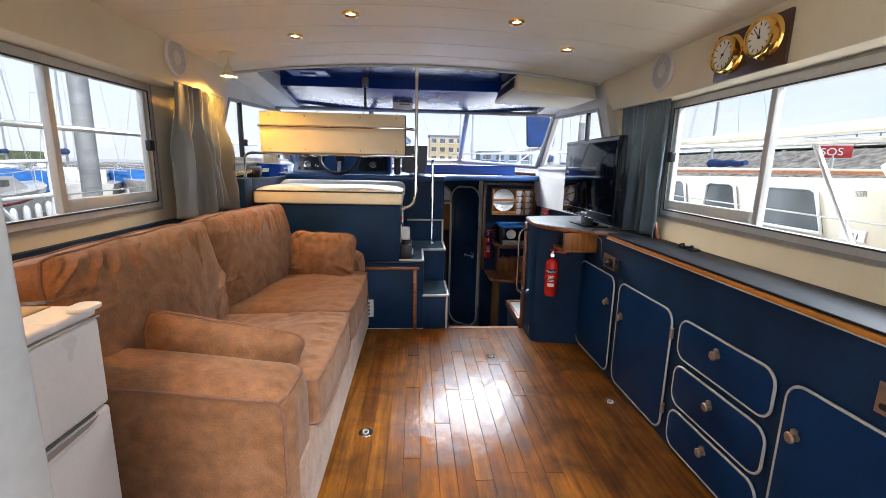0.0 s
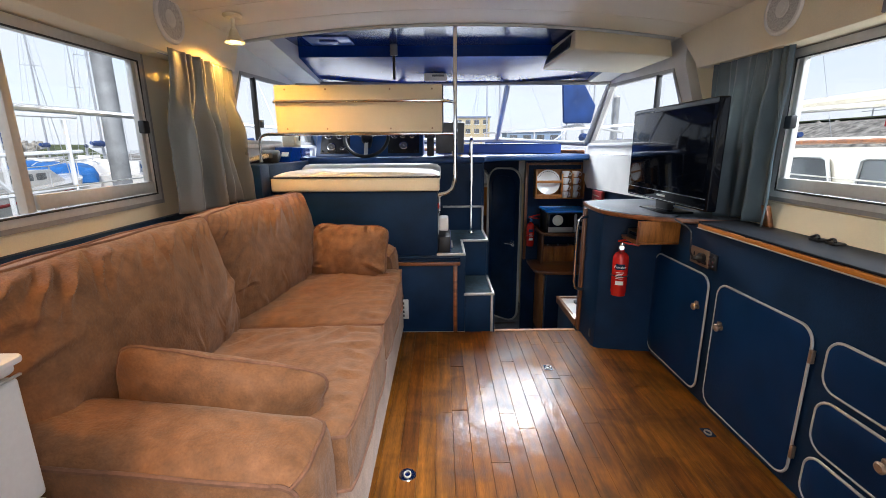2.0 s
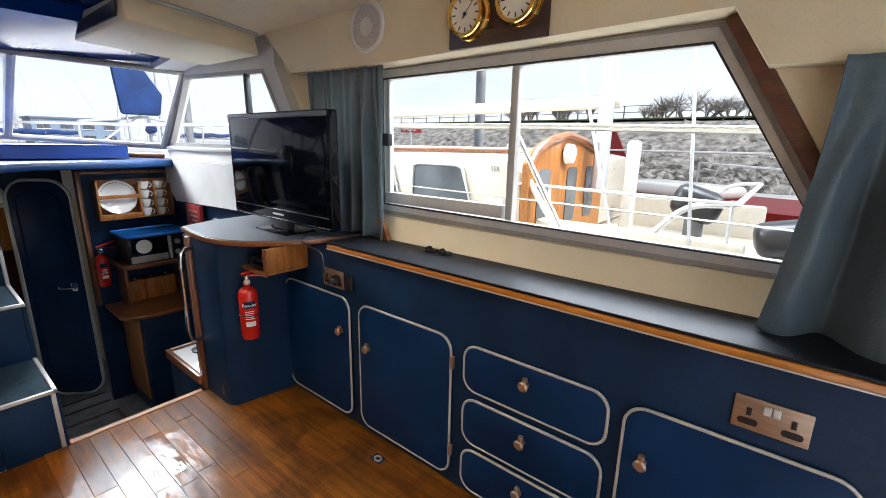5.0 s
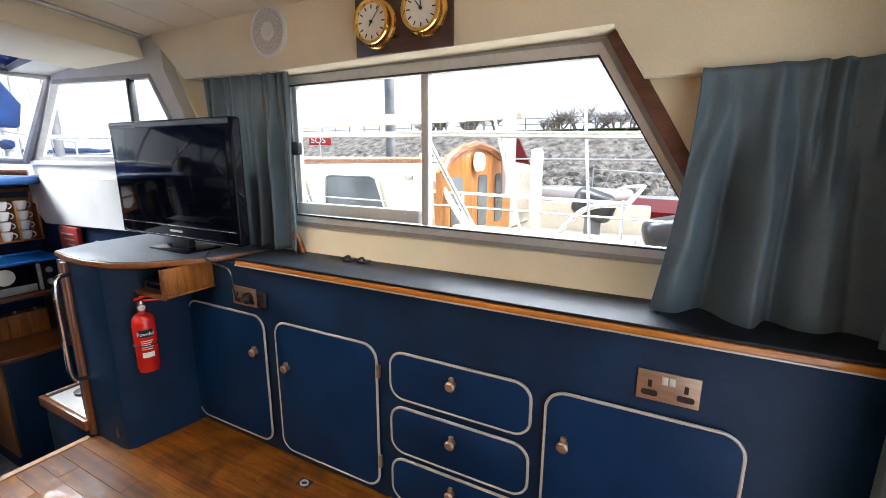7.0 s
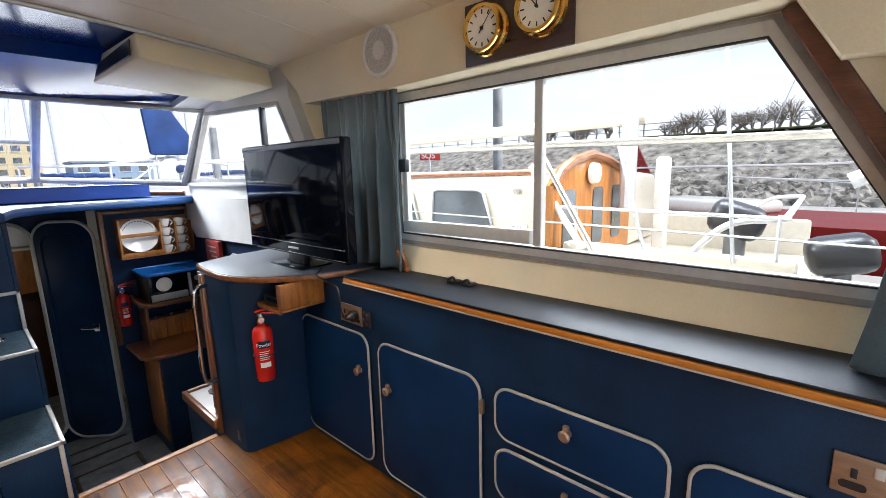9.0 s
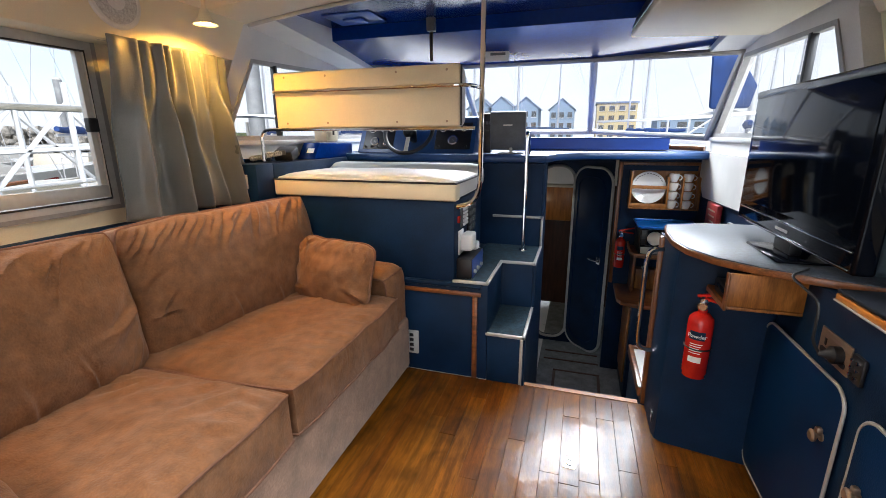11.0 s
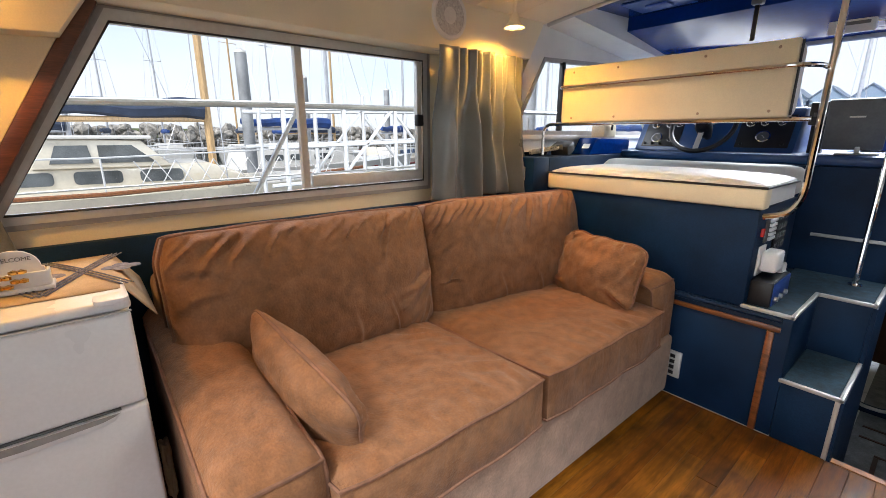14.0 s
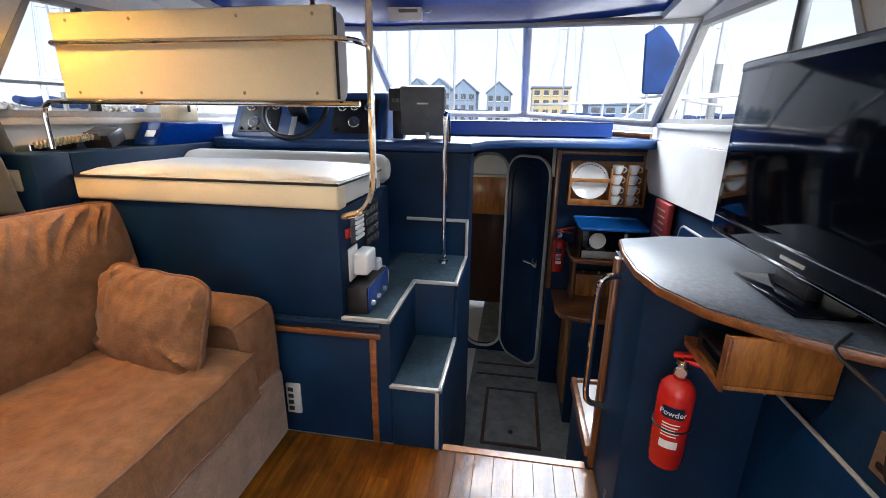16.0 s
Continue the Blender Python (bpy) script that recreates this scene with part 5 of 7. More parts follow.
shelf_unit = thing("galley_shelf", (1.05, 4.8, 0.0), "mahogany shelf carrying the small oven", "shelf")
part("shelf", prism([(0.85, 4.72), (0.87, 4.66), (1.29, 4.62), (1.29, 4.98), (0.85, 4.98)], 0.375, 0.40, 'z', r=0.004), WOOD, shelf_unit)
part("lip", tube(smooth_path([(0.852, 4.96, 0.425), (0.852, 4.71, 0.405), (0.872, 4.655, 0.402), (1.29, 4.615, 0.402)], 0.02), 0.010, 8), WOOD, shelf_unit)
part("side_panel", box((0.885, 4.78, 0.062), (0.905, 4.98, 0.374), 0.003), WOOD_V, shelf_unit)
part("side_panel", box((1.27, 4.70, 0.062), (1.29, 4.98, 0.374), 0.003), WOOD_V, shelf_unit)
oven = thing("microwave", (1.1, 4.8, 0.40), "black and silver microwave with a blue tray on top", "microwave")
part("body", box((0.90, 4.68, 0.4005), (1.285, 4.97, 0.60), 0.008), BLACK, oven)
part("door", box((0.905, 4.668, 0.41), (1.17, 4.68, 0.592), 0.004), BLACK_GLOSS, oven)
part("lower_panel", box((0.91, 4.664, 0.412), (1.15, 4.668, 0.462), 0.001), ALU_DULL, oven)
# pale disc on the door front: a reflected plate painted on the gloss
part("plate_reflection", lathe([(0, 0.001), (0.045, 0.001), (0.05, 0.003), (0.052, 0.001)], pose(1.0, 4.668, 0.53, 90, 0, 0), 24), DIAL, oven, "pale disc on the door painting a plate reflection")
part("handle", box((1.155, 4.64, 0.415), (1.175, 4.667, 0.59), 0.006), ALU, oven)
for zz in (0.535, 0.455):
    part("dial_knob", lathe([(0, 0), (0.02, 0), (0.018, 0.018), (0, 0.02)], pose(1.225, 4.68, zz, 90, 0, 0), 18), ALU, oven)
tray = tagged(link("tray", join(prism(rounded(0.88, 1.29, 4.62, 4.97, 0.03), 0.607, 0.613, 'z'), tube([(a, b, 0.619) for a, b in rounded(0.88, 1.29, 4.62, 4.97, 0.03)], 0.007, 8, True)), BLUE_TRAY, True), "bright blue plastic tray lying on the microwave", "tray")
counter = thing("galley_counter", (1.0, 4.7, ZLOW), "galley cupboard with a dark wooden top", "counter")
part("worktop", prism([(0.775, 4.98), (0.775, 4.62), (0.80, 4.55), (0.93, 4.50), (1.32, 4.50), (1.32, 4.98)], 0.03, 0.061, 'z', r=0.006), WOOD, counter)
part("body", box((0.88, 4.53, ZLOW), (1.32, 4.995, 0.029), 0.004), NAVY, counter)
part("door", box((0.866, 4.58, ZLOW + 0.12), (0.8795, 4.96, 0.0), 0.004), TEAK, counter, "golden teak door")
blocks = thing("spice_box", (1.08, 4.93, 0.062), "row of three golden wooden drawers on the galley top", "wooden box")
for i in range(3):
    b = part("drawer", box((0.925 + i * 0.108, 4.88, 0.062), (1.030 + i * 0.108, 4.97, 0.225), 0.004), TEAK, blocks)
    part("knob", lathe([(0, 0), (0.008, 0), (0.01, 0.014), (0, 0.018)], pose(0.977 + i * 0.108, 4.92, 0.225), 10), ALU, b)
hob = thing("galley_stove_top", (1.0, 3.6, ZLOW), "white stove top with a mahogany fiddle rail", "stove")
part("body", box((0.80, 3.405, ZLOW), (1.325, 3.79, 0.03), 0.004), NAVY, hob)
part("top", box((0.812, 3.405, 0.0305), (1.325, 3.79, 0.055), 0.004), PORCELAIN, hob)
part("fiddle", join(box((0.786, 3.345, 0.015), (0.811, 3.815, 0.068), 0.005), box((0.812, 3.792, 0.015), (1.325, 3.815, 0.068), 0.005)), WOOD, hob)
part("burner", lathe([(0, 0), (0.04, 0), (0.045, 0.012), (0.02, 0.018), (0, 0.018)], pose(0.93, 3.68, 0.056), 20), BLACK, hob)
blanket = thing("fire_blanket", (1.28, 4.6, 0.5), "red fire blanket pack hanging on the galley side", "fire blanket")
part("pack", box((1.285, 4.36, 0.56), (1.318, 4.60, 0.83), 0.008), RED_DARK, blanket)
for i in range(6):
    part("print_line", box((1.2838, 4.40, 0.78 - i * 0.035), (1.2848, 4.56 - 0.03 * (i % 3), 0.790 - i * 0.035), 0), BEIGE, blanket)
locker = thing("galley_locker_door", (1.32, 3.9, 0.4), "navy locker door with a silver rounded edge", "door")
part("panel", prism(rounded(3.50, 4.25, 0.15, 0.75, 0.06), 1.316, 1.329, 'x'), NAVY_DOOR, locker)
part("edge_trim", tube([(1.319, a, b) for a, b in rounded(3.496, 4.254, 0.146, 0.754, 0.064)], 0.0065, 8, True), SILVER_TRIM, locker)

# ---- passage: oval doorway and its open door ----
OVAL = rounded(0.10, 0.405, -0.70, 1.0, 0.13, 8)
structure("wall_passage", prism([(-0.2, ZLOW), (0.74, ZLOW), (0.74, 1.094), (-0.2, 1.094)], 5.42, 5.46, 'y', [OVAL]), NAVY, "navy bulkhead with an oval doorway", "wall")
structure("trim_doorway", tube([(a, 5.412, b) for a, b in OVAL], 0.013, 8, True), SILVER_TRIM, "silver trim round the oval doorway", "trim", True)
leaf = thing("door_passage", (0.45, 5.41, ZLOW), "open navy door with a rounded silver edge", "door", kind="structure")
m = pose(0.415, 5.395, 0, 0, 0, -44)
pts = rounded(0.0, 0.42, -0.70, 1.0, 0.14, 8)
part("panel", move(prism(pts, -0.012, 0.012, 'y', r=0.003), m), NAVY, leaf)
part("edge_trim", move(tube([(a, -0.006, b) for a, b in pts], 0.012, 8, True), m), SILVER_TRIM, leaf)
part("inset", move(tube([(a, -0.013, b) for a, b in rounded(0.05, 0.35, -0.62, 0.92, 0.11, 8)], 0.004, 6, True), m), NAVY_DOOR, leaf)
h = part("door_handle", move(join(box((0.335, -0.04, 0.17), (0.375, -0.0125, 0.235), 0.006), box((0.25, -0.05, 0.19), (0.36, -0.038, 0.21), 0.004)), m), CHROME, leaf)
structure("wall_cabin_far", box((-0.3, 6.5, ZLOW), (0.9, 6.55, 1.09), 0), WOOD_DARK, "dark wooden far wall of the bow cabin", "wall")
bunk = thing("bow_locker", (0.3, 6.3, ZLOW), "golden wooden locker inside the bow cabin", "locker")
part("body", box((0.05, 6.15, 0.35), (0.62, 6.49, 0.72), 0.01), TEAK, bunk)
part("top", box((0.03, 6.12, 0.721), (0.64, 6.49, 0.745), 0.006), WHITE_VINYL, bunk)
lamp("cabin_lamp", 'POINT', pose(-0.1, 5.62, 0.60), 0.35, (1.0, 0.86, 0.62), 0.08)
hatch = thing("floor_hatch", (0.53, 4.5, ZLOW), "carpeted floor hatch with a dark wooden border", "hatch")
part("lid", prism(rounded(0.36, 0.70, 4.25, 4.82, 0.01), ZLOW + 0.0005, ZLOW + 0.006, 'z'), GREY_CARPET, hatch)
for lo, hi in (((0.335, 4.225), (0.725, 4.249)), ((0.335, 4.821), (0.725, 4.845)), ((0.335, 4.25), (0.359, 4.82)), ((0.701, 4.25), (0.725, 4.82))):
    part("border", box((*lo, ZLOW + 0.0005), (*hi, ZLOW + 0.008), 0.002), WOOD_DARK, hatch)
part("pull", lathe([(0, 0.001), (0.016, 0.001), (0.014, 0.004), (0, 0.004)], pose(0.53, 4.36, ZLOW + 0.006), 16), CHROME, hatch)
for y0 in (5.02, 5.18):
    tagged(link("floor_strip", box((0.24, y0, ZLOW + 0.0005), (0.72, y0 + 0.02, ZLOW + 0.007), 0.002), WOOD_DARK), "dark wooden strip on the galley carpet", "strip", "galley floor strips")

# ---- helm ----
dash = thing("instrument_panel", (-0.6, 4.3, 1.15), "blue sloping helm panel with black gauges", "instrument panel")
bm = prism([(4.22, 1.150), (4.60, 1.150), (4.60, 1.40), (4.38, 1.40), (4.36, 1.39)], -1.16, -0.27, 'x', r=0.01)
part("body", bm, DASH_BLUE, dash)
def on_dash(x, u, d=0.0):
    n_, t_ = Vector((0, -0.864, 0.504)), Vector((0, 0.504, 0.864))
    p = Vector((x, 4.22, 1.150)) + t_ * u + n_ * d
    return Matrix.Translation(p) @ Matrix(((1, 0, 0, 0), (0, t_.y, n_.y, 0), (0, t_.z, n_.z, 0), (0, 0, 0, 1)))
for x0, x1 in ((-1.12, -0.88), (-0.56, -0.30)):
    part("gauge_board", move(box((x0, 0.03, 0.0005), (x1, 0.24, 0.005), 0.003), on_dash(0, 0)), BLACK, dash, "black gauge board")
for x, u, r in ((-1.06, 0.19, 0.03), (-0.97, 0.19, 0.026), (-0.91, 0.19, 0.022), (-1.03, 0.09, 0.034), (-0.94, 0.08, 0.02), (-0.51, 0.19, 0.026), (-0.44, 0.19, 0.022), (-0.36, 0.19, 0.022), (-0.43, 0.10, 0.036)):
    g = part("gauge", lathe([(0, 0.006), (r * 0.8, 0.006), (r * 0.85, 0.012), (r, 0.010), (r, 0.005)], on_dash(x, u), 20), CHROME, dash, "round gauge with a chrome rim")
    part("gauge_face", lathe([(0, 0.0075), (r * 0.8, 0.0075)], on_dash(x, u), 20), GREY if r > 0.03 else BLACK, g)
    part("needle", cbox((0.002, r * 0.7, 0.001), on_dash(x, u, 0.009) @ pose(0, 0, 0, 0, 0, 40), 0), WHITE, g)
for x in (-1.10, -1.05, -1.0, -0.33, -0.53):
    part("switch", lathe([(0, 0.005), (0.009, 0.005), (0.008, 0.02), (0, 0.021)], on_dash(x, 0.05), 12), BLACK, dash)
wheel = thing("steering_wheel", (-0.72, 4.2, 1.30), "black three-spoke steering wheel at the helm", "steering wheel")
wm = Matrix.Translation((-0.72, 4.165, 1.305)) @ pose(0, 0, 0, 58, 0, 0)
part("rim", move(tube([(0.175 * math.cos(radians(9 * i)), 0.175 * math.sin(radians(9 * i)), 0) for i in range(40)], 0.014, 10, True), wm), BLACK, wheel)
for a in (30, 150, 270):
    part("spoke", cbox((0.15, 0.03, 0.006), wm @ pose(0, 0, 0, 0, 0, a) @ pose(0.09, 0, -0.012), 0.002), ALU, wheel)
part("hub", move(lathe([(0, 0.02), (0.035, 0.018), (0.045, 0.0), (0.045, -0.04), (0.02, -0.13), (0, -0.13)], sides=24), wm), BLACK, wheel)
plot = thing("chart_plotter", (-0.04, 4.25, 1.15), "grey covered chart plotter on a bracket", "plotter")
pm = pose(-0.045, 4.27, 1.30, 8, 0, 6)
part("cover", cbox((0.235, 0.05, 0.25), pm, 0.008), GREY, plot)
part("lettering_bar", cbox((0.06, 0.001, 0.008), pm @ pose(0, -0.0258, 0.04), 0), DIAL, plot)
part("body", cbox((0.20, 0.05, 0.22), pm @ pose(0.02, 0.051, 0), 0.01), BLACK, plot)
part("bracket", join(box((-0.10, 4.22, 1.150), (0.06, 4.33, 1.158), 0.003), box((-0.03, 4.26, 1.158), (-0.01, 4.30, 1.19), 0.002)), ALU, plot)
vhf = thing("radio_set", (-0.2, 4.40, 1.15), "black radio set with grey buttons on the dash", "radio")
part("body", box((-0.255, 4.34, 1.30), (-0.165, 4.44, 1.42), 0.008), BLACK, vhf)
part("mount", box((-0.24, 4.36, 1.151), (-0.18, 4.42, 1.30), 0.004), BLACK, vhf)
for i in range(3):
    part("button", box((-0.235 + i * 0.022, 4.336, 1.345), (-0.22 + i * 0.022, 4.34, 1.365), 0.001), GREY, vhf)
pad = thing("dash_cushion", (0.5, 5.2, 1.15), "bright blue vinyl cushion lying on the dash deck", "cushion")
bm, seam = cushion((1.22, 0.36, 0.10), pose(0.46, 5.10, 1.203), 0.12, 0.03, 18, 0.002)
part("cover", bm, BLUE_BRIGHT, pad)
part("piping", tube(seam, 0.004, 6, True), NAVY_DOOR, pad)
tb = thing("throttle_box", (-1.28, 3.9, 1.125), "blue wedge with a beige throttle control", "throttle")
part("wedge", prism([(3.72, 1.126), (4.22, 1.126), (4.22, 1.22), (3.80, 1.23)], -1.33, -1.20, 'x', r=0.006), BLUE_GLOSS, tb)
part("control", box((-1.31, 3.90, 1.232), (-1.21, 4.05, 1.315), 0.012), BEIGE, tb)
part("lever", tube([(-1.20, 3.97, 1.28), (-1.19, 3.96, 1.34)], 0.007, 8), BLACK, tb)
part("label_plate", cbox((0.05, 0.001, 0.035), pose(-1.24, 3.744, 1.18, -38, 0, 0), 0), WHITE, tb)
vh = thing("handheld_radio", (-1.27, 3.5, 1.125), "black handheld radio with a coiled cord", "radio")
part("body", cbox((0.12, 0.10, 0.06), pose(-1.26, 3.52, 1.17, 20, 0, 10), 0.012), BLACK, vh)
part("display", cbox((0.06, 0.002, 0.03), pose(-1.255, 3.464, 1.178, 20, 0, 10), 0), GREY, vh)
part("microphone", cbox((0.05, 0.07, 0.035), pose(-1.325, 3.42, 1.15, 10, 0, 30), 0.01), BLACK, vh)
part("cord", tube([(-1.335 + 0.0011 * i + 0.012 * math.cos(1.3 * i), 3.30 + 0.0024 * i, 1.148 + 0.0004 * i + 0.012 * math.sin(1.3 * i)) for i in range(70)], 0.005, 5), ROPE, vh)
sat = thing("depth_sounder", (-0.16, 4.40, 1.83), "white covered display hanging from the wheelhouse roof", "display")
gm = pose(-0.16, 4.36, 1.81, 12, 0, 4)
part("cover", cbox((0.185, 0.05, 0.115), gm, 0.01), WHITE_VINYL, sat)
part("logo_bar", cbox((0.10, 0.001, 0.016), gm @ pose(0.02, -0.026, -0.01), 0), GREY, sat)
part("arm", tube([(-0.16, 4.40, 1.85), (-0.16, 4.42, 1.93)], 0.012, 8), GREY, sat)
part("cable", tube(smooth_path([(-0.07, 4.37, 1.80), (-0.03, 4.38, 1.79), (-0.01, 4.40, 1.84)], 0.03), 0.004, 6), WHITE, sat)
hl = thing("roof_hatch_latch", (-0.45, 3.8, 1.9), "black latch hanging from the wheelhouse roof", "latch")
part("bracket", box((-0.475, 3.86, 1.86), (-0.425, 3.90, 1.935), 0.006), GREY, hl)
part("strap", box((-0.462, 3.88, 1.70), (-0.442, 3.886, 1.86), 0.002), BLACK, hl)
vt = tagged(link("roof_vent", join(box((-1.02, 3.62, 1.925), (-0.72, 3.86, 1.9315), 0.003), box((-0.93, 3.70, 1.912), (-0.81, 3.79, 1.925), 0.006)), BLUE_BRIGHT, True), "bright blue vent plate in the dark roof", "vent")

# ---- electrics on the seat base ----
X0 = -0.1445
sw = thing("switch_panel", (X0, 3.64, 0.82), "black switch panel on the side of the seat base", "switch panel")
part("panel", box((X0, 3.555, 0.735), (X0 + 0.008, 3.735, 0.925), 0.003), BLACK, sw)
for i in range(4):
    for j in range(4):
        part("rocker", box((X0 + 0.008, 3.568 + j * 0.04, 0.75 + i * 0.043), (X0 + 0.014, 3.594 + j * 0.04, 0.775 + i * 0.043), 0.002), GREY, sw)
bb = thing("breaker_panel", (X0, 3.47, 0.86), "row of small white breakers and a red switch", "breaker")
part("plate", box((X0, 3.41, 0.80), (X0 + 0.008, 3.53, 0.91), 0.003), GREY, bb)
for i in range(5):
    part("breaker", box((X0 + 0.008, 3.44, 0.807 + i * 0.02), (X0 + 0.018, 3.52, 0.821 + i * 0.02), 0.002), WHITE, bb)
part("red_switch", box((X0, 3.355, 0.835), (X0 + 0.012, 3.385, 0.87), 0.003), RED, bb)
wp = thing("plug_adapter", (X0, 3.47, 0.70), "white plug adapter in a wall socket", "plug")
part("socket_plate", box((X0, 3.37, 0.66), (X0 + 0.008, 3.46, 0.79), 0.004), WHITE, wp)
part("adapter", box((X0 + 0.009, 3.39, 0.68), (X0 + 0.07, 3.50, 0.77), 0.012, 3), WHITE, wp)
part("plug", box((X0 + 0.02, 3.52, 0.655), (X0 + 0.07, 3.58, 0.70), 0.01), WHITE, wp)
part("cable", tube(smooth_path([(X0 + 0.05, 3.57, 0.66), (X0 + 0.08, 3.62, 0.64), (X0 + 0.07, 3.64, 0.56)], 0.03), 0.005, 6), WHITE, wp)
pw = thing("power_box", (-0.09, 3.48, 0.545), "black power supply box with a blue front on the tread", "power supply")
part("case", box((X0 + 0.002, 3.335, 0.546), (-0.062, 3.60, 0.652), 0.004), BLACK, pw)
part("front", box((-0.0615, 3.345, 0.55), (-0.058, 3.595, 0.648), 0.001), BLUE_BRIGHT, pw, "blue control front")
for yy in (3.38, 3.45, 3.53):
    part("dial_knob", lathe([(0, 0), (0.011, 0), (0.01, 0.012), (0, 0.013)], pose(-0.058, yy, 0.578, 0, 90, 0), 12), ALU, pw)
sk = thing("floor_socket", (-0.40, 3.29, 0.16), "steel strip socket low on the navy bulkhead", "socket")
part("plate", box((-0.405, 3.286, 0.10), (-0.345, 3.2995, 0.235), 0.004), ALU, sk)
for i in range(4):
    part("outlet", box((-0.395, 3.283, 0.115 + i * 0.029), (-0.372, 3.286, 0.133 + i * 0.029), 0.001), BLACK, sk)

# ---- fridge top ----
cloth_mat = mat("woven_runner", (0.50, 0.38, 0.24), 0.9, var=0.12, scale=12, fine=300, bump=0.4)
runner = thing("table_runner", (-1.1, 1.03, 0.873), "cream and grey patterned runner lying on the fridge", "runner")
bm = bmesh.new()
grid = []
for i in range(31):
    y = 0.78 + 0.535 * i / 30
    row = []
    for j in range(17):
        x = -1.36 + 0.40 * j / 16
        z = 0.876 + 0.003 * math.sin(9 * x + 5 * y) + (0.0 if y < 1.255 else -1.5 * (y - 1.255))
        row.append(bm.verts.new((x, y, z)))
    grid.append(row)
for a, b in zip(grid, grid[1:]):
    for j in range(16):
        bm.faces.new((a[j], a[j + 1], b[j + 1], b[j]))
solid(part("cloth", bm, cloth_mat, runner), 0.003)
GREY_THREAD = mat("grey_thread", (0.20, 0.20, 0.25), 0.9, var=0.2, scale=60)
for c in range(3):
    yc = 0.84 + 0.17 * c
    for s in (-1, 1):
        for off in (-0.012, 0.0, 0.012):
            part("woven_line", tube([(-1.34 + 0.36 * i / 10, yc + s * (0.17 * i / 10 - 0.085) + off, 0.8795 + 0.003 * math.sin(9 * (-1.34 + 0.036 * i) + 5 * (yc + s * (0.017 * i - 0.085)))) for i in range(11)], 0.0022, 5), GREY_THREAD, runner)
    part("woven_motif", join(*[move(lathe([(0, 0), (0.022, 0.0), (0.02, 0.002), (0, 0.002)], sides=10), pose(-1.16 + dx, yc + 0.085 + dy, 0.879)) for dx, dy in ((0.02, 0), (-0.02, 0), (0, 0.026), (0, -0.026))]), GREY_THREAD, runner)
ch = thing("card_holder", (-1.06, 1.06, 0.882), "white welcome card holder with a gilt flower", "ornament")
part("base", box((-1.10, 0.985, 0.880), (-1.03, 1.125, 0.892), 0.004), WHITE, ch)
part("front", box((-1.045, 0.99, 0.892), (-1.036, 1.12, 0.928), 0.003), WHITE, ch)
part("back", prism([(1.0, 0.892), (1.11, 0.892), (1.11, 0.93)] + [(1.055 + 0.050 * math.cos(radians(a)), 0.93 + 0.046 * math.sin(radians(a))) for a in range(0, 181, 15)] + [(1.0, 0.93)], -1.09, -1.08, 'x'), WHITE, ch)
for y0 in (0.99, 1.114):
    part("side", box((-1.079, y0, 0.892), (-1.046, y0 + 0.006, 0.928), 0.001), WHITE, ch)
part("gilt_flower", join(*[move(lathe([(0, -0.006), (0.009, -0.003), (0.01, 0.003), (0, 0.007)], sides=10), pose(-1.032, 1.03 + 0.014 * (i % 4), 0.90 + 0.011 * (i // 2))) for i in range(8)]), BRASS, ch)
cu = bpy.data.curves.new("word", 'FONT')
cu.body, cu.size, cu.extrude, cu.align_x = "WELCOME", 0.014, 0.0003, 'CENTER'
tmp = bpy.data.objects.new("word", cu)
me = bpy.data.meshes.new_from_object(tmp)
bpy.data.objects.remove(tmp)
bm = bmesh.new()
bm.from_mesh(me)
part("lettering", move(bm, Matrix.Translation((-1.0785, 1.055, 0.950)) @ pose(0, 0, 0, 90, 0, 90)), GREY, ch)
cord = thing("cable_bundle", (-1.0, 1.28, 0.0), "beige cable bundle hanging between fridge and sofa", "cable")
part("coil", tube([(-0.98 + 0.02 * math.sin(0.4 * i), 1.276 + 0.008 * math.cos(0.7 * i), 0.30 + 0.09 * math.sin(0.55 * i)) for i in range(50)], 0.006, 6), BEIGE, cord)
part("lead", tube(smooth_path([(-0.98, 1.277, 0.22), (-0.95, 1.276, 0.10), (-0.97, 1.276, 0.006)], 0.05), 0.006, 6), BEIGE, cord)

# ---- floor fittings ----


def ring_pull(x, y, square, label):
    k = thing("floor_ring", (x, y, 0), label, "floor ring", "floor rings")
    if square:
        part("plate", prism(rounded(x - 0.022, x + 0.022, y - 0.03, y + 0.03, 0.005), 0.0003, 0.003, 'z'), CHROME, k)
    else:
        part("plate", lathe([(0, 0.0005), (0.034, 0.0005), (0.032, 0.003), (0, 0.003)], pose(x, y, 0), 24), CHROME, k)
    part("ring", tube([(x + 0.013 * math.cos(radians(24 * i)), y + 0.016 * math.sin(radians(24 * i)), 0.005) for i in range(15)], 0.0025, 6, True), ALU_DULL, k)


ring_pull(0.478, 2.794, True, "small square steel ring pull in the floor")
ring_pull(1.036, 2.214, True, "small square steel ring pull in the floor")
ring_pull(-0.258, 1.983, False, "small round steel ring pull in the floor")
structure("trim_threshold", box((0.236, 3.2985, -0.015), (0.786, 3.332, 0.004), 0.002), TEAK, "pale worn wooden threshold strip", "trim")

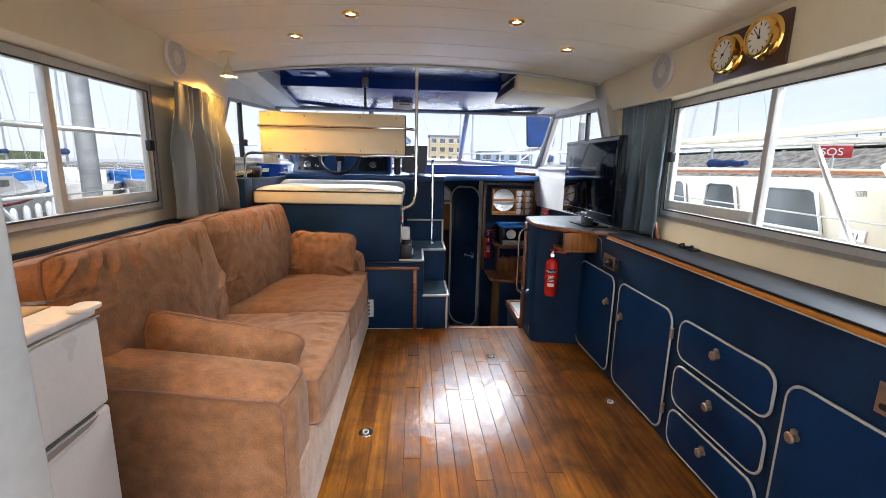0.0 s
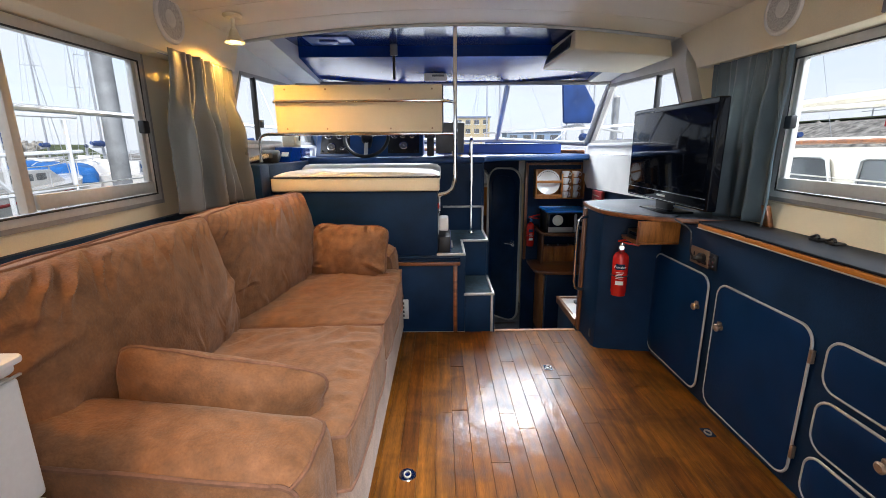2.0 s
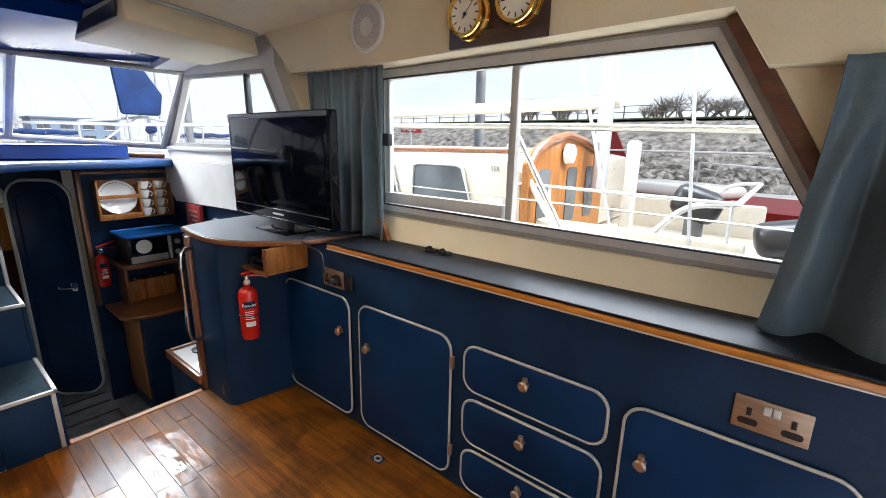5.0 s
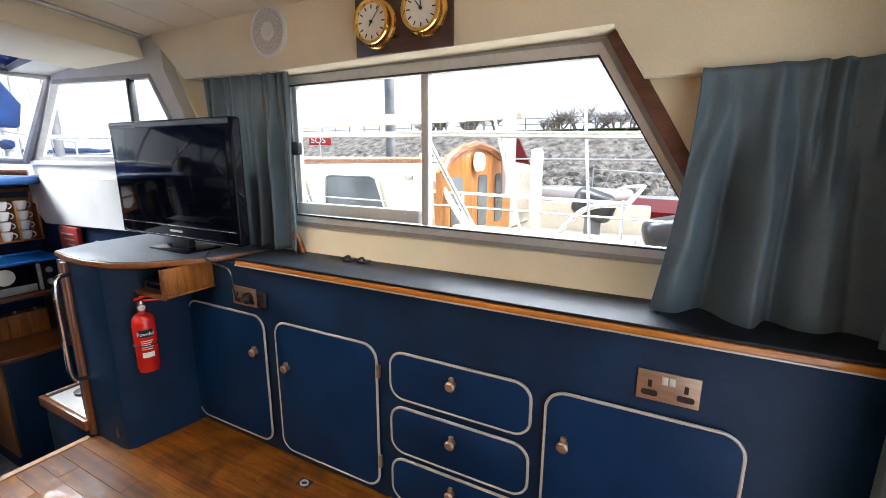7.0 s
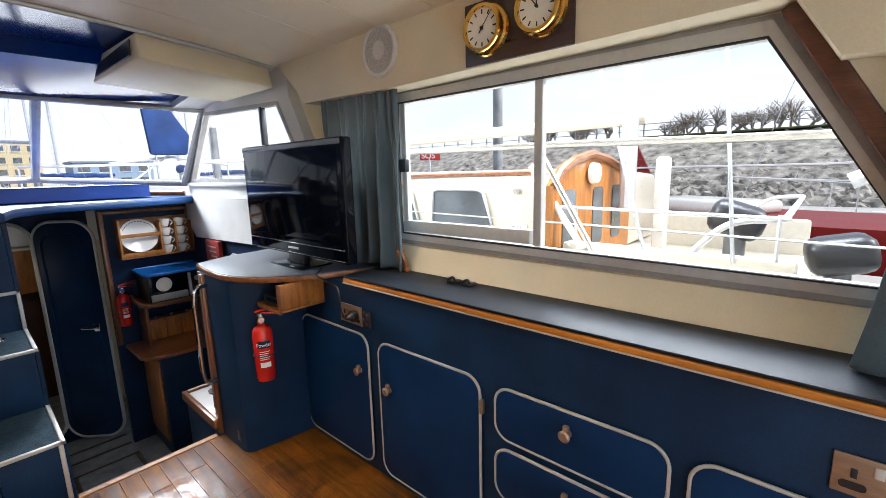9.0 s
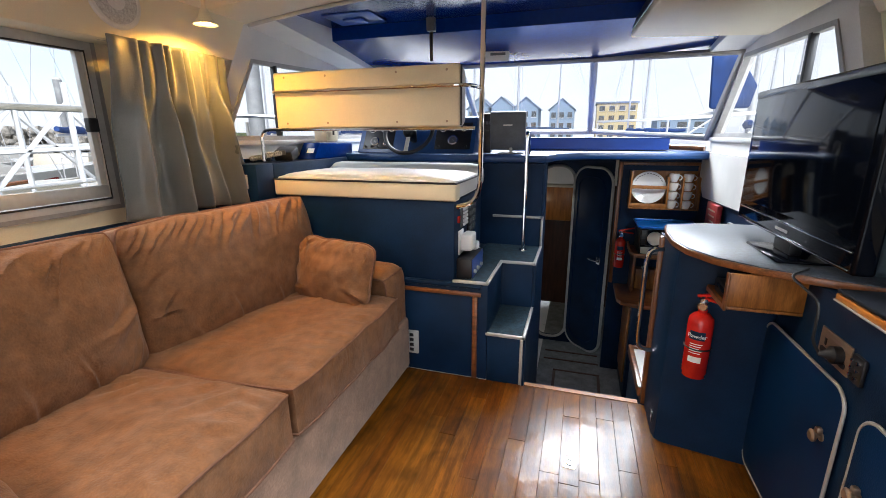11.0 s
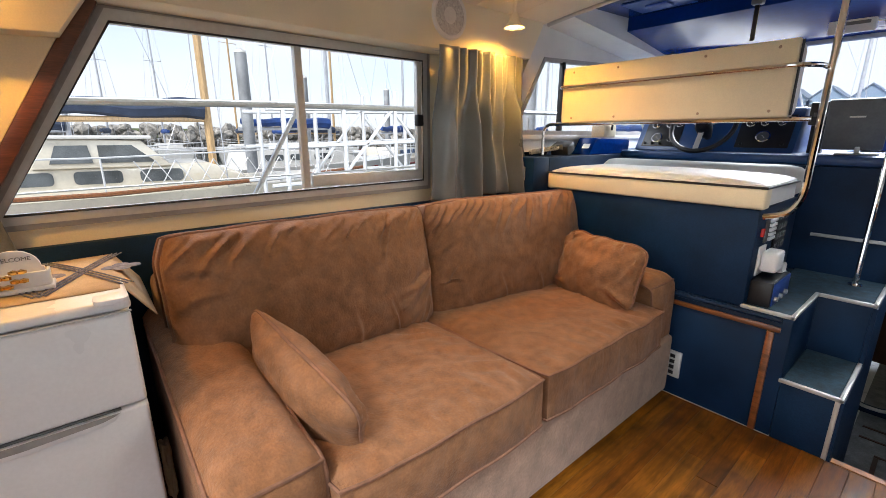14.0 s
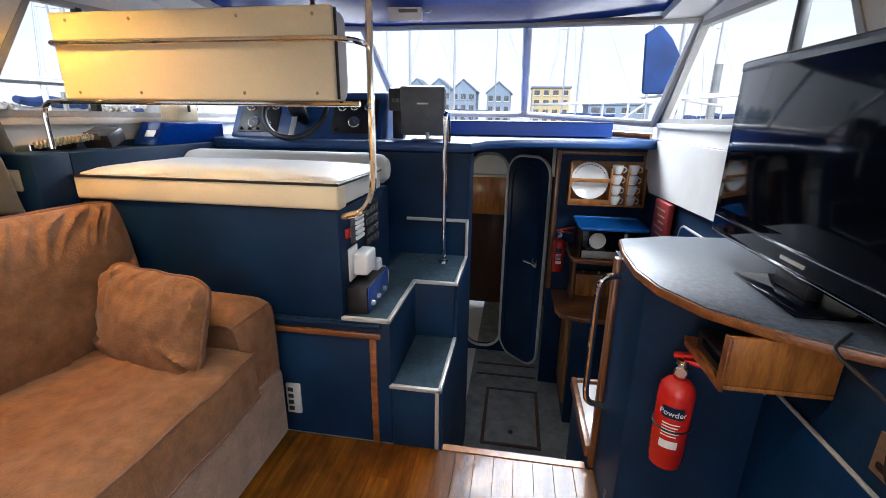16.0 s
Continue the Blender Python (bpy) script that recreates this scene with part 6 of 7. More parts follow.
# ---- outside: the marina ----
SEA = -0.85
GEL = mat("white_gelcoat", (0.62, 0.60, 0.56), 0.25, var=0.06, scale=1.5, fine=20, bump=0.02, coat=0.3)
GEL_CREAM = mat("cream_gelcoat", (0.58, 0.53, 0.43), 0.3, var=0.06, scale=1.5, fine=20, bump=0.02, coat=0.2)
STEEL = mat("white_rail", (0.56, 0.56, 0.56), 0.3, var=0.05)
RAIL = mat("brushed_steel_rail", (0.55, 0.55, 0.56), 0.32, metal=0.8, var=0.08, scale=8, bump=0.03)
SPAR = mat("silver_spar", (0.5, 0.51, 0.54), 0.4, metal=0.5, var=0.08)
SPAR_WOOD = mat("varnished_spar", (0.5, 0.33, 0.16), 0.4, var=0.15, stretch=(8, 8, 1))
COVER = mat("blue_canvas", (0.02, 0.06, 0.22), 0.8, var=0.2, scale=3, bump=0.3)
COVER_DARK = mat("navy_canvas", (0.035, 0.05, 0.09), 0.8, var=0.2, scale=3, bump=0.3)
ROCK = mat("breakwater_rock", (0.36, 0.335, 0.295), 0.9, var=0.35, scale=2, fine=14, bump=0.8)
GRASS = mat("dull_grass", (0.10, 0.12, 0.05), 0.95, var=0.3, scale=1, fine=20, bump=0.6)
BARK = mat("bare_twigs", (0.27, 0.22, 0.18), 0.9, var=0.2)
PILE = mat("galvanised_pile", (0.33, 0.34, 0.35), 0.6, metal=0.2, var=0.2, scale=2)
PONTOON = mat("grey_decking", (0.30, 0.28, 0.26), 0.9, var=0.25, scale=4)
RED_HULL = mat("dark_red_topsides", (0.19, 0.014, 0.012), 0.5, var=0.1, scale=2, fine=60, bump=0.02, spec=0.15)
WINDOW_DARK = mat("dark_window", (0.12, 0.13, 0.135), 0.12, var=0.3, scale=2, bump=0)
HOUSE_BLUE = mat("blue_house_wall", (0.26, 0.34, 0.44), 0.8, var=0.1)
HOUSE_YELLOW = mat("yellow_house_wall", (0.58, 0.48, 0.28), 0.8, var=0.1)
ROOF = mat("slate_roof", (0.2, 0.24, 0.3), 0.7, var=0.2)
water = mat("harbour_water", (0.05, 0.065, 0.06), 0.08, var=0.2, scale=0.4, fine=3.0, bump=0.5, rvar=0.04)
structure("water", prism([(-900, -900), (900, -900), (900, 900), (-900, 900)], SEA - 0.2, SEA), water, "calm grey harbour water", "water")

# rails of the boat itself, outside the windows
for s, nm in ((1, "right"), (-1, "left")):
    r = thing("deck_rail", (1.85 * s, 2.5, 0.56), "steel tubular deck rail outside the window", "railing", "deck rails")
    xs = 1.85 * s
    part("top_rail", tube([(xs, -0.4, 1.33), (xs, 2.0, 1.39), (xs, 4.4, 1.42), (xs * 0.82, 6.6, 1.44), (xs * 0.35, 8.4, 1.46)], 0.015, 8), RAIL, r)
    part("wire", tube([(xs, -0.4, 1.02), (xs, 4.4, 1.08), (xs * 0.82, 6.6, 1.15)], 0.004, 6), RAIL, r)
    part("brace", tube([(xs, 2.11, 1.38), (xs, 1.62, 0.57)], 0.013, 8), RAIL, r)
    for y in (0.3, 2.1, 3.9):
        if y != 2.1:
            part("stanchion", tube([(xs, y, 1.37), (xs, y, 0.56)], 0.012, 8), RAIL, r)
    for x, y in ((xs * 0.82, 6.6), (xs * 0.35, 8.4)):
        part("stanchion", tube([(x, y, 1.44), (x, y, 1.05)], 0.012, 8), RAIL, r)


def hull(L, B, z0, z1):
    """A pointed hull along +y, stern at 0."""
    bm = bmesh.new()
    n, rings = 14, []
    for i in range(n + 1):
        u = i / n
        w = B / 2 * (0.82 + 0.18 * math.sin(math.pi * min(1, u * 1.4) * 0.5)) * max(0.02, (1 - max(0, (u - 0.45) / 0.55) ** 2.2))
        y = L * u
        sheer = z1 + 0.22 * u * u
        rings.append([bm.verts.new(p) for p in ((-w * 0.55, y * 0.97, z0 - 0.3), (-w * 0.9, y * 0.985, z0 + (sheer - z0) * 0.45), (-w, y, sheer), (w, y, sheer), (w * 0.9, y * 0.985, z0 + (sheer - z0) * 0.45), (w * 0.55, y * 0.97, z0 - 0.3))])
    for a, b in zip(rings, rings[1:]):
        for k in range(6):
            bm.faces.new((a[k], a[(k + 1) % 6], b[(k + 1) % 6], b[k]))
    bm.faces.new(rings[0])
    bm.faces.new(rings[-1])
    return bm


def yacht(x, y, turn, L=9.0, B=3.0, free=0.9, mast=11.0, cover=COVER, hull_mat=GEL, spar=SPAR, label="white moored sailing yacht with a blue sail cover", mizzen=False):
    m = pose(x, y, SEA, 0, 0, turn)
    k = thing("sailing_yacht", (x, y, SEA), label, "yacht", "moored yachts")
    part("hull", move(hull(L, B, 0, free), m), hull_mat, k)
    f = 1 if x < 0 else -1
    part("rubbing_strake", move(tube([(f * B * 0.5, 0.02 * L, free * 0.78), (f * B * 0.505, 0.4 * L, free * 0.8), (f * B * 0.4, 0.7 * L, free * 0.88)], 0.04, 6), m), RED_HULL, k)
    cab = prism([(0.22 * L, free), (0.24 * L, free + 0.55), (0.56 * L, free + 0.48), (0.66 * L, free + 0.12), (0.66 * L, free)], -B * 0.29, B * 0.29, 'x', r=0.03)
    part("cabin", move(cab, m), hull_mat, k)
    for s in (-1, 1):
        for y0 in (0.27, 0.36, 0.45):
            part("window", move(prism(rounded(y0 * L, (y0 + 0.065) * L, free + 0.2, free + 0.4, 0.06, 3), s * B * 0.291, s * B * 0.296, 'x'), m), WINDOW_DARK, k)
    rails = [(-B * 0.42, 0.02 * L, free + 0.6), (-B * 0.47, 0.4 * L, free + 0.62), (-B * 0.3, 0.78 * L, free + 0.72), (0, 1.0 * L, free + 0.85), (B * 0.3, 0.78 * L, free + 0.72), (B * 0.47, 0.4 * L, free + 0.62), (B * 0.42, 0.02 * L, free + 0.6)]
    part("guard_rail", move(tube(rails, 0.015, 5), m), STEEL, k)
    for p in rails:
        part("stanchion", move(tube([p, (p[0], p[1], free)], 0.014, 5), m), STEEL, k)
    masts = [(0.58 * L, mast)] + ([(0.2 * L, mast * 0.7)] if mizzen else [])
    for my, mh in masts:
        part("mast", move(tube([(0, my, free), (0, my, free + mh)], 0.075, 8, taper=0.05), m), spar, k)
        bl = 0.34 * L if my > 0.4 * L else 0.2 * L
        part("boom", move(tube([(0, my, free + 1.25), (0, my - bl, free + 1.2)], 0.05, 6), m), spar, k)
        part("sail_cover", move(tube([(0.01 * math.sin(i * 2.1), my - 0.05 - bl * 0.95 * i / 8, free + 1.42 + 0.03 * math.sin(i * 1.7)) for i in range(9)], 0.2, 8, taper=0.10), m), cover, k)
        part("spreader", move(tube([(-0.6, my, free + mh * 0.55), (0.6, my, free + mh * 0.55)], 0.02, 5), m), spar, k)
        for a, b in (((-B * 0.45, my), (0.02, my)), ((B * 0.45, my), (0.02, my)), ((0, L * 0.98), (0, my)), ((0, 0.02), (0, my))):
            part("stay", move(tube([(a[0], a[1], free), (b[0], b[1], free + mh)], 0.009, 4), m), SPAR, k)
    for i in range(5):
        part("fender", move(lathe([(0, -0.25), (0.07, -0.22), (0.09, -0.1), (0.09, 0.1), (0.07, 0.2), (0.02, 0.25), (0, 0.25)], pose(f * B * 0.53, (0.22 + 0.09 * i) * L, free * 0.45), 10), m), PORCELAIN, k)
    return k


# to port, beyond the finger pontoon
ketch = yacht(-9.6, -2.2, -4, 9.5, 3.0, 1.15, 12.5, COVER_DARK, GEL_CREAM, SPAR_WOOD, "cream moored ketch with a wooden mast and a navy sail cover")
km = pose(-9.6, -2.2, SEA, 0, 0, -4)
house_ = part("pilothouse", move(prism([(2.95, 1.6), (4.75, 1.6), (4.35, 2.02), (3.15, 2.06)], -0.98, 0.98, 'x', r=0.03), km), GEL_CREAM, ketch)
part("pilothouse_roof", move(box((-1.05, 3.0, 2.04), (1.05, 4.5, 2.10), 0.025), km), GEL, house_)
for a, b, c, d in ((3.18, 3.70, 3.66, 3.28), (3.78, 4.52, 4.22, 3.78)):
    part("window", move(prism([(a, 1.68), (b, 1.68), (c, 1.95), (d, 1.95)], 0.981, 0.995, 'x'), km), WINDOW_DARK, house_)
part("toe_rail", move(tube([(1.45, 0.3, 1.22), (1.52, 3.8, 1.24), (1.3, 6.4, 1.33), (0.7, 8.4, 1.42)], 0.035, 6), km), WOOD, ketch)
part("netting", move(join(*[tube([(1.47 - 0.03 * i, 4.2 + 0.28 * i, 1.25), (1.46 - 0.03 * i, 4.48 + 0.28 * i, 1.72)], 0.008, 4) for i in range(12)] + [tube([(1.46 - 0.03 * i, 4.48 + 0.28 * i, 1.25), (1.47 - 0.03 * i, 4.2 + 0.28 * i, 1.72)], 0.008, 4) for i in range(12)]), km), STEEL, ketch)
yacht(-14.5, 3.0, 8, 10, 3.2, 1.1, 13, COVER, GEL)
yacht(-19, -4.0, -6, 9, 3.0, 1.0, 12, COVER_DARK, GEL)
yacht(-11.5, 9.6, 20, 8.5, 2.8, 1.0, 11, COVER, GEL)
yacht(-17, 11.0, 35, 9.5, 3.0, 1.0, 12.5, COVER, GEL_CREAM)
yacht(-24, 8.0, 10, 10, 3.0, 1.0, 14, COVER_DARK, GEL, SPAR_WOOD, "white moored sailing yacht with a wooden mast")
yacht(-14, 19.0, 30, 9, 3.0, 1.0, 12, COVER, GEL)
yacht(-24, 22.0, 40, 10, 3.0, 1.0, 13, COVER, GEL)
for i in range(9):
    yacht(-30 - 3.5 * (i % 3), -16 + 4.6 * i, 80 + 9 * (i % 4), 9, 2.8, 1.0, 11 + 1.3 * (i % 4), COVER if i % 2 else COVER_DARK, GEL, SPAR if i % 3 else SPAR_WOOD)
# ahead
for x, y, a in ((-12, 33, 60), (-2.5, 36, 95), (5.5, 33, 20), (10, 38, 75), (16, 30, 40), (-8, 48, 85), (3, 52, 100), (20, 44, 60)):
    yacht(x, y, a, 9, 2.8, 1.0, 11 + (x % 3), COVER, GEL)
yacht(-6.5, 20.0, 70, 9, 3.0, 1.0, 12, COVER, GEL)
yacht(2.0, 27.0, 85, 9, 3.0, 1.0, 12.5, COVER_DARK, GEL)
yacht(6.0, 19.0, -15, 9, 3.0, 1.1, 11.5, COVER, GEL)
yacht(13.0, 15.0, -10, 9, 3.0, 1.0, 12, COVER, GEL)

CANVAS = mat("bright_blue_canvas", (0.02, 0.16, 0.50), 0.7, var=0.2, scale=3, bump=0.3)


def covered_boat(x, y, turn):
    k = thing("covered_boat", (x, y, SEA), "small moored boat under a bright blue canvas cover", "boat", "covered boats")
    part("hull", move(hull(6.0, 2.3, 0, 0.75), pose(x, y, SEA, 0, 0, turn)), GEL, k)
    bm, seam = cushion((1.9, 4.2, 1.1), pose(x, y, SEA + 0.95, 0, 0, turn) @ pose(0, 2.2, 0), 0.75, 0.2, 16, 0.05, x)
    part("cover", bm, CANVAS, k)
    part("rail", move(tube([(-1.0, 0.2, 1.5), (-1.0, 3.5, 1.55), (0, 5.9, 1.6), (1.0, 3.5, 1.55), (1.0, 0.2, 1.5)], 0.02, 6), pose(x, y, SEA, 0, 0, turn)), STEEL, k)


covered_boat(-14.5, 17.5, 40)
covered_boat(-20.5, 22.0, 30)
covered_boat(-13.0, 22.5, 60)
bag = thing("yellow_tub", (-7.6, 9.9, SEA), "yellow plastic tub standing on a float", "tub")
part("body", prism(rounded(-8.3, -7.2, 9.5, 10.3, 0.2), SEA + 0.3, SEA + 0.75, 'z', r=0.06), mat("yellow_plastic", (0.75, 0.52, 0.02), 0.4, var=0.08), bag)
part("float", box((-8.6, 9.2, SEA - 0.1), (-6.9, 10.6, SEA + 0.29), 0.04), PONTOON, bag)
yacht(-19, 24, 28, 9, 3.0, 1.0, 12, COVER, GEL)
yacht(-27, 30, 35, 10, 3.0, 1.0, 13, COVER, GEL)
yacht(-22, 38, 20, 9, 3.0, 1.0, 12, COVER, GEL)
yacht(-33, 42, 40, 10, 3.0, 1.0, 13, COVER_DARK, GEL)
pon = thing("pontoon", (-4.6, 4.0, SEA), "grey floating finger pontoon", "pontoon")
part("deck", box((-6.4, -6, SEA + 0.18), (-5.2, 12, SEA + 0.4), 0.03), PONTOON, pon)
part("float", box((-6.3, -6, SEA - 0.3), (-5.3, 12, SEA + 0.18), 0.05), GREY, pon)


def pile(x, y, h, r):
    k = thing("pontoon_pile", (x, y, SEA), "tall grey steel mooring pile", "pile", "mooring piles")
    part("shaft", tube([(x, y, SEA - 0.5), (x, y, SEA + h)], r, 14), PILE, k)
    part("cap", lathe([(r * 1.05, 0), (r * 0.9, 0.06), (0, 0.14)], pose(x, y, SEA + h), 14), GEL, k)


for x, y, h, r in ((-8.1, 11.5, 5.6, 0.21), (-12.5, 5.0, 4.2, 0.15), (-18, 9.0, 4.4, 0.16), (-21, 15.0, 4.5, 0.16), (-9.0, 17.0, 4.6, 0.16), (9.0, 24, 4.5, 0.16), (12.5, 9.6, 5.2, 0.16)):
    pile(x, y, h, r)
# white gangway frames along the pontoon
gang = thing("gangway", (-5.4, 4.5, SEA + 0.4), "white tubular gangway rails on the pontoon", "railing")
for x in (-5.9, -5.0):
    for y in (3.2, 4.0, 4.8, 5.6, 6.4):
        part("post", tube([(x, y, SEA + 0.4), (x, y, SEA + 2.45 + 0.25 * (y == 4.8))], 0.03, 6), STEEL, gang)
    for z in (0.75, 1.2, 1.65, 2.1):
        part("rail", tube([(x, 3.0, SEA + 0.4 + z - 0.1), (x, 6.6, SEA + 0.4 + z)], 0.025, 6), STEEL, gang)
    part("brace", tube([(x, 3.0, SEA + 0.5), (x, 4.8, SEA + 2.5)], 0.025, 6), STEEL, gang)
    part("brace", tube([(x, 4.8, SEA + 2.4), (x, 6.4, SEA + 0.6)], 0.025, 6), STEEL, gang)

# ---- the boat alongside, to starboard ----
nb = thing("motor_cruiser", (3.9, 4.0, SEA), "cream motor cruiser moored alongside with a wooden wheelhouse door", "boat")
part("hull", move(hull(8.2, 3.2, 0, 1.25), pose(4.65, 1.15, SEA, 0, 0, 0)), GEL_CREAM, nb)
part("side_deck", box((3.02, 1.2, 0.40), (3.2, 8.0, 0.46), 0.02), GEL, nb)
part("coachroof", prism([(2.72, 0.42), (2.76, 1.18), (3.0, 1.22), (6.2, 1.165), (6.9, 0.9), (7.4, 0.46)], 3.10, 6.0, 'x', r=0.05), GEL_CREAM, nb)
for y0, y1 in ((3.22, 3.92), (4.10, 4.62), (4.9, 5.5)):
    pts = [(y0, 0.79), (y1, 0.79), (y1 - 0.02, 1.10), (y1 - 0.08, 1.125), (y0 + 0.16, 1.125), (y0 + 0.10, 1.10)]
    w = part("window", prism(pts, 3.080, 3.100, 'x'), WINDOW_DARK, nb)
    part("window_frame", tube([(3.078, a, b) for a, b in pts], 0.016, 6, True), ALU, w)
for y0 in (2.9, 3.9, 4.9):
    part("roof_pole", tube([(3.25 + 0.3 * (y0 - 2.9), 2.9, 1.26), (3.3, 7.2, 1.26)], 0.022, 8), GEL_CREAM, nb)
part("grab_rail", tube([(3.15, 2.9, 1.255), (3.15, 6.0, 1.23)], 0.02, 6), WOOD, nb)
part("boom", tube([(4.3, 2.4, 1.72), (4.2, 8.2, 1.66)], 0.06, 8), GEL_CREAM, nb)
part("deck_rail", tube([(3.12, 1.25, 0.98), (3.12, 2.5, 1.0), (3.12, 7.0, 1.05)], 0.012, 6), STEEL, nb)
for y in (1.3, 2.5, 4.2, 6.0):
    part("stanchion", tube([(3.12, y, 0.46), (3.12, y, 1.0)], 0.012, 6), STEEL, nb)
# wheelhouse with its varnished door
ARCH = [(3.03, 0.40), (4.70, 0.40), (4.70, 1.15), (4.45, 1.26), (4.05, 1.36), (3.68, 1.40), (3.35, 1.35), (3.12, 1.26), (3.03, 1.16)]
door = part("wheelhouse_door", prism(ARCH, 2.64, 2.70, 'y'), TEAK, nb, "varnished wooden wheelhouse bulkhead")
for x0 in (3.18, 3.75, 4.20):
    part("pane", prism(rounded(x0, x0 + 0.22, 0.62, 1.12, 0.05, 3), 2.632, 2.64, 'y'), WINDOW_DARK, door)
part("arch_trim", tube([(a, 2.63, b) for a, b in ARCH[2:]], 0.035, 8), WOOD, door)
part("lamp", lathe([(0, 0), (0.09, 0.0), (0.08, 0.05), (0, 0.08)], pose(3.68, 2.62, 1.24, 90, 0, 0), 16), PORCELAIN, door)
part("cockpit_side", box((3.10, 1.2, 0.2), (3.22, 2.6, 0.74), 0.03), GEL_CREAM, nb)
part("cockpit_side", box((5.4, 1.2, 0.2), (5.55, 2.6, 0.74), 0.03), GEL_CREAM, nb)
part("cockpit_deck", box((3.2, 1.2, 0.15), (5.45, 2.6, 0.22), 0.02), GEL, nb)
part("bathing_platform", box((3.15, 0.15, 0.18), (5.5, 1.195, 0.26), 0.03), GEL, nb)
part("stern_rail", tube(smooth_path([(3.16, 1.75, 0.72), (3.16, 1.55, 0.95), (3.16, 1.28, 0.97), (5.45, 1.28, 0.97), (5.45, 1.55, 0.95), (5.45, 1.75, 0.72)], 0.12), 0.02, 8), STEEL, nb)
for y, h in ((0.35, 1.40), (0.75, 1.32)):
    part("davit", tube(smooth_path([(3.3, y, 0.26), (3.3, y, h), (3.3, y + 0.28, h - 0.14)], 0.08), 0.045, 10), STEEL, nb)
part("mast", tube([(4.2, 2.50, 0.9), (4.2, 2.50, 9.5)], 0.07, 10), SPAR, nb)
part("stay", tube([(3.1, 1.5, 0.7), (4.2, 2.5, 9.0)], 0.012, 5), SPAR, nb)
part("stay", tube([(3.12, 2.01, 0.72), (3.3, 3.0, 4.0)], 0.013, 5), SPAR, nb)
part("brace", tube([(3.08, 2.42, 0.70), (3.08, 2.86, 1.31)], 0.026, 8), GEL, nb)
for ox, oy, oz, tilt in ((3.72, 1.58, 0.90, 18), (3.66, 1.02, 0.72, -12)):
    ob_ = part("outboard", cbox((0.28, 0.34, 0.24), pose(ox, oy, oz, tilt, 0, 8), 0.08, 3), BLACK, nb, "black outboard motor")
    part("leg", cbox((0.10, 0.13, oz - 0.22), pose(ox, oy, (oz + 0.22) / 2), 0.03, 2), GREY, ob_)
# slim white post standing in the cockpit
part("white_post", box((3.75, 2.05, 0.4), (3.86, 2.15, 1.36), 0.03), GEL, nb)


def lettering(text, size, m, material, parent, name="lettering"):
    cu = bpy.data.curves.new("word", 'FONT')
    cu.body, cu.size, cu.extrude, cu.align_x = text, size, 0.001, 'CENTER'
    tmp = bpy.data.objects.new("word", cu)
    me = bpy.data.meshes.new_from_object(tmp)
    bpy.data.objects.remove(tmp)
    b = bmesh.new()
    b.from_mesh(me)
    return part(name, move(b, m), material, parent, smooth=False)


part("berth_plate", box((3.086, 2.90, 0.775), (3.099, 3.08, 0.855), 0.003), WHITE, nb)
lettering("G11", 0.062, Matrix.Translation((3.084, 2.99, 0.79)) @ pose(0, 0, 0, 90, 0, -90), BLACK, nb)
lettering("SSR", 0.06, Matrix.Translation((3.082, 2.98, 1.09)) @ pose(0, 0, 0, 90, 0, -90), BLACK, nb)
sos = thing("sos_sign", (14.65, 14.8, 0.2), "red emergency sign with white letters", "sign")
part("board", cbox((0.92, 0.03, 0.42), pose(14.65, 14.76, 1.99, 0, 0, -42), 0.01), RED_DARK, sos)
lettering("SOS", 0.36, pose(14.65, 14.76, 1.99, 0, 0, -42) @ pose(-0.08, -0.018, -0.125, 90, 0, 0), WHITE, sos)
part("post", tube([(14.65, 14.80, SEA), (14.65, 14.80, 1.9)], 0.06, 6), STEEL, sos)

rb = thing("red_cruiser", (9.0, 3.0, SEA), "white cruiser with a dark red hull at the far berth", "boat")
part("hull", move(hull(8.0, 2.6, 0, 1.25), pose(10.5, 4.5, SEA, 0, 0, 152)), RED_HULL, rb)
part("cabin", cbox((1.2, 2.0, 0.24), pose(9.6, 2.8, SEA + 1.38, 0, 0, 152), 0.1, 3), GEL, rb)
part("guard_rail", tube([(9.0, 4.2, SEA + 2.1), (8.2, 1.2, SEA + 2.1), (7.6, -1.8, SEA + 2.2)], 0.02, 6), STEEL, rb)
part("sail", prism([(3.6, SEA + 1.8), (4.3, SEA + 1.8), (4.05, SEA + 2.7)], 9.0, 9.06, 'x'), RED_HULL, rb)
yacht(13.5, -6.0, 12, 9, 3.0, 1.0, 12.5, COVER, GEL)

# breakwater: a bank of loose rocks with a path and bare bushes on top
prof = [(24, SEA - 0.5), (33, 3.0), (36, 3.3), (60, 3.4), (60, SEA - 0.5)]
structure("breakwater_bank", prism([(a, b) for a, b in prof], -60, 60, 'y'), ROCK, "earth core of the rock breakwater", "ground")
structure("breakwater_path", box((34.5, -60, 3.30), (60, 60, 3.42), 0.05), GRASS, "grassy top of the breakwater", "ground")


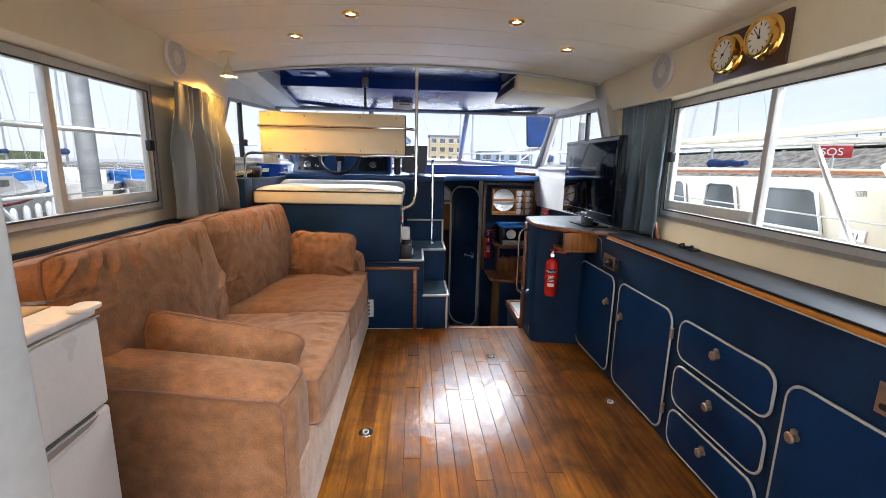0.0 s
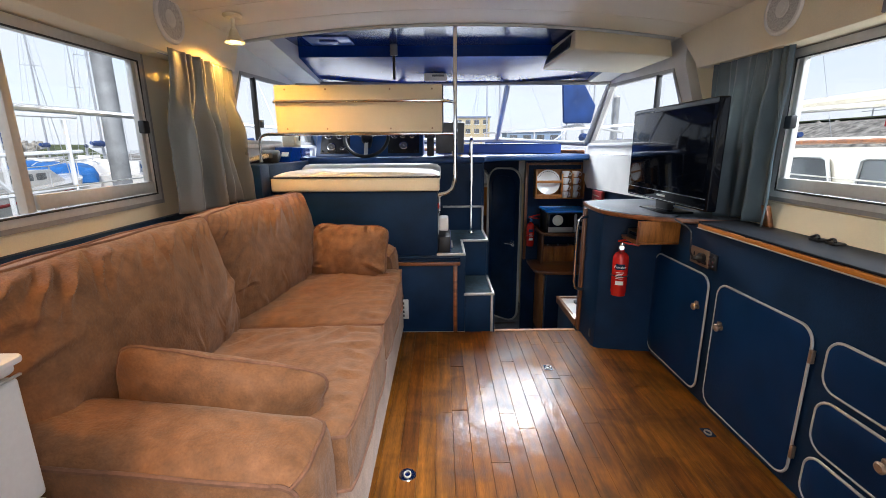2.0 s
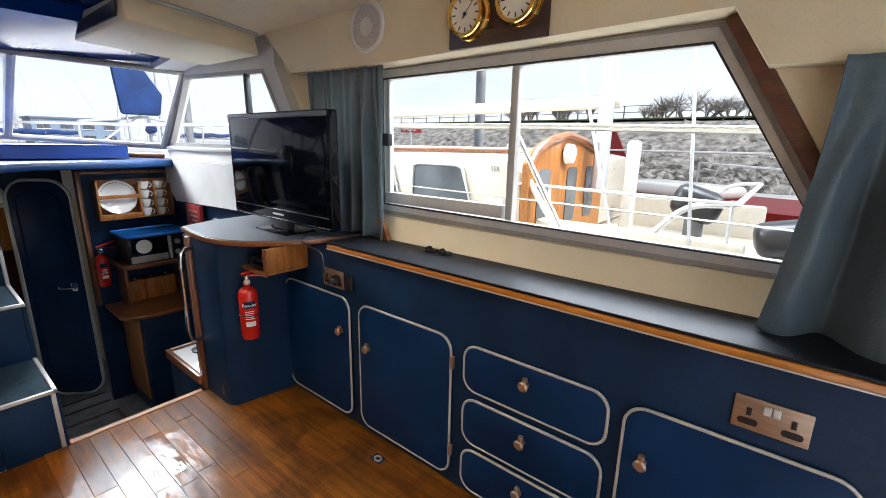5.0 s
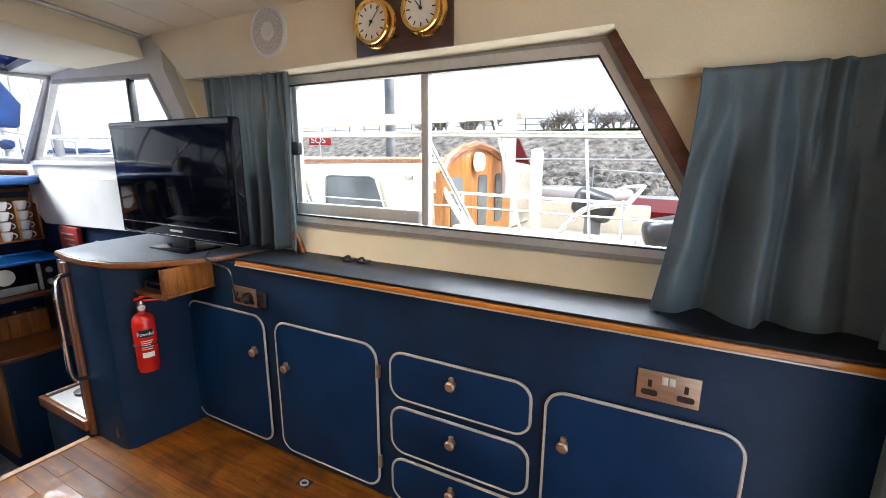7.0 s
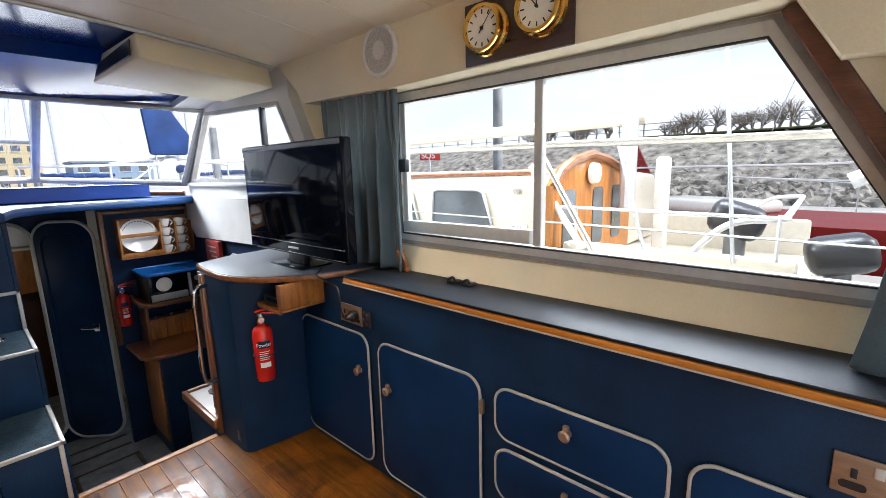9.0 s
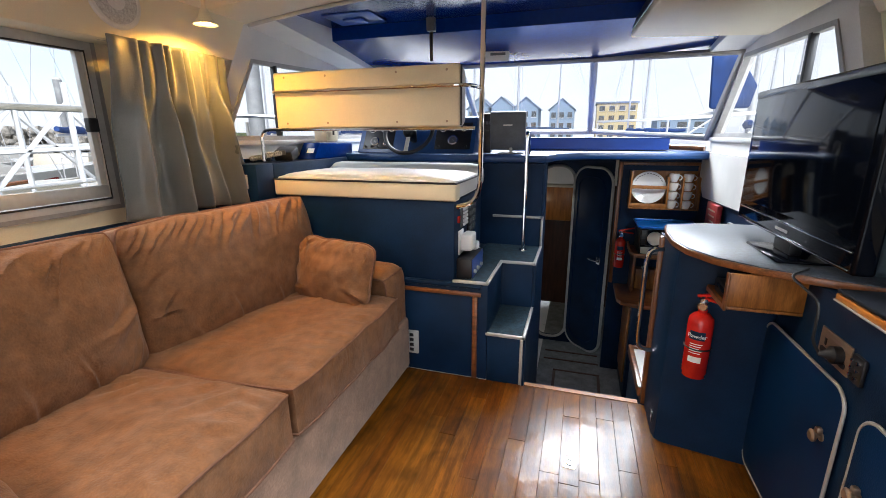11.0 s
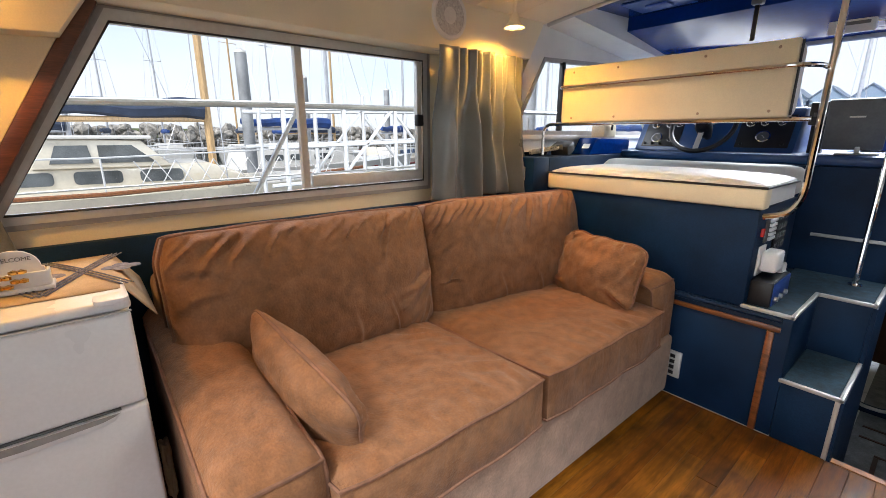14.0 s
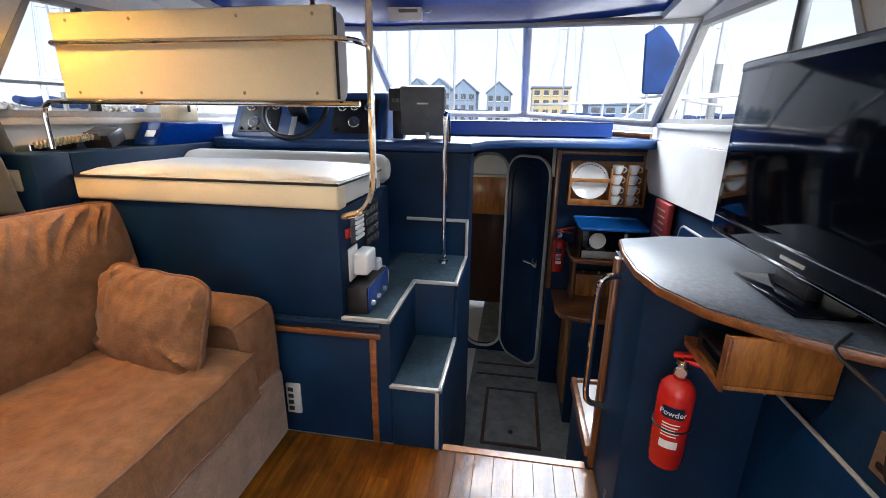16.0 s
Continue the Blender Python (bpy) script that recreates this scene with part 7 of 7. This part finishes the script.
def rocks(name, n, place, lo, hi, seed, label):
    rg = random.Random(seed)
    vs, fs = [], []
    base = bmesh.new()
    bmesh.ops.create_icosphere(base, subdivisions=1, radius=1)
    bv = [v.co.copy() for v in base.verts]
    bf = [[v.index for v in f.verts] for f in base.faces]
    base.free()
    for _ in range(n):
        c = Vector(place(rg))
        r = rg.uniform(lo, hi)
        e = Euler((rg.uniform(0, 6), rg.uniform(0, 6), rg.uniform(0, 6))).to_matrix()
        sc = Vector((r * rg.uniform(0.8, 1.4), r * rg.uniform(0.8, 1.4), r * rg.uniform(0.5, 0.9)))
        o = len(vs)
        for v in bv:
            p = v * rg.uniform(0.78, 1.18)
            vs.append(c + e @ Vector((p.x * sc.x, p.y * sc.y, p.z * sc.z)))
        fs += [[i + o for i in f] for f in bf]
    me = bpy.data.meshes.new(name)
    me.from_pydata(vs, [], fs)
    me.materials.append(ROCK)
    return tagged(new(name, me), label, "rocks", kind="stuff")


def slope_place(rg):
    u = rg.random()
    return (24.5 + 9.5 * u, rg.uniform(-22, 50), SEA - 0.4 + u * 4.0 + 0.1)


rocks("breakwater_rocks", 8500, slope_place, 0.20, 0.44, 3, "loose grey rocks of the breakwater slope")
rocks("far_breakwater_rocks", 2200, lambda rg: (-62 - 6 * rg.random(), rg.uniform(-50, 70), SEA + 3.0 * rg.random() ** 1.2), 0.35, 0.9, 8, "far grey rocks of the outer breakwater")


def bush(x, y, z, h, w, seed):
    k = thing("bare_bush", (x, y, z), "bare wind-blown hedge tree on the breakwater", "tree", "bare hedge trees")
    rg = random.Random(seed)
    trunk, twigs = [], []
    for s in range(4):
        a0 = rg.uniform(0, 6.28)
        p = Vector((x + 0.25 * math.cos(a0), y + 0.5 * math.sin(a0), z - 0.1))
        q = p + Vector((rg.uniform(-0.3, 0.3), rg.uniform(-0.9, 0.9) * w, h * rg.uniform(0.45, 0.6)))
        trunk.append(tube([p, p.lerp(q, 0.5) + Vector((0, rg.uniform(-0.15, 0.15), 0)), q], 0.09, 5, taper=0.05))
        for _ in range(9):
            b = p.lerp(q, rg.uniform(0.5, 1))
            e = b + Vector((rg.uniform(-0.6, 0.6), rg.uniform(-0.9, 0.9) * w, h * rg.uniform(0.2, 0.5)))
            trunk.append(tube([b, e], 0.035, 4, taper=0.018))
            for _ in range(9):
                c = b.lerp(e, rg.uniform(0.3, 1))
                d = c + Vector((rg.uniform(-0.3, 0.3), rg.uniform(-0.4, 0.4), rg.uniform(0.05, 0.45)))
                twigs.append(tube([c, d], 0.011, 3, taper=0.005))
    part("trunk", join(*trunk), BARK, k)
    part("crown", join(*twigs), BARK, k)


for i in range(13):
    bush(38 + 1.2 * math.sin(i * 2.3), 2.4 + 1.45 * i + (3.5 if i > 6 else 0), 3.4, 1.9 + 0.5 * math.sin(i * 1.9), 0.95, 40 + i)
fence = thing("path_fence", (35, 8, 3.4), "thin post fence along the breakwater path", "fence")
for i in range(26):
    part("post", box((34.97, -8 + 1.8 * i, 3.4), (35.05, -7.92 + 1.8 * i, 4.35), 0), PILE, fence)
for z in (3.85, 4.3):
    part("rail", box((34.99, -8, z), (35.03, 38, z + 0.05), 0), PILE, fence)

# ---- houses ahead ----


def house(x, y, w, d, h, wall, label, gable=True, floors=3, cols=3):
    k = thing("waterfront_house", (x, y, SEA), label, "house", "waterfront houses")
    z = SEA + 0.6
    if gable:
        part("wall", prism([(x - w / 2, z), (x + w / 2, z), (x + w / 2, z + h), (x, z + h + w * 0.42), (x - w / 2, z + h)], y, y + d, 'y'), wall, k, smooth=False)
        part("roof", join(prism([(x - w / 2 - 0.3, z + h - 0.2), (x, z + h + w * 0.42 + 0.05), (x, z + h + w * 0.42 + 0.3), (x - w / 2 - 0.4, z + h)], y - 0.3, y + d, 'y'),
                          prism([(x + w / 2 + 0.3, z + h - 0.2), (x, z + h + w * 0.42 + 0.05), (x, z + h + w * 0.42 + 0.3), (x + w / 2 + 0.4, z + h)], y - 0.3, y + d, 'y')), ROOF, k, smooth=False)
    else:
        part("wall", box((x - w / 2, y, z), (x + w / 2, y + d, z + h), 0), wall, k, smooth=False)
        part("roof", box((x - w / 2 - 0.3, y - 0.3, z + h), (x + w / 2 + 0.3, y + d, z + h + 0.35), 0), ROOF, k, smooth=False)
    for f in range(floors):
        for c in range(cols):
            cx = x - w / 2 + w * (c + 0.5) / cols
            cz = z + h * (f + 0.25) / floors
            wd = part("window", box((cx - w / cols * 0.28, y - 0.08, cz), (cx + w / cols * 0.28, y - 0.01, cz + h / floors * 0.5), 0), WINDOW_DARK, k, smooth=False)
            part("sill", box((cx - w / cols * 0.32, y - 0.2, cz - 0.12), (cx + w / cols * 0.32, y - 0.01, cz), 0), WHITE, wd, smooth=False)


for x, w, h in ((-24.5, 6, 8.0), (-19, 6, 8.0), (-13, 6, 7.8), (-4.5, 5.6, 7.4)):
    house(x, 112, w, 8, h, HOUSE_BLUE, "blue gabled waterfront house", True, 3, 3)
house(7.6, 110, 8.5, 9, 8.4, HOUSE_YELLOW, "yellow flat-roofed waterfront flats", False, 4, 4)
house(24, 116, 14, 9, 5.0, HOUSE_BLUE, "blue flat-roofed waterfront building", False, 2, 4)
structure("quay", box((-160, 104, SEA - 0.5), (120, 170, SEA + 0.6), 0.1), PONTOON, "grey quay along the far shore", "ground")
structure("far_shore_left", prism([(-140, SEA - 0.5), (-66, SEA - 0.5), (-72, 2.2), (-140, 3.0)], -80, 90, 'y'), GRASS, "low far shore behind the outer breakwater", "ground")
flag = thing("blue_sail", (2.8, 10.6, 0.2), "furled blue sail cover on a bow beyond the windscreen", "sail cover")
part("cloth", prism([(2.62, 1.72), (3.25, 1.72), (3.32, 2.1), (3.0, 2.62), (2.78, 2.85), (2.55, 2.70)], 10.55, 10.68, 'y', r=0.05), COVER, flag)
part("stay", tube([(2.75, 10.62, -0.6), (2.68, 10.62, 3.6)], 0.02, 6), SPAR, flag)
part("pulpit", join(tube([(1.9, 10.2, 1.55), (3.1, 11.0, 1.7), (4.4, 11.6, 1.55)], 0.025, 6), tube([(1.9, 10.2, 0.3), (1.9, 10.2, 1.55)], 0.02, 6), tube([(4.4, 11.6, 0.3), (4.4, 11.6, 1.55)], 0.02, 6), tube([(1.6, 9.6, 0.9), (3.3, 11.2, 1.9)], 0.02, 6)), STEEL, flag)
part("hull", move(hull(6.0, 2.4, 0, 1.1), pose(6.4, 13.6, SEA, 0, 0, 128)), GEL, flag)

# ---- floor planks ----


def board_(x0, x1, y0, y1, rg):
    """One varnished board, a touch cupped and askew."""
    bm = box((x0, y0, -0.0118), (x1, y1, 0.0), 0.0007, 1)
    bmesh.ops.subdivide_edges(bm, edges=[e for e in bm.edges if abs(e.verts[0].co.x - e.verts[1].co.x) > 0.01], cuts=2)
    tilt, dive, cup = rg.gauss(0, 0.005), rg.gauss(0, 0.0035), rg.uniform(-0.0002, 0.0004)
    cx, cy = (x0 + x1) / 2, (y0 + y1) / 2
    for v in bm.verts:
        if v.co.z > -0.005:
            v.co.z += (v.co.x - cx) * tilt + (v.co.y - cy) * dive + cup * (((v.co.x - cx) / 0.037) ** 2 - 1)
    return bm


rng = random.Random(5)
x = -0.52
while x < FX - 0.01:
    w = 0.074
    y = 0.50
    first = rng.uniform(0.15, 0.6)
    while y < 3.295:
        ln = min(first, 3.298 - y)
        first = rng.choice((0.42, 0.55, 0.61, 0.74))
        if 3.298 - y - ln < 0.12:
            ln = 3.298 - y
        p = link("plank", board_(x + 0.0004, min(x + w, FX) - 0.0004, y + 0.0004, y + ln - 0.0004, rng), FLOOR_WOOD, True, 25)
        p.parent = floor
        y += ln
    x += w
